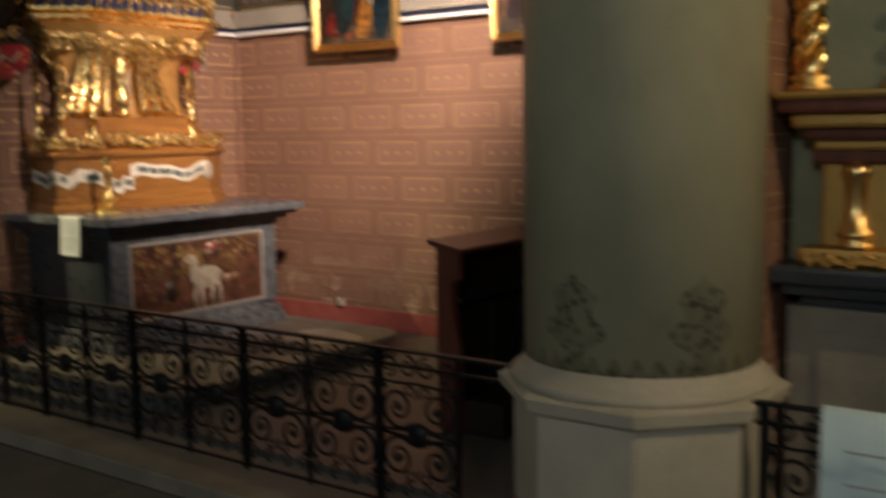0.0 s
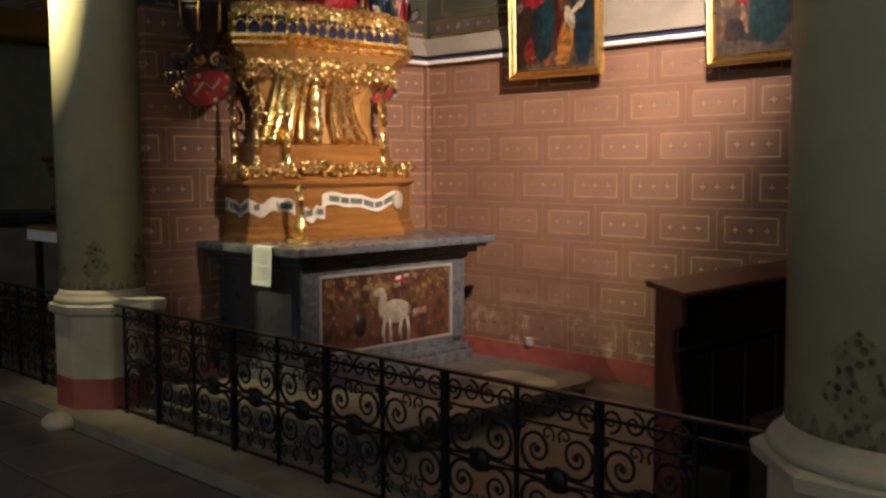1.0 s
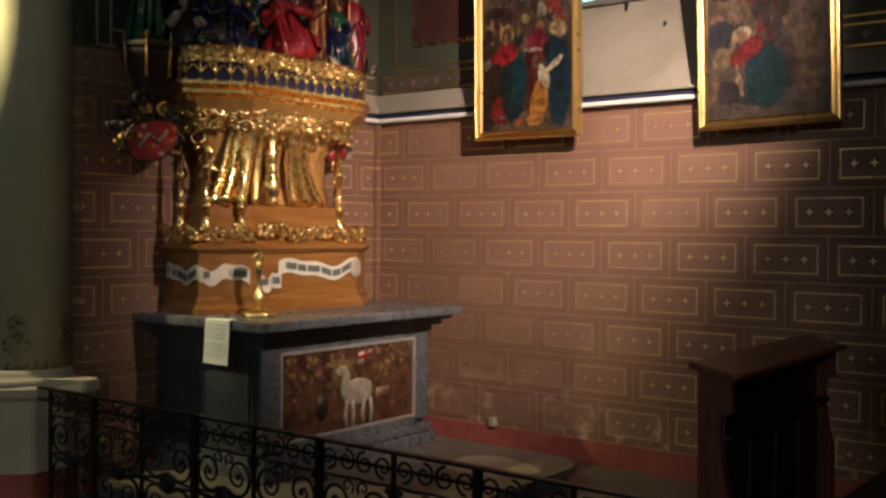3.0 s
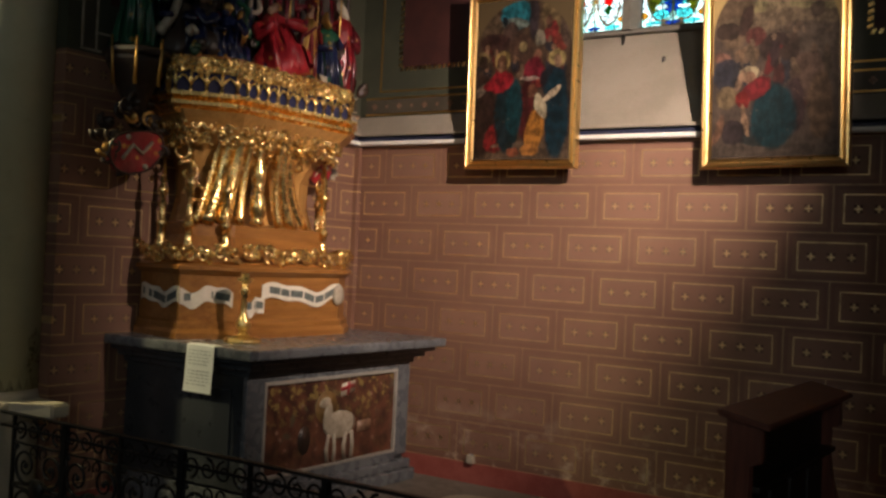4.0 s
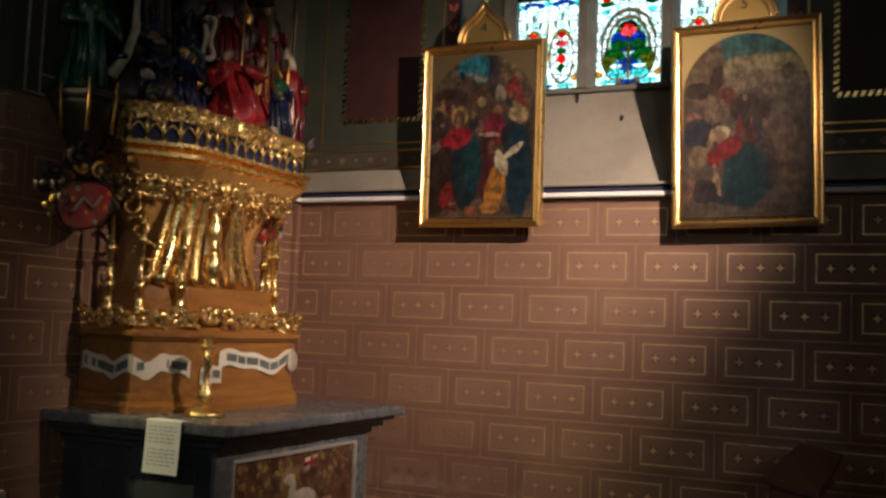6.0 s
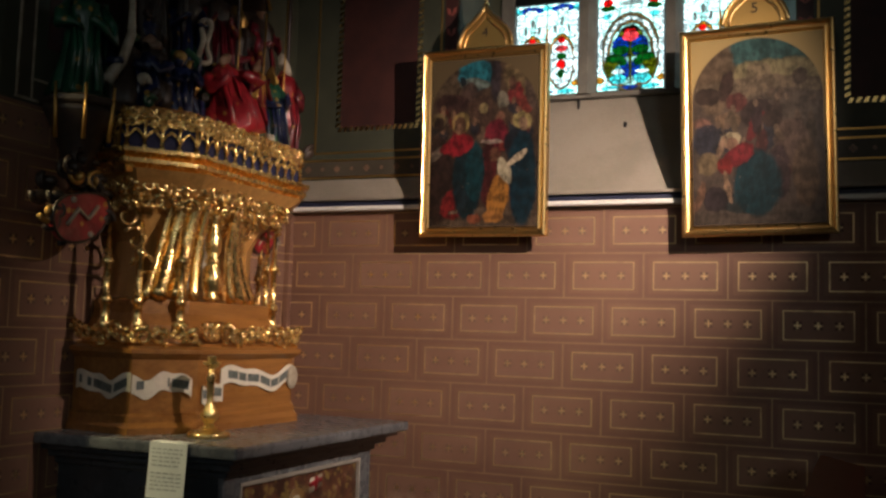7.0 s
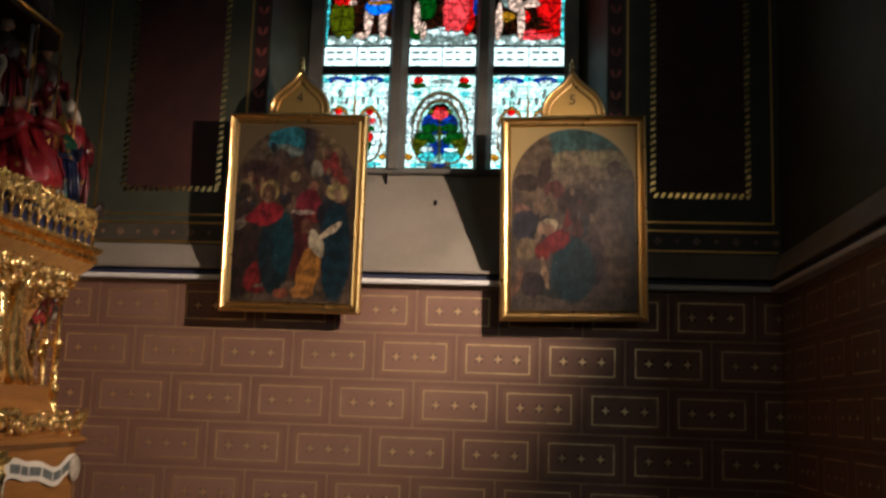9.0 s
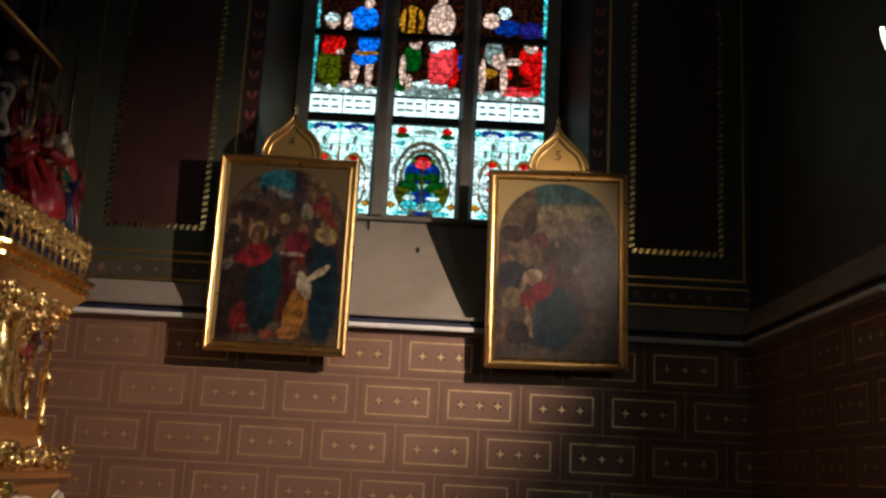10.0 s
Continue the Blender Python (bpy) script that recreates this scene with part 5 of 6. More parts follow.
def foliage(bm, a, b, z, size, step, out, seed):
    """A run of curling gilt leaves along a face, each a spiral with lobes."""
    rr = random.Random(seed)
    d = (b - a)
    if d.length < 0.02:
        return
    u = d.normalized()
    nrm = Vector((d.y, -d.x, 0)).normalized()
    up = Vector((0, 0, 1))
    count = max(1, round(d.length / step))
    for i in range(count):
        c = a + d * ((i + 0.5) / count) + Vector((0, 0, z + rr.uniform(-0.3, 0.3) * size)) + nrm * out
        sg = 1 if i % 2 else -1
        tilt = (up + nrm * rr.uniform(-0.1, 0.5)).normalized()
        tube(spiral(c, size * rr.uniform(0.85, 1.1), 1.25, u * sg, tilt, rr.uniform(0, 1.2), 16), size * 0.34, 6, bm, size * 0.2)
        for k in range(3):
            ang = rr.uniform(0, 6.28)
            e = c + u * (size * 1.05 * math.cos(ang)) + tilt * (size * 1.05 * math.sin(ang))
            blob(e, (size * 0.50, size * 0.38, size * 0.30), bm, 6, 4, rr.uniform(0, 180), rr.uniform(-60, 60))


for k, (a, b) in enumerate(faces_of(grow(BOXP, 0.01))):
    bm = bmesh.new()
    foliage(bm, a, b, 1.79, 0.048, 0.082, 0.012, 20 + k)
    if bm.verts:
        part("leaf_band", moved(bm, it), M_GOLD, tower, "openwork band of curling gilt leaves", True)
    else:
        bm.free()
for k, (a, b) in enumerate(faces_of(grow(CORP, -0.03))):
    bm = bmesh.new()
    foliage(bm, a, b, 2.850, 0.026, 0.040, 0.008, 90 + k)
    foliage(bm, a, b, 2.900, 0.024, 0.042, 0.004, 95 + k)
    part("crest_leaves", moved(bm, it), M_GOLD, tower, "gilt leaf crest above the blue frieze", True)
for k, (a, b) in enumerate(faces_of(grow(STEMP, 0.07))):
    bm = bmesh.new()
    foliage(bm, a, b, 2.55, 0.046, 0.075, 0.02, 40 + k)
    foliage(bm, a, b, 2.475, 0.042, 0.080, -0.015, 50 + k)
    if k == 2:
        for z_, o_, q_ in ((2.60, 0.035, 0.028), (2.545, 0.012, 0.030), (2.49, -0.03, 0.030), (2.435, -0.075, 0.028), (2.38, -0.11, 0.024)):
            foliage(bm, a.lerp(b, 0.02), a.lerp(b, 0.80), z_, q_ * 1.25, 0.062, o_, 60 + int(z_ * 100))
    part("leaf_capital", moved(bm, it), M_GOLD, tower, "gilt leaf carving under the cornice", True)

# ribs, baluster and open pinnacles of the stem
def turned(name, x, y, prof, mat=None, label="", seg=12):
    part(name, moved(lathe([(r, z) for r, z in prof], x, y, seg), it), mat or M_GOLD, tower, label, True)


FRONTX = -8.40
for s in (-1, 1):
    for k, (top, foot, rad) in enumerate(((0.125, 0.165, 0.026), (0.185, 0.285, 0.046), (0.255, 0.40, 0.042), (0.31, 0.47, 0.022))):
        pts = [(FRONTX - 0.035 * k + 0.09 * q ** 2 + 0.03 * (1 - q) ** 3, CY - 0.20 + s * (1.25 if s > 0 else 0.85) * (top + (foot - top) * (1 - q) ** 2.4), 1.975 + 0.57 * q) for q in [i / 12 for i in range(13)]]
        part("rib", moved(tube(pts, rad * 1.1, 10, None, rad * 0.72), it), M_GOLD, tower, "curved gilded rib flaring at its foot", True)
    part("ivory_panel", moved(box(-8.47, -8.455, CY - 0.20 + s * 0.09 - 0.05, CY - 0.20 + s * 0.09 + 0.05, 2.03, 2.40, 0.004), it), M_OLDIVORY, tower, "pale panel between the ribs")
BAL = [(0.03, 1.975), (0.045, 1.985), (0.045, 2.0), (0.03, 2.01), (0.05, 2.04), (0.056, 2.09), (0.048, 2.15), (0.03, 2.175), (0.04, 2.185), (0.04, 2.20), (0.028, 2.21), (0.044, 2.25), (0.046, 2.31), (0.03, 2.37), (0.024, 2.41), (0.04, 2.43), (0.03, 2.45)]
turned("baluster", -8.345, CY - 0.22, BAL, label="stout gilded baluster")
for nm, x, y, k in (("pinnacle", -8.50, CY - 0.62, 1.0), ("pinnacle", -8.62, CY - 0.72, 0.75), ("pinnacle", -8.50, CY + 0.56, 1.0), ("pinnacle", -8.62, CY + 0.66, 0.75), ("pinnacle", -8.36, CY - 0.46, 0.85), ("pinnacle", -8.36, CY + 0.42, 0.95)):
    turned(nm, x, y, [(0.034, 1.80), (0.034, 1.85), (0.024, 1.87), (0.024, 1.94), (0.036, 1.95), (0.03, 1.975), (0.018, 1.99), (0.018, 1.98 + 0.2 * k), (0.03, 1.99 + 0.2 * k), (0.033, 2.01 + 0.2 * k), (0.018, 2.03 + 0.2 * k), (0.004, 2.03 + 0.45 * k)], label="slim gilded pinnacle", seg=8)
for s in (-1, 1):
    for q in range(3):
        c = Vector((-8.52 - 0.04 * q, CY + s * (0.56 + 0.03 * q), 2.14 + 0.13 * q))
        part("tracery_scroll", moved(tube(spiral(c, 0.075, 1.1, Vector((-0.4, 0.9 * s, 0)), Vector((0, 0, 1)), 0.6 * q, 16), 0.013, 6, None, 0.008), it), M_GOLD, tower, "open gilded tracery scroll", True)

# inscription ribbons on the predella: unreadable, so plain bars on a white band
def ribbon(a, b, z, amp, phase, seed):
    rr = random.Random(seed)
    d = b - a
    nrm = Vector((d.y, -d.x, 0)).normalized()
    n = 20
    bm = bmesh.new()

    def at(s, hgt, lift):
        off = 0.006 + lift + 0.014 * (0.5 + 0.5 * math.sin(phase + s * 11))
        return a + d * s + nrm * off + Vector((0, 0, z + amp * math.sin(phase + s * 7.0) + 0.5 * amp * math.sin(2.1 * phase + s * 15.0) + hgt))

    cols_ = [[bm.verts.new(at(i / n, h_, l_)) for h_, l_ in ((-0.046, 0), (0.046, 0), (0.046, -0.004), (-0.046, -0.004))] for i in range(n + 1)]
    for c0, c1 in zip(cols_, cols_[1:]):
        for k in range(4):
            bm.faces.new((c0[k], c1[k], c1[(k + 1) % 4], c0[(k + 1) % 4]))
    bm.faces.new(cols_[0])
    bm.faces.new(cols_[-1][::-1])
    rb = part("ribbon", moved(bm, it), M_IVORY, tower, "white painted ribbon")
    s = 0.08
    while s < 0.9:
        e = min(0.94, s + rr.uniform(0.07, 0.17) / max(d.length, 0.2))
        ink = bmesh.new()
        q0 = [at(s, -0.021, 0.002), at(e, -0.021, 0.002), at(e, 0.021, 0.002), at(s, 0.021, 0.002)]
        v0, v1 = [ink.verts.new(v) for v in q0], [ink.verts.new(v - nrm * 0.006) for v in q0]
        ink.faces.new(v0)
        ink.faces.new(v1[::-1])
        for k in range(4):
            ink.faces.new((v0[k], v1[k], v1[(k + 1) % 4], v0[(k + 1) % 4]))
        part("lettering_bar", moved(ink, it), M_INKDARK, rb)
        s = e + 0.014 / max(d.length, 0.2)


fc_ = faces_of(BOXP)
ribbon(fc_[0][0].lerp(fc_[0][1], 0.1), fc_[0][1], 1.54, 0.018, 0.4, 1)
ribbon(fc_[1][0], fc_[1][1].lerp(fc_[1][0], 0.1), 1.545, 0.02, 3.4, 2)
ribbon(fc_[2][0].lerp(fc_[2][1], 0.03), fc_[2][0].lerp(fc_[2][1], 0.22), 1.49, 0.015, 2.6, 3)
ribbon(fc_[2][0].lerp(fc_[2][1], 0.20), fc_[2][0].lerp(fc_[2][1], 0.99), 1.565, 0.024, 0.2, 4)
part("flower_boss", moved(blob((-8.215, 6.0 - 0.04, 1.56), (0.02, 0.055, 0.07)), it), M_OLDIVORY, tower, "pale carved flower boss", True)

stick = thing("candlestick", (-8.06, 4.94, 1.302), "short polished brass candlestick on the altar slab", "candlestick")
part("foot", lathe([(0.105, 0.0), (0.105, 0.016), (0.095, 0.026), (0.06, 0.034), (0.03, 0.05), (0.022, 0.07)], seg=28), M_BRASS, stick, smooth=True)
part("stem", lathe([(0.022, 0.068), (0.04, 0.09), (0.046, 0.11), (0.026, 0.14), (0.016, 0.17), (0.016, 0.27), (0.026, 0.29), (0.016, 0.31), (0.016, 0.335)], seg=20), M_BRASS, stick, smooth=True)
part("drip_pan", lathe([(0.016, 0.333), (0.03, 0.342), (0.042, 0.356), (0.044, 0.366), (0.038, 0.362), (0.022, 0.352), (0.022, 0.39), (0.018, 0.392)], seg=24), M_BRASS, stick, smooth=True)

# ---- shields with dark mantling ----
def shield(x, y, z, k, face, charge, label):
    th = thing("heraldic_shield", (x, y, z), label, "shield", "shields on the altarpiece")
    out = [(0.62 * math.cos(q_) + 0.05 * math.sin(2 * q_), 0.40 * math.sin(q_) + 0.10 * math.cos(q_) ** 2 * math.sin(q_) + 0.12 * math.cos(q_)) for q_ in [k_ * math.pi / 11 for k_ in range(22)]]
    part("field", prism([(u * k, v * k) for u, v in out], "x", -0.02, 0.02, None, 0.008), face, th)
    part("rim", tube([(0.018, u * k, v * k) for u, v in out + out[:1]], 0.008, 5), M_SHADOWWOOD, th, "dark rim", True)
    bm = tube([(0.024, -0.34 * k, -0.16 * k), (0.03, -0.12 * k, 0.12 * k), (0.03, 0.10 * k, -0.02 * k), (0.024, 0.34 * k, 0.22 * k)], 0.035 * k, 7)
    part("charge", bm, charge, th, "pale carved charge", True)
    for dy, dz in ((-0.22, 0.26), (0.2, -0.26)):
        part("charge", blob((0.022, dy * k, dz * k), (0.012, 0.06 * k, 0.055 * k)), charge, th, "", True)
    rr = random.Random(int(100 * y))
    for i in range(30):
        a = rr.uniform(-0.6, 4.6)
        c = Vector((rr.uniform(-0.08, 0.02), (0.50 + rr.uniform(0, 0.3)) * k * math.cos(a), 0.10 * k + (0.5 + rr.uniform(0, 0.4)) * k * math.sin(a) * (1.0 if math.sin(a) > 0 else 0.5)))
        bm = tube(spiral(c, 0.17 * k, 1.1, Vector((0.3, 1, 0)).normalized(), Vector((0, 0, 1)), a, 12), 0.05 * k, 5, None, 0.02 * k)
        blob(c, (0.05 * k, 0.13 * k, 0.09 * k), bm, 6, 4, a * 57)
        part("mantling_leaf", bm, M_SHADOWWOOD if k > 0.25 and i % 6 else (M_GOLD_D if k > 0.25 else (M_OLDIVORY if i % 3 else M_SHADOWWOOD)), th, "", True)
    part("bracket", box(LEFT + 0.0 - x, -0.02, -0.015, 0.015, -0.02, 0.02), M_IRON, th)
    return th


shield(-8.62, 4.58, 2.35, 0.30, M_RED, M_OLDIVORY, "red carved shield with white charge and dark leaves")
shield(-8.56, 6.10, 2.38, 0.20, M_RED, M_OLDIVORY, "small red shield under pale curling leaves")

# ---- carved figures: plain draped shapes ----
def figure(x, y, z, h, robe, cloak, facing, lean=0.0, bulk=1.0, seat=False, label="", top=None):
    """A carved statue as one plain mesh: folded robe, cloak, shoulders, arms and head."""
    bm = bmesh.new()
    rr = random.Random(int(abs(x * 7 + y * 131 + z * 17) * 100))
    w = 0.17 * h * bulk * (1.35 if seat else 1.0)
    prof = [(w * 1.25, 0.0), (w * 1.30, 0.03 * h), (w * 1.15, 0.18 * h), (w * 0.95, 0.38 * h), (w * 0.80, 0.55 * h), (w * 0.92, 0.70 * h), (w * 0.80, 0.78 * h), (w * 0.35, 0.84 * h), (w * 0.28, 0.87 * h)]
    if seat:
        prof = [(w * 1.3, 0.0), (w * 1.35, 0.1 * h), (w * 1.25, 0.32 * h), (w * 0.8, 0.42 * h), (w * 0.72, 0.6 * h), (w * 0.8, 0.72 * h), (w * 0.35, 0.82 * h), (w * 0.28, 0.86 * h)]
    lathe(prof, 0, 0, 26, bm, 0, 360, 0.085, 7 + rr.randint(0, 3), 0.85)
    robe_faces = len(bm.faces)
    lathe([(p[0] * 1.14 + 0.006, p[1]) for p in prof[1:-2]], 0, 0, 18, bm, 70, 235, 0.06, 9, 0.9)
    for s in (-1, 1):
        sh = Vector((0.0, s * w * 0.75, 0.72 * h))
        el = Vector((w * 0.75, s * w * (1.05 + rr.uniform(-0.2, 0.2)), (0.52 + rr.uniform(-0.05, 0.05)) * h))
        ha = Vector((w * 1.35, s * w * rr.uniform(0.1, 0.5), (0.60 + rr.uniform(-0.08, 0.12)) * h))
        tube([sh, sh.lerp(el, 0.5) + Vector((0.01, s * 0.012, 0)), el, el.lerp(ha, 0.6), ha], w * 0.30, 8, bm, w * 0.15)
    for i in range(5):
        a = rr.uniform(-1.2, 1.2)
        p0 = Vector((w * 0.85 * math.cos(a), w * 0.75 * math.sin(a), 0.66 * h))
        p1 = Vector((w * 1.28 * math.cos(a * 0.8), w * 1.05 * math.sin(a * 0.8), 0.03 * h))
        tube([p0, p0.lerp(p1, 0.5) + Vector((0.02 * h, rr.uniform(-0.03, 0.03) * h, 0)), p1], w * 0.10, 5, bm, w * 0.18)
    cloak_faces = len(bm.faces)
    blob((w * 0.22, rr.uniform(-0.1, 0.1) * w, 0.91 * h), (w * 0.33, w * 0.27, 0.072 * h), bm, 12, 8)
    if top is not None:
        lathe([(w * 0.36, 0.93 * h), (w * 0.40, 0.945 * h), (w * 0.34, 0.985 * h), (w * 0.16, 1.02 * h), (0.003, 1.04 * h)], 0, 0, 12, bm)
    shift = Vector((rr.uniform(0, 20), rr.uniform(0, 20), rr.uniform(0, 20)))
    for v in bm.verts:
        v.co += noise.noise_vector(v.co * (6.0 / h) + shift) * 0.050 * h + noise.noise_vector(v.co * (15.0 / h) + shift) * 0.026 * h + noise.noise_vector(v.co * (32.0 / h) + shift) * 0.011 * h + noise.noise_vector(v.co * (2.2 / h) + shift) * 0.05 * h * (v.co.z / h)
    for i, face in enumerate(bm.faces):
        face.material_index = 0 if i < robe_faces else (1 if i < cloak_faces else 2)
        face.smooth = True
    ob = part("carved_figure", bm, [robe, cloak, top or M_FLESH], None, "", True)
    ob.location = (x, y, z)
    ob.rotation_euler = (radians(lean), 0, radians(facing))
    return tagged(ob, label, "statue", "figures of the altarpiece")


# back-row robes near black: the light's fade upwards is put into their colour
FIG = [
    (-8.47, 5.10, 2.93, 0.36, M_BLUE, M_BLUE, -35, 0, 1.15, True, "seated carved figure in a dark blue gilt-edged robe", M_GOLD_D),
    (-8.38, 5.54, 2.92, 0.50, M_RED, M_RED, -40, 16, 1.15, True, "kneeling carved figure in a bright red robe", None),
    (-8.50, 5.82, 2.96, 0.52, M_GOLD_D, M_SHADED_RED, -20, -6, 0.75, False, "slim carved figure in a gold tunic", None),
    (-8.48, 6.06, 2.90, 0.55, M_GREENP, M_BLUE, -25, 5, 0.9, False, "carved figure in a dark green and blue robe", M_GOLD_D),
    (-8.56, 6.27, 2.90, 0.70, M_RED, M_SHADED_RED, -20, 0, 0.75, False, "tall carved figure in red with a shade-darkened cloak", M_OLDIVORY),
    (-8.62, 4.86, 2.93, 0.42, M_SHADOWWOOD, M_BLUE, -50, 0, 1.1, True, "crouching carved figure coloured dark for shade", M_SHADOWWOOD),
    (-8.66, 5.36, 3.12, 0.72, M_SHADOWWOOD, M_BLUE, -30, 0, 0.85, False, "standing carved figure coloured dark for shade, with an ivory collar", M_SHADOWWOOD),
    (-8.70, 5.68, 3.20, 0.70, M_SHADOWWOOD, M_SHADED_RED, -25, 0, 0.85, False, "standing carved figure coloured dark for shade behind the red one", None),
    (-8.70, 5.97, 3.12, 0.72, M_SHADOWWOOD, M_SHADED_RED, -20, 0, 0.85, False, "standing carved figure with a pale headcloth", M_GOLD_D),
    (-8.72, 6.25, 3.30, 0.66, M_SHADOWWOOD, M_SHADED_RED, -20, 0, 0.8, False, "standing shaded carved figure at the edge", None),
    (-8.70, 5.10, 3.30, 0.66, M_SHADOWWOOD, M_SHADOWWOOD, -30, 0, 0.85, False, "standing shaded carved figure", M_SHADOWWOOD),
    (-8.72, 5.50, 3.95, 0.66, M_SHADED_RED, M_SHADOWWOOD, -30, 0, 0.9, False, "shaded carved figure high in the shrine", M_GOLD_D),
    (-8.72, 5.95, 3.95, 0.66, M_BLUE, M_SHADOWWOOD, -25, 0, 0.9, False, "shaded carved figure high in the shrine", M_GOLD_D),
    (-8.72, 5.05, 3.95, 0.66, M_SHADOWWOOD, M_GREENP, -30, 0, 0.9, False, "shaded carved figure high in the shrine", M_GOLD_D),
]
rff = random.Random(5)
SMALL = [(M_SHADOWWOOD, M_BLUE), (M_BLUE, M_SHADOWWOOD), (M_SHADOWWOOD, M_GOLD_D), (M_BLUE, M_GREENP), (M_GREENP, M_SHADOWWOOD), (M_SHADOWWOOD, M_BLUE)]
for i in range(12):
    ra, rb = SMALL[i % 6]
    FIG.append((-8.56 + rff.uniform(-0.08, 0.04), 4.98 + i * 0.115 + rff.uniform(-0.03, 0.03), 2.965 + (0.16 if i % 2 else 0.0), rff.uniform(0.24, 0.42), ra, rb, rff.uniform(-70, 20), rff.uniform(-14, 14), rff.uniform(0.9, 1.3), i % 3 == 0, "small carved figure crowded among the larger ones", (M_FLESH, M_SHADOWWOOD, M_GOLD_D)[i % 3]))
for row_ in FIG:
    figure(*row_[:10], label=row_[10], top=row_[11])
ring_ = thing("ivory_collar", (-8.52, 5.37, 3.44), "hanging ivory ribbon loop on a carved figure", "ribbon")
part("loop", tube([(0.02 * math.sin(3 * a), 0.045 * math.sin(a), 0.125 * math.cos(a)) for a in [k * math.pi / 12 for k in range(25)]], 0.016, 7), M_OLDIVORY, ring_, smooth=True)

scraps = thing("carved_foliage", (-8.5, CY, 2.97), "tangle of small dark and gilt carved leaves round the figures", "carving")
isc = Matrix.Translation((8.5, -CY, -2.97))
rsc = random.Random(21)
for i in range(70):
    y_, z_ = CY + rsc.uniform(-0.72, 0.80), 2.95 + 0.62 * rsc.random() ** 1.5
    c_ = Vector((-8.40 - 0.30 * (z_ - 2.95) / 0.62 + rsc.uniform(-0.09, 0.03), y_, z_))
    r_ = rsc.uniform(0.022, 0.05)
    bm = tube(spiral(c_, r_, rsc.uniform(0.5, 1.1), Vector((0.3, 1, rsc.uniform(-0.6, 0.6))).normalized(), Vector((rsc.uniform(-0.3, 0.5), 0, 1)).normalized(), rsc.uniform(0, 6.2), 10), r_ * 0.45, 6, None, r_ * 0.16)
    blob(c_, (r_ * 0.5, r_ * rsc.uniform(0.5, 1.0), r_ * rsc.uniform(0.4, 1.1)), bm, 7, 5, rsc.uniform(0, 180), rsc.uniform(-60, 60))
    part("leaf", moved(bm, isc), rsc.choice([M_SHADOWWOOD, M_SHADOWWOOD, M_BLUE, M_BLUE, M_GREENP, M_GOLD_D, M_GOLD_D, M_SHADED_RED, M_OLDIVORY]), scraps, "", True)

shrine = thing("shrine_case", (LEFT, CY, 2.96), "dark carved wooden shrine case behind the figures", "shrine")
ish = Matrix.Translation((-LEFT, -CY, -2.96))
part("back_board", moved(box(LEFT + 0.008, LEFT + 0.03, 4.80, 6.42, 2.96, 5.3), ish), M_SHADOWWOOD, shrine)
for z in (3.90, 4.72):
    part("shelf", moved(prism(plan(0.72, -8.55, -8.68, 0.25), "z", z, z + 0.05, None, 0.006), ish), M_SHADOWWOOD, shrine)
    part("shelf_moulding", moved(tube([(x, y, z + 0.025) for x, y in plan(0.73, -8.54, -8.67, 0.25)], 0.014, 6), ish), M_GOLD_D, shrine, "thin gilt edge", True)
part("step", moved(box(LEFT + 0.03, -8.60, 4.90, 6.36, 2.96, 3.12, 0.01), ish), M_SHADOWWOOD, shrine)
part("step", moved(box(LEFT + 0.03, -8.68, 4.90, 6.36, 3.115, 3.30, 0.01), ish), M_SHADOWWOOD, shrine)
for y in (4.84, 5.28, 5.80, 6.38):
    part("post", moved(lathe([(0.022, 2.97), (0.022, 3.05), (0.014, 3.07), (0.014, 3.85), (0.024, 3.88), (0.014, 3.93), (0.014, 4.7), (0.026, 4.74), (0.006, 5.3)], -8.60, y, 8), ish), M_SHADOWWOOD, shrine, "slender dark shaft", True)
for y, zt in ((5.66, 3.85), (5.93, 3.78), (6.17, 3.95)):
    pole = thing("staff", (-8.50, y, 2.97), "thin gilt staff held up among the figures", "staff")
    part("rod", tube([(0, 0, 0.0), (0.0, 0.02, zt - 2.97)], 0.006, 6), M_GOLD_D, pole, smooth=True)

console = thing("side_console", (LEFT, 4.62, 2.55), "dark carved console with gilt rods on the side wall", "console")
ic = Matrix.Translation((-LEFT, -4.62, -2.55))
part("bracket", moved(lathe([(0.02, 2.50), (0.06, 2.56), (0.08, 2.66), (0.13, 2.78), (0.17, 2.86), (0.18, 2.90)], LEFT + 0.17, 4.62, 14), ic), M_SHADOWWOOD, console, smooth=True)
part("shelf", moved(lathe([(0.19, 2.895), (0.20, 2.91), (0.20, 2.93), (0.17, 2.945)], LEFT + 0.18, 4.62, 8), ic), M_SHADOWWOOD, console)
for k in range(5):
    a = -1.5 + k * 0.75
    part("rod", moved(tube([(LEFT + 0.18 + 0.18 * math.cos(a), 4.62 + 0.18 * math.sin(a), 2.72), (LEFT + 0.18 + 0.20 * math.cos(a), 4.62 + 0.20 * math.sin(a), 2.99)], 0.010, 6, None, 0.006), ic), M_GOLD_D, console, "dull gilt rod", True)
figure(LEFT + 0.17, 4.62, 2.945, 0.62, M_GREENP, M_GREENP, -40, 0, 1.0, False, "carved figure in a deep green cloak on a console", M_SHADOWWOOD)
horn = thing("ivory_horn", (-8.60, 4.72, 3.05), "long curved ivory band beside the green figure", "ribbon")
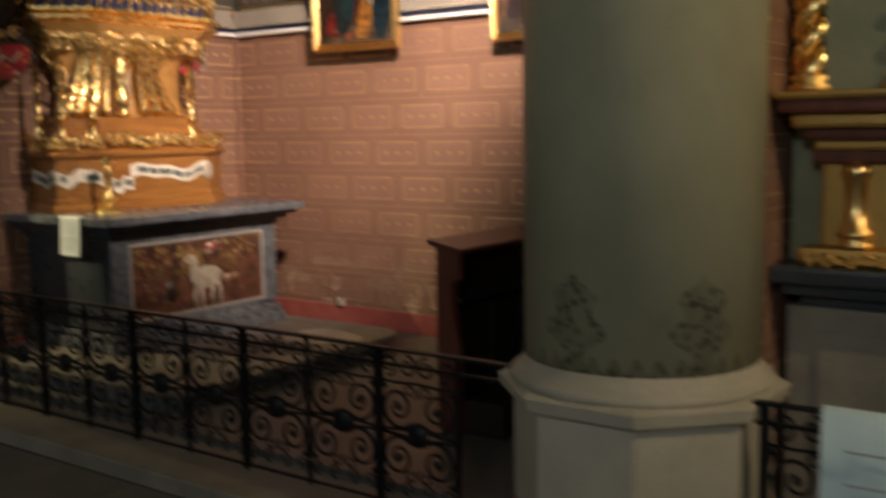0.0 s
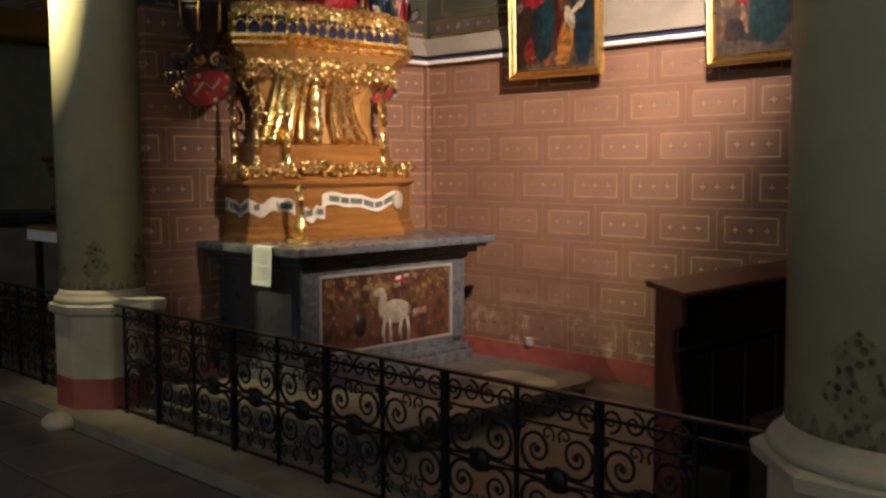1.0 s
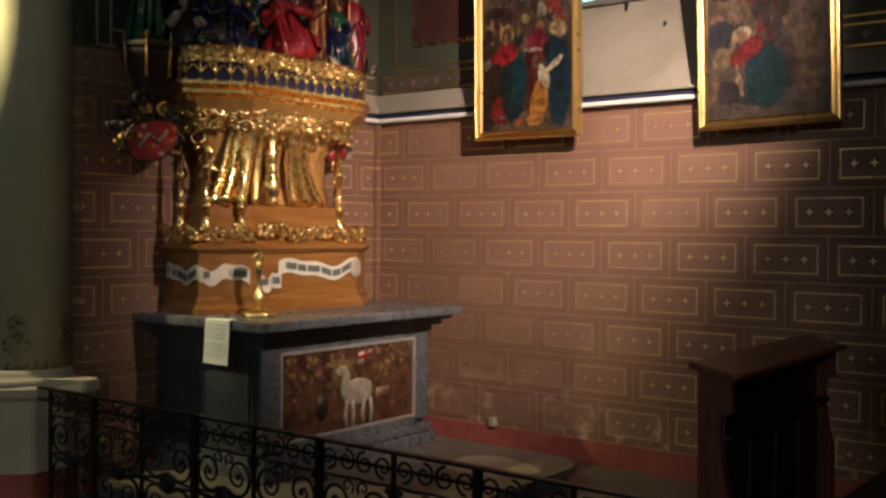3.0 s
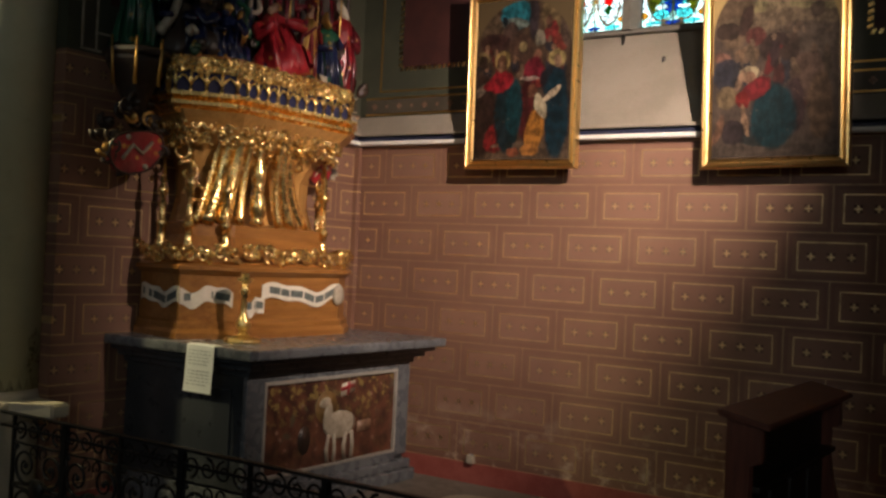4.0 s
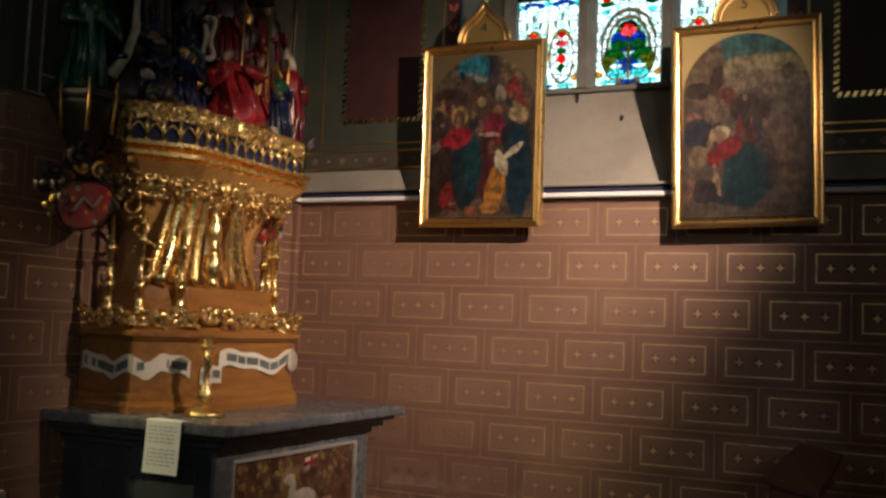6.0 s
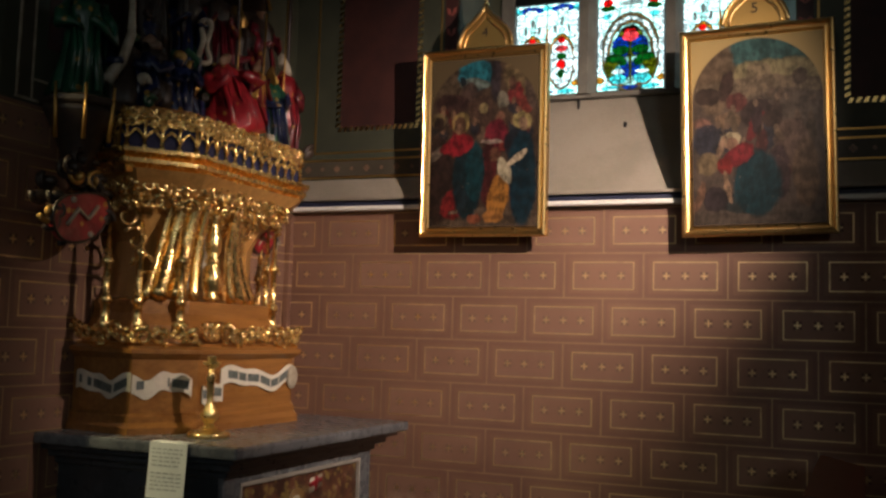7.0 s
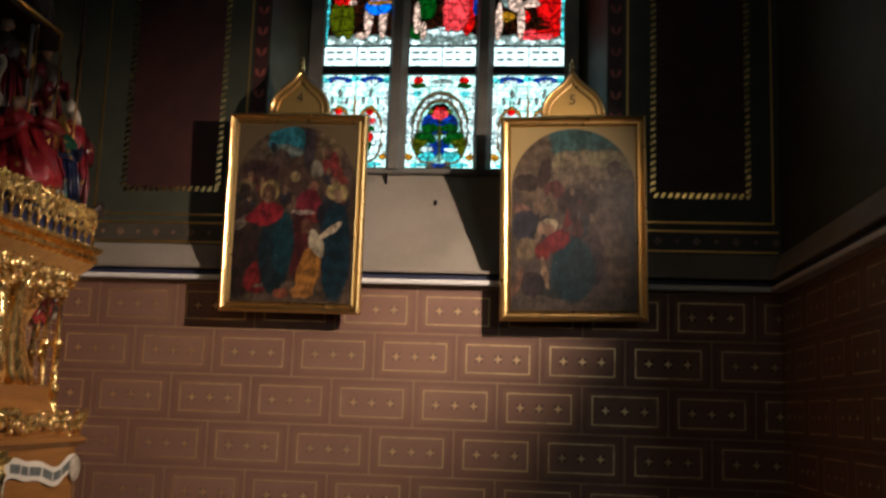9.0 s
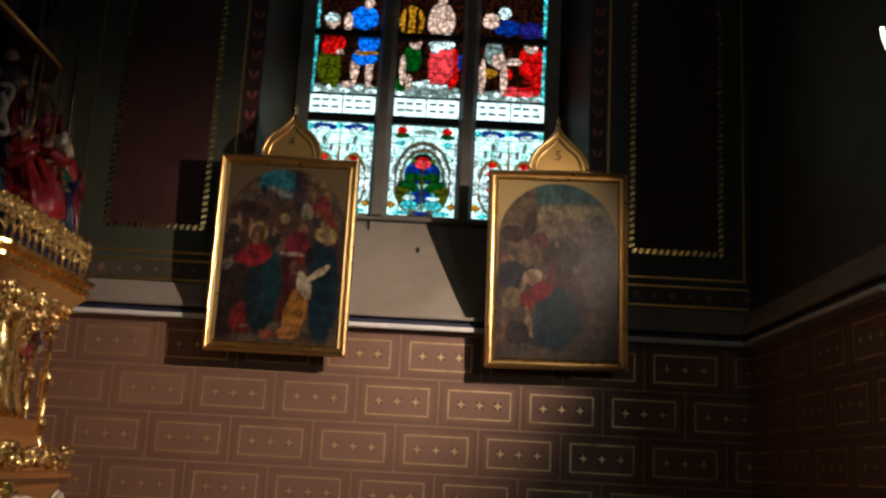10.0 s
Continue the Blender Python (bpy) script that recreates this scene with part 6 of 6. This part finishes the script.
part("band", tube([(0.0, -0.03, 0.0), (0.02, 0.05, 0.12), (0.03, 0.10, 0.28), (0.02, 0.11, 0.44), (0.0, 0.10, 0.62)], 0.035, 8, None, 0.012), M_OLDIVORY, horn, smooth=True)

# ---- wrought iron rail ----
RAIL_Y, POST_X, POST_STEP = 4.0, -5.772, 0.425
BASE_Z, RAIL_Z = 0.198, 0.915


def curl(cx, cz, r, start, sense, turns=1.35, n=20):
    return [(cx + r * (1 - 0.80 * i / n) * math.cos(start + sense * turns * 2 * math.pi * i / n), 0.0, cz + r * (1 - 0.80 * i / n) * math.sin(start + sense * turns * 2 * math.pi * i / n)) for i in range(n + 1)]


def scroll_panel():
    """The scrollwork of one bay, piece by piece: four large scrolls round the rosette, a frieze of scrolls above, small ones at the foot."""
    half, cz = POST_STEP / 2, 0.295
    pieces = []
    for sx in (-1, 1):
        for sz in (-1, 1):
            a0 = math.atan2(-sz, -sx)
            bm = tube(curl(sx * 0.104, cz + sz * 0.112, 0.098, a0, sx * sz, 1.6, 26), 0.0095, 6, None, 0.006)
            blob((sx * 0.10, 0, cz + sz * 0.112), (0.018, 0.008, 0.018), bm, 6, 4)
            pieces.append(("c_scroll", bm))
            pieces.append(("small_scroll", tube(curl(sx * 0.045, cz + sz * 0.185, 0.036, a0, -sx * sz, 1.1, 12), 0.006, 5, None, 0.004)))
            pieces.append(("tie_bar", tube([(sx * 0.03, 0, cz + sz * 0.03), (sx * 0.07, 0, cz + sz * 0.014), (sx * half, 0, cz + sz * 0.006)], 0.008, 5)))
            bm = tube([(sx * 0.185, 0, cz + sz * 0.20), (sx * 0.203, 0, cz + sz * 0.13), (sx * half, 0, cz + sz * 0.09)], 0.006, 5)
            blob((sx * 0.185, 0, cz + sz * 0.20), (0.026, 0.007, 0.016), bm, 6, 4)
            pieces.append(("leaf_tip", bm))
        for k in (0, 1):
            pieces.append(("frieze_scroll", tube(curl(sx * (0.052 + 0.105 * k), 0.590, 0.050, math.pi / 2 * (1 - 2 * k), sx * (1 - 2 * k), 1.4, 18), 0.0075, 5, None, 0.005)))
            pieces.append(("foot_scroll", tube(curl(sx * (0.052 + 0.105 * k), 0.050, 0.036, -math.pi / 2, sx, 1.2, 14), 0.0065, 5, None, 0.004)))
    pieces.append(("wavy_bar", tube([(-half, 0, 0.52), (-half * 0.5, 0, 0.514), (0, 0, 0.52), (half * 0.5, 0, 0.514), (half, 0, 0.52)], 0.007, 5)))
    return pieces


def rosette():
    bm = lathe([(0.0, -0.014), (0.05, -0.014), (0.058, 0.0), (0.05, 0.014), (0.0, 0.014)][1:4], 0, 0, 14, None, 0, 360, 0.12, 7)
    bmesh.ops.rotate(bm, cent=(0, 0, 0), matrix=Matrix.Rotation(radians(90), 3, "X"), verts=bm.verts)
    return bm


def rail_run(x_first, x_last, label):
    th = thing("iron_rail", (x_first, RAIL_Y, BASE_Z), label, "railing", "chapel rails")
    length = x_last - x_first
    part("top_rail", box(0, length, -0.019, 0.019, RAIL_Z - BASE_Z - 0.014, RAIL_Z - BASE_Z, 0.004), M_IRON, th, "flat iron handrail rubbed bright")
    for z in (RAIL_Z - BASE_Z - 0.075, 0.022):
        part("rail_bar", box(0, length, -0.008, 0.008, z - 0.007, z + 0.007, 0.002), M_IRON, th)
    thick = box(-0.016, 0.016, -0.016, 0.016, 0.0, RAIL_Z - BASE_Z - 0.012, 0.003)
    thin = box(-0.009, 0.009, -0.009, 0.009, 0.0, RAIL_Z - BASE_Z - 0.012, 0.002)
    post_a, post_b = part("post", thick, M_IRON, th), part("post", thin, M_IRON, th)
    scrolls = [part(nm, bm, M_IRON, th, smooth=True) for nm, bm in scroll_panel()]
    rose = part("rosette", rosette(), M_IRON, th, smooth=True)
    k0, k1 = math.ceil((x_first + 0.02 - POST_X) / POST_STEP), math.floor((x_last - 0.02 - POST_X) / POST_STEP)
    first = {}
    for k in range(k0, k1 + 1):
        src = post_a if k % 2 == 0 else post_b
        ob = src if src not in first else new("post", src.data)
        first[src] = 1
        ob.parent = th
        ob.location = (POST_X + k * POST_STEP - x_first, 0, 0)
    done = False
    for k in range(k0, k1):
        for src, z in [(piece, 0.05) for piece in scrolls] + [(rose, 0.345)]:
            ob = new(src.name.split(".")[0], src.data) if done else src
            ob.parent = th
            ob.location = (POST_X + (k + 0.5) * POST_STEP - x_first, 0, z)
        done = True
    return th


rail_run(-8.86, -4.24, "black wrought iron rail with scrolls and rosettes")
rail_run(-3.26, 1.0, "black wrought iron rail beyond the stout pier")
rail_run(-16.0, -9.52, "black wrought iron rail of the neighbouring chapel")

# ---- dark choir stall along the side of the chapel ----
stall = thing("choir_stall", (-5.2, 4.90, CHAPEL_Z), "dark red-brown choir stall with sloping book ledge", "stall")
ist = Matrix.Translation((5.2, -4.90, -CHAPEL_Z))
prof = [(-5.285, CHAPEL_Z), (-5.285, 1.24), (-5.135, 1.205), (-5.132, 1.06), (-5.185, 1.05), (-5.188, 0.93), (-5.165, 0.80), (-5.135, 0.68), (-5.13, CHAPEL_Z)]
part("bench_end", moved(prism(prof, "y", 4.935, 4.985, None, 0.006), ist), M_WOOD, stall, "shaped red-brown bench end")
part("bench_end", moved(prism(prof, "y", 6.35, 6.40, None, 0.006), ist), M_WOOD, stall, "shaped red-brown bench end")
part("book_ledge", moved(prism([(-5.315, 1.243), (-5.315, 1.272), (-5.095, 1.226), (-5.095, 1.20)], "y", 4.895, 6.45, None, 0.006), ist), M_WOOD, stall, "sloping red-brown book ledge")
# inner boards coloured near black for the unlit hollow of the stall
part("front_board", moved(box(-5.26, -5.225, 4.985, 6.35, CHAPEL_Z, 1.235), ist), M_BLACKWOOD, stall, "front board coloured near black for the unlit stall inside")
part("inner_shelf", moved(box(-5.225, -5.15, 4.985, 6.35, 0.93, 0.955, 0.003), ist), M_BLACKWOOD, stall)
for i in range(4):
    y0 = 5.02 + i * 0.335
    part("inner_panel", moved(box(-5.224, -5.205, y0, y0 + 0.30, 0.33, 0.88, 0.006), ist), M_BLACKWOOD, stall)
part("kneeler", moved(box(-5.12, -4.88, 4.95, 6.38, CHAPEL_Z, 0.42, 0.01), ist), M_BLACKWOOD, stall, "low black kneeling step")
seat = thing("choir_bench", (-4.62, 5.65, CHAPEL_Z), "nearly black bench against the side wall", "bench")
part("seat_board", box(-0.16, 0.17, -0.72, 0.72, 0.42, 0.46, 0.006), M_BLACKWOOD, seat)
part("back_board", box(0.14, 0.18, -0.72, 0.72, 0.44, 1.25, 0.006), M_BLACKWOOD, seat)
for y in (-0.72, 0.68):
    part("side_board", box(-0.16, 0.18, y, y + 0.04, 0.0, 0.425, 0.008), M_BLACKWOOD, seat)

# ---- small things on the back wall ----
sock = thing("wall_socket", (-7.70, BACK - 0.013, 0.43), "small white socket just above the skirting", "socket")
part("plate", box(-0.026, 0.026, -0.03, 0.013, -0.03, 0.03, 0.006), M_OLDIVORY, sock)
part("recess", lathe([(0.012, 0.03), (0.012, 0.0335)], seg=14), M_INK, sock).rotation_euler = (radians(0), 0, 0)
hook = thing("cruet_bracket", (-7.98, 6.29, 0.93), "small black iron bracket on the altar's end", "bracket")
part("arm", box(-0.025, 0.025, -0.01, 0.06, -0.06, 0.06, 0.01), M_IRON, hook)
part("knob", blob((0, 0.075, 0.02), (0.03, 0.03, 0.05)), M_IRON, hook, smooth=True)
peg = thing("wall_peg", (-6.53, 7.197, 3.24), "small dark iron peg in the sloping sill", "peg")
part("pin", lathe([(0.012, -0.05), (0.012, 0.012), (0.006, 0.018)], seg=10), M_IRON, peg)
latch = thing("window_stay", (-6.87, 7.29, 3.42), "short dark iron stay below the window", "stay")
part("bar", box(-0.006, 0.006, -0.01, 0.02, -0.04, 0.03, 0.002), M_IRON, latch)

# ---- spot lamps ----
M_BULB = bpy.data.materials.new("lit_lamp_glass")
M_BULB.use_nodes = True
M_BULB.node_tree.nodes["Principled BSDF"].inputs["Emission Color"].default_value = (1.0, 0.86, 0.62, 1)
M_BULB.node_tree.nodes["Principled BSDF"].inputs["Emission Strength"].default_value = 14.0


def spot_lamp(at, aim, arm_from, label):
    """A short lamp can with a lit glass bulging from its mouth, on a forked arm; the light leaves just before the glass."""
    th = thing("spot_lamp", at, label, "lamp", "spot lamps")
    d = (Vector(aim) - Vector(at)).normalized()
    rot = d.to_track_quat("Z", "Y").to_matrix().to_4x4() @ Matrix.Translation((0, 0, -0.055))
    bm = lathe([(0.03, -0.12), (0.055, -0.10), (0.07, -0.05), (0.083, -0.012), (0.085, 0.0)], seg=24)
    part("can", moved(bm, rot), M_IRON, th, "dark metal lamp can", True)
    part("lit_glass", moved(lathe([(0.088, 0.002), (0.090, 0.012), (0.06, 0.020), (0.02, 0.024)], seg=24), rot), M_BULB, th, "glowing lamp glass", True)
    start = Vector(arm_from) - Vector(at)
    side = d.cross(Vector((0, 0, 1))).normalized().cross(d)
    for k in (-1, 1):
        root = -d * 0.06 + side * (0.045 * k)
        part("arm", tube([start + side * (0.04 * k), start * 0.5 + side * (0.05 * k), root], 0.007, 6), M_OLDIVORY, th, "pale metal rod", True)
    return th


spot_lamp(SPOT_AT, SPOT_AIM, (-4.12, 4.34, 3.78), "round lit spot lamp on two thin rods from the wall")
# body for the added side altar lamp, out of view
spot_lamp((0.4, 3.4, 3.9), (-3.0, 5.0, 1.9), (0.4, 3.4, TOP), "small dark spot lamp, unseen, added to light the side altar")
spot_lamp(COLUMN_SPOT, (-9.28, 3.82, 2.9), (-9.28, 3.81, 3.6), "small spot lamp shining down the slender pier")

# ---- neighbouring chapels ----
def side_altar(x, y, label):
    """Dark stone altar block; on its slab gilt pedestals with colonnettes, stepped caps and twisted columns flanking pale marbling."""
    th = thing("side_altar", (x, y, CHAPEL_Z), label, "altar", "side altars")
    up = lambda z: z - CHAPEL_Z
    part("block", box(0.04, 0.95, -0.88, 0.88, 0.0, up(1.15), 0.01), M_STONE, th, "dull olive-brown stone block")
    part("end_panel", box(0.16, 0.84, -0.892, -0.878, 0.12, up(1.06), 0.006), M_STONE, th)
    part("necking", box(0.08, 0.92, -0.85, 0.85, up(1.148), up(1.20), 0.012), M_MARBLE_D, th)
    part("moulding", box(0.03, 0.99, -0.94, 0.94, up(1.198), up(1.25), 0.02), M_MARBLE_D, th)
    part("table", box(0.0, 1.04, -1.0, 1.0, up(1.248), up(1.315), 0.016), M_MARBLE_D, th, "dark marble table slab")
    part("retable", box(0.02, 0.22, -0.80, 0.80, up(1.315), up(3.3), 0.01), M_PALEGREEN, th, "pale green marbled retable")
    for s_ in (-1, 1):
        yc = s_ * 0.74
        part("pedestal_foot", box(0.08, 0.60, yc - 0.20, yc + 0.20, up(1.315), up(1.385), 0.022), M_GOLD_D, th, "carved gilt pedestal foot")
        part("pedestal", box(0.16, 0.53, yc - 0.15, yc + 0.15, up(1.383), up(1.70), 0.012), M_GOLD_D, th, "dull olive-gold pedestal")
        prof = [(0.062, 1.385), (0.062, 1.405), (0.045, 1.415), (0.066, 1.43), (0.066, 1.445), (0.044, 1.46), (0.040, 1.55), (0.044, 1.64), (0.056, 1.655), (0.056, 1.675), (0.045, 1.70)]
        part("colonnette", lathe([(r_, up(z_)) for r_, z_ in prof], 0.285, yc + s_ * 0.15, 18), M_FRAME, th, "stout gilded colonnette", True)
        part("pedestal_neck", box(0.13, 0.56, yc - 0.18, yc + 0.18, up(1.698), up(1.745), 0.012), M_WOOD, th, "red-brown necking")
        for k_, (o_, z0, z1) in enumerate(((0.02, 1.743, 1.785), (0.05, 1.783, 1.83), (0.085, 1.828, 1.885), (0.125, 1.883, 1.935), (0.14, 1.933, 1.965))):
            part("pedestal_cap", box(0.15 - o_, 0.54 + o_, yc - 0.16 - o_, yc + 0.16 + o_, up(z0), up(z1), 0.016), M_GOLD_D if k_ in (0, 2, 4) else M_WOOD, th)
        for dx in (0.085, 0.43):
            bm = bmesh.new()
            for k_ in range(3):
                tube([(dx + 0.045 * math.cos(2.1 * k_ + i_ * 0.55), yc + s_ * 0.06 + 0.045 * math.sin(2.1 * k_ + i_ * 0.55), up(2.0 + i_ * 0.03)) for i_ in range(43)], 0.034, 7, bm)
            part("gilt_column", bm, M_GOLD, th, "twisted gilded column", True)
            part("column_base", lathe([(0.09, up(1.963)), (0.095, up(1.985)), (0.07, up(2.0)), (0.085, up(2.02)), (0.06, up(2.035))], dx, yc + s_ * 0.06, 18), M_GOLD_D, th, "", True)
            part("capital", lathe([(0.07, up(3.22)), (0.10, up(3.26)), (0.11, up(3.30))], dx, yc + s_ * 0.06, 18), M_GOLD_D, th, "", True)
        part("marbled_panel", box(0.14, 0.38, yc - 0.10, yc + 0.10, up(1.963), up(3.30), 0.008), M_PALEGREEN, th, "pale green marbled panel")
        bm = bmesh.new()
        foliage(bm, Vector((0.56, yc + s_ * 0.21, 0)), Vector((0.12, yc + s_ * 0.21, 0)), up(1.345), 0.024, 0.05, 0.0, 70 + s_)
        part("leaf_carving", bm, M_GOLD_D, th, smooth=True)
    part("entablature", box(0.0, 0.66, -1.05, 1.05, up(3.30), up(3.62), 0.03), M_GOLD_D, th)
    return th


side_altar(EAST, 5.45, "side altar with twisted gilded columns on a dark slab")
side_altar(-14.9, 5.6, "dim far side altar with gilded columns")
cloth = thing("altar_cloth", (-2.85, RAIL_Y, RAIL_Z), "pale blue-white linen cloth hung over the iron rail", "cloth")
bm = bmesh.new()
cols = 28
sheets = []
for off in (0.0, 0.004):
    rows2 = []
    for y, z in ((0.03 + off, -0.42), (0.028 + off, -0.15), (0.024 + off, 0.0), (0.0, 0.012 + off), (-0.024 - off, 0.0), (-0.03 - off, -0.2), (-0.034 - off, -0.4), (-0.036 - off, -0.60)):
        rows2.append([bm.verts.new((-0.18 + 0.9 * i / cols, y + (0.006 * math.sin(i * 0.9) * min(1, abs(z) * 6) if abs(z) > 0.05 else 0.0), z)) for i in range(cols + 1)])
    for a, b in zip(rows2, rows2[1:]):
        for i in range(cols):
            bm.faces.new((a[i], a[i + 1], b[i + 1], b[i]))
part("linen", bm, M_LINEN, cloth, smooth=True)
bm = bmesh.new()
for k in range(4):
    box(-0.10, 0.6, -0.047, -0.0445, -0.12 - k * 0.11, -0.112 - k * 0.11, 0, bm)
part("woven_stripe", bm, M_INK, cloth, "faint grey woven stripes")
sack = thing("plaster_lump", (-9.02, 3.66, FLOOR_Z), "small whitish plaster lump at the pier's foot", "rubble")
bm = bmesh.new()
rp = random.Random(8)
blob((0, 0, 0.03), (0.15, 0.11, 0.06), bm, 12, 8)
for v in bm.verts:
    v.co += Vector((rp.uniform(-1, 1), rp.uniform(-1, 1), rp.uniform(-1, 1))) * 0.008
part("lump", bm, M_PLINTH, sack, smooth=True)
table = thing("credence_table", (-11.6, 5.3, CHAPEL_Z), "small dark table with a pale cloth edge", "table")
part("table_top", box(-0.9, 0.9, -0.35, 0.35, 0.98, 1.02, 0.006), M_OCHRE, table)
part("cloth_edge", box(-0.9, 0.9, -0.36, -0.352, 0.88, 0.98), M_PAPER, table)
for sx in (-0.82, 0.82):
    for sy in (-0.28, 0.28):
        part("leg", box(sx - 0.03, sx + 0.03, sy - 0.03, sy + 0.03, 0.0, 0.98, 0.004), M_BLACKWOOD, table)
far = thing("picture_frame", (-12.3, BACK - 0.02, 1.75), "dim gilt picture frame in the neighbouring chapel", "painting")
for x0, x1, z0, z1 in ((-0.75, -0.63, 0.0, 1.9), (0.63, 0.75, 0.0, 1.9), (-0.63, 0.63, 0.0, 0.12), (-0.63, 0.63, 1.78, 1.9)):
    part("frame_rail", box(x0, x1, -0.05, 0.02, z0, z1, 0.01), M_GOLD_D, far)
part("canvas", box(-0.63, 0.63, -0.012, 0.015, 0.12, 1.78), M_SHADOWWOOD, far, "almost black old canvas")

# ---- unseen nave windows across the way, added behind the fill lamps ----
for k, wx in enumerate((-12.0, -5.6, 0.8)):
    win = tagged(new("window_%d" % (k + 4)), "tall pale leaded window across the nave", "window", kind="structure")
    win.location = (wx, -9.36, 3.2)
    for x0, x1, z0, z1 in ((-0.9, -0.8, 0.0, 3.3), (0.8, 0.9, 0.0, 3.3), (-0.8, 0.8, 0.0, 0.1), (-0.8, 0.8, 3.2, 3.3)):
        part("window_frame", box(x0, x1, -0.04, 0.08, z0, z1, 0.01), M_MULL, win)
    part("pane", box(-0.8, 0.8, -0.03, -0.02, 0.1, 3.2), M_WHITE, win)

# ---- floor slabs: separate stones near the walk ----
rf = random.Random(21)
slabs = []
for v in range(3):
    slabs.append(box(-0.295, 0.295, -0.295, 0.295, -0.02, 0.0, 0.006))
slab_me = []
for bm in slabs:
    me = bpy.data.meshes.new("floor_slab")
    bm.to_mesh(me)
    bm.free()
    me.materials.append(M_FLOOR)
    slab_me.append(me)
for i in range(24):
    for j in range(9):
        ob = new("floor_slab", slab_me[rf.randrange(3)])
        ob.parent = floor
        ob.location = (-13.2 + i * 0.604 + (0.302 if j % 2 else 0), 3.38 - j * 0.604, FLOOR_Z + rf.uniform(-0.001, 0.001))
rest = bmesh.new()
for i in range(36):
    for j in range(21):
        x, y = -16.6 + i * 0.604, 3.38 - j * 0.604
        if not (-13.5 < x < 1.4 and j < 9):
            box(x - 0.295, x + 0.295, y - 0.295, y + 0.295, FLOOR_Z - 0.02, FLOOR_Z - 0.001, 0, rest)
tagged(part("floor_paving", rest, M_FLOOR, floor), "worn stone paving further off", kind="stuff")
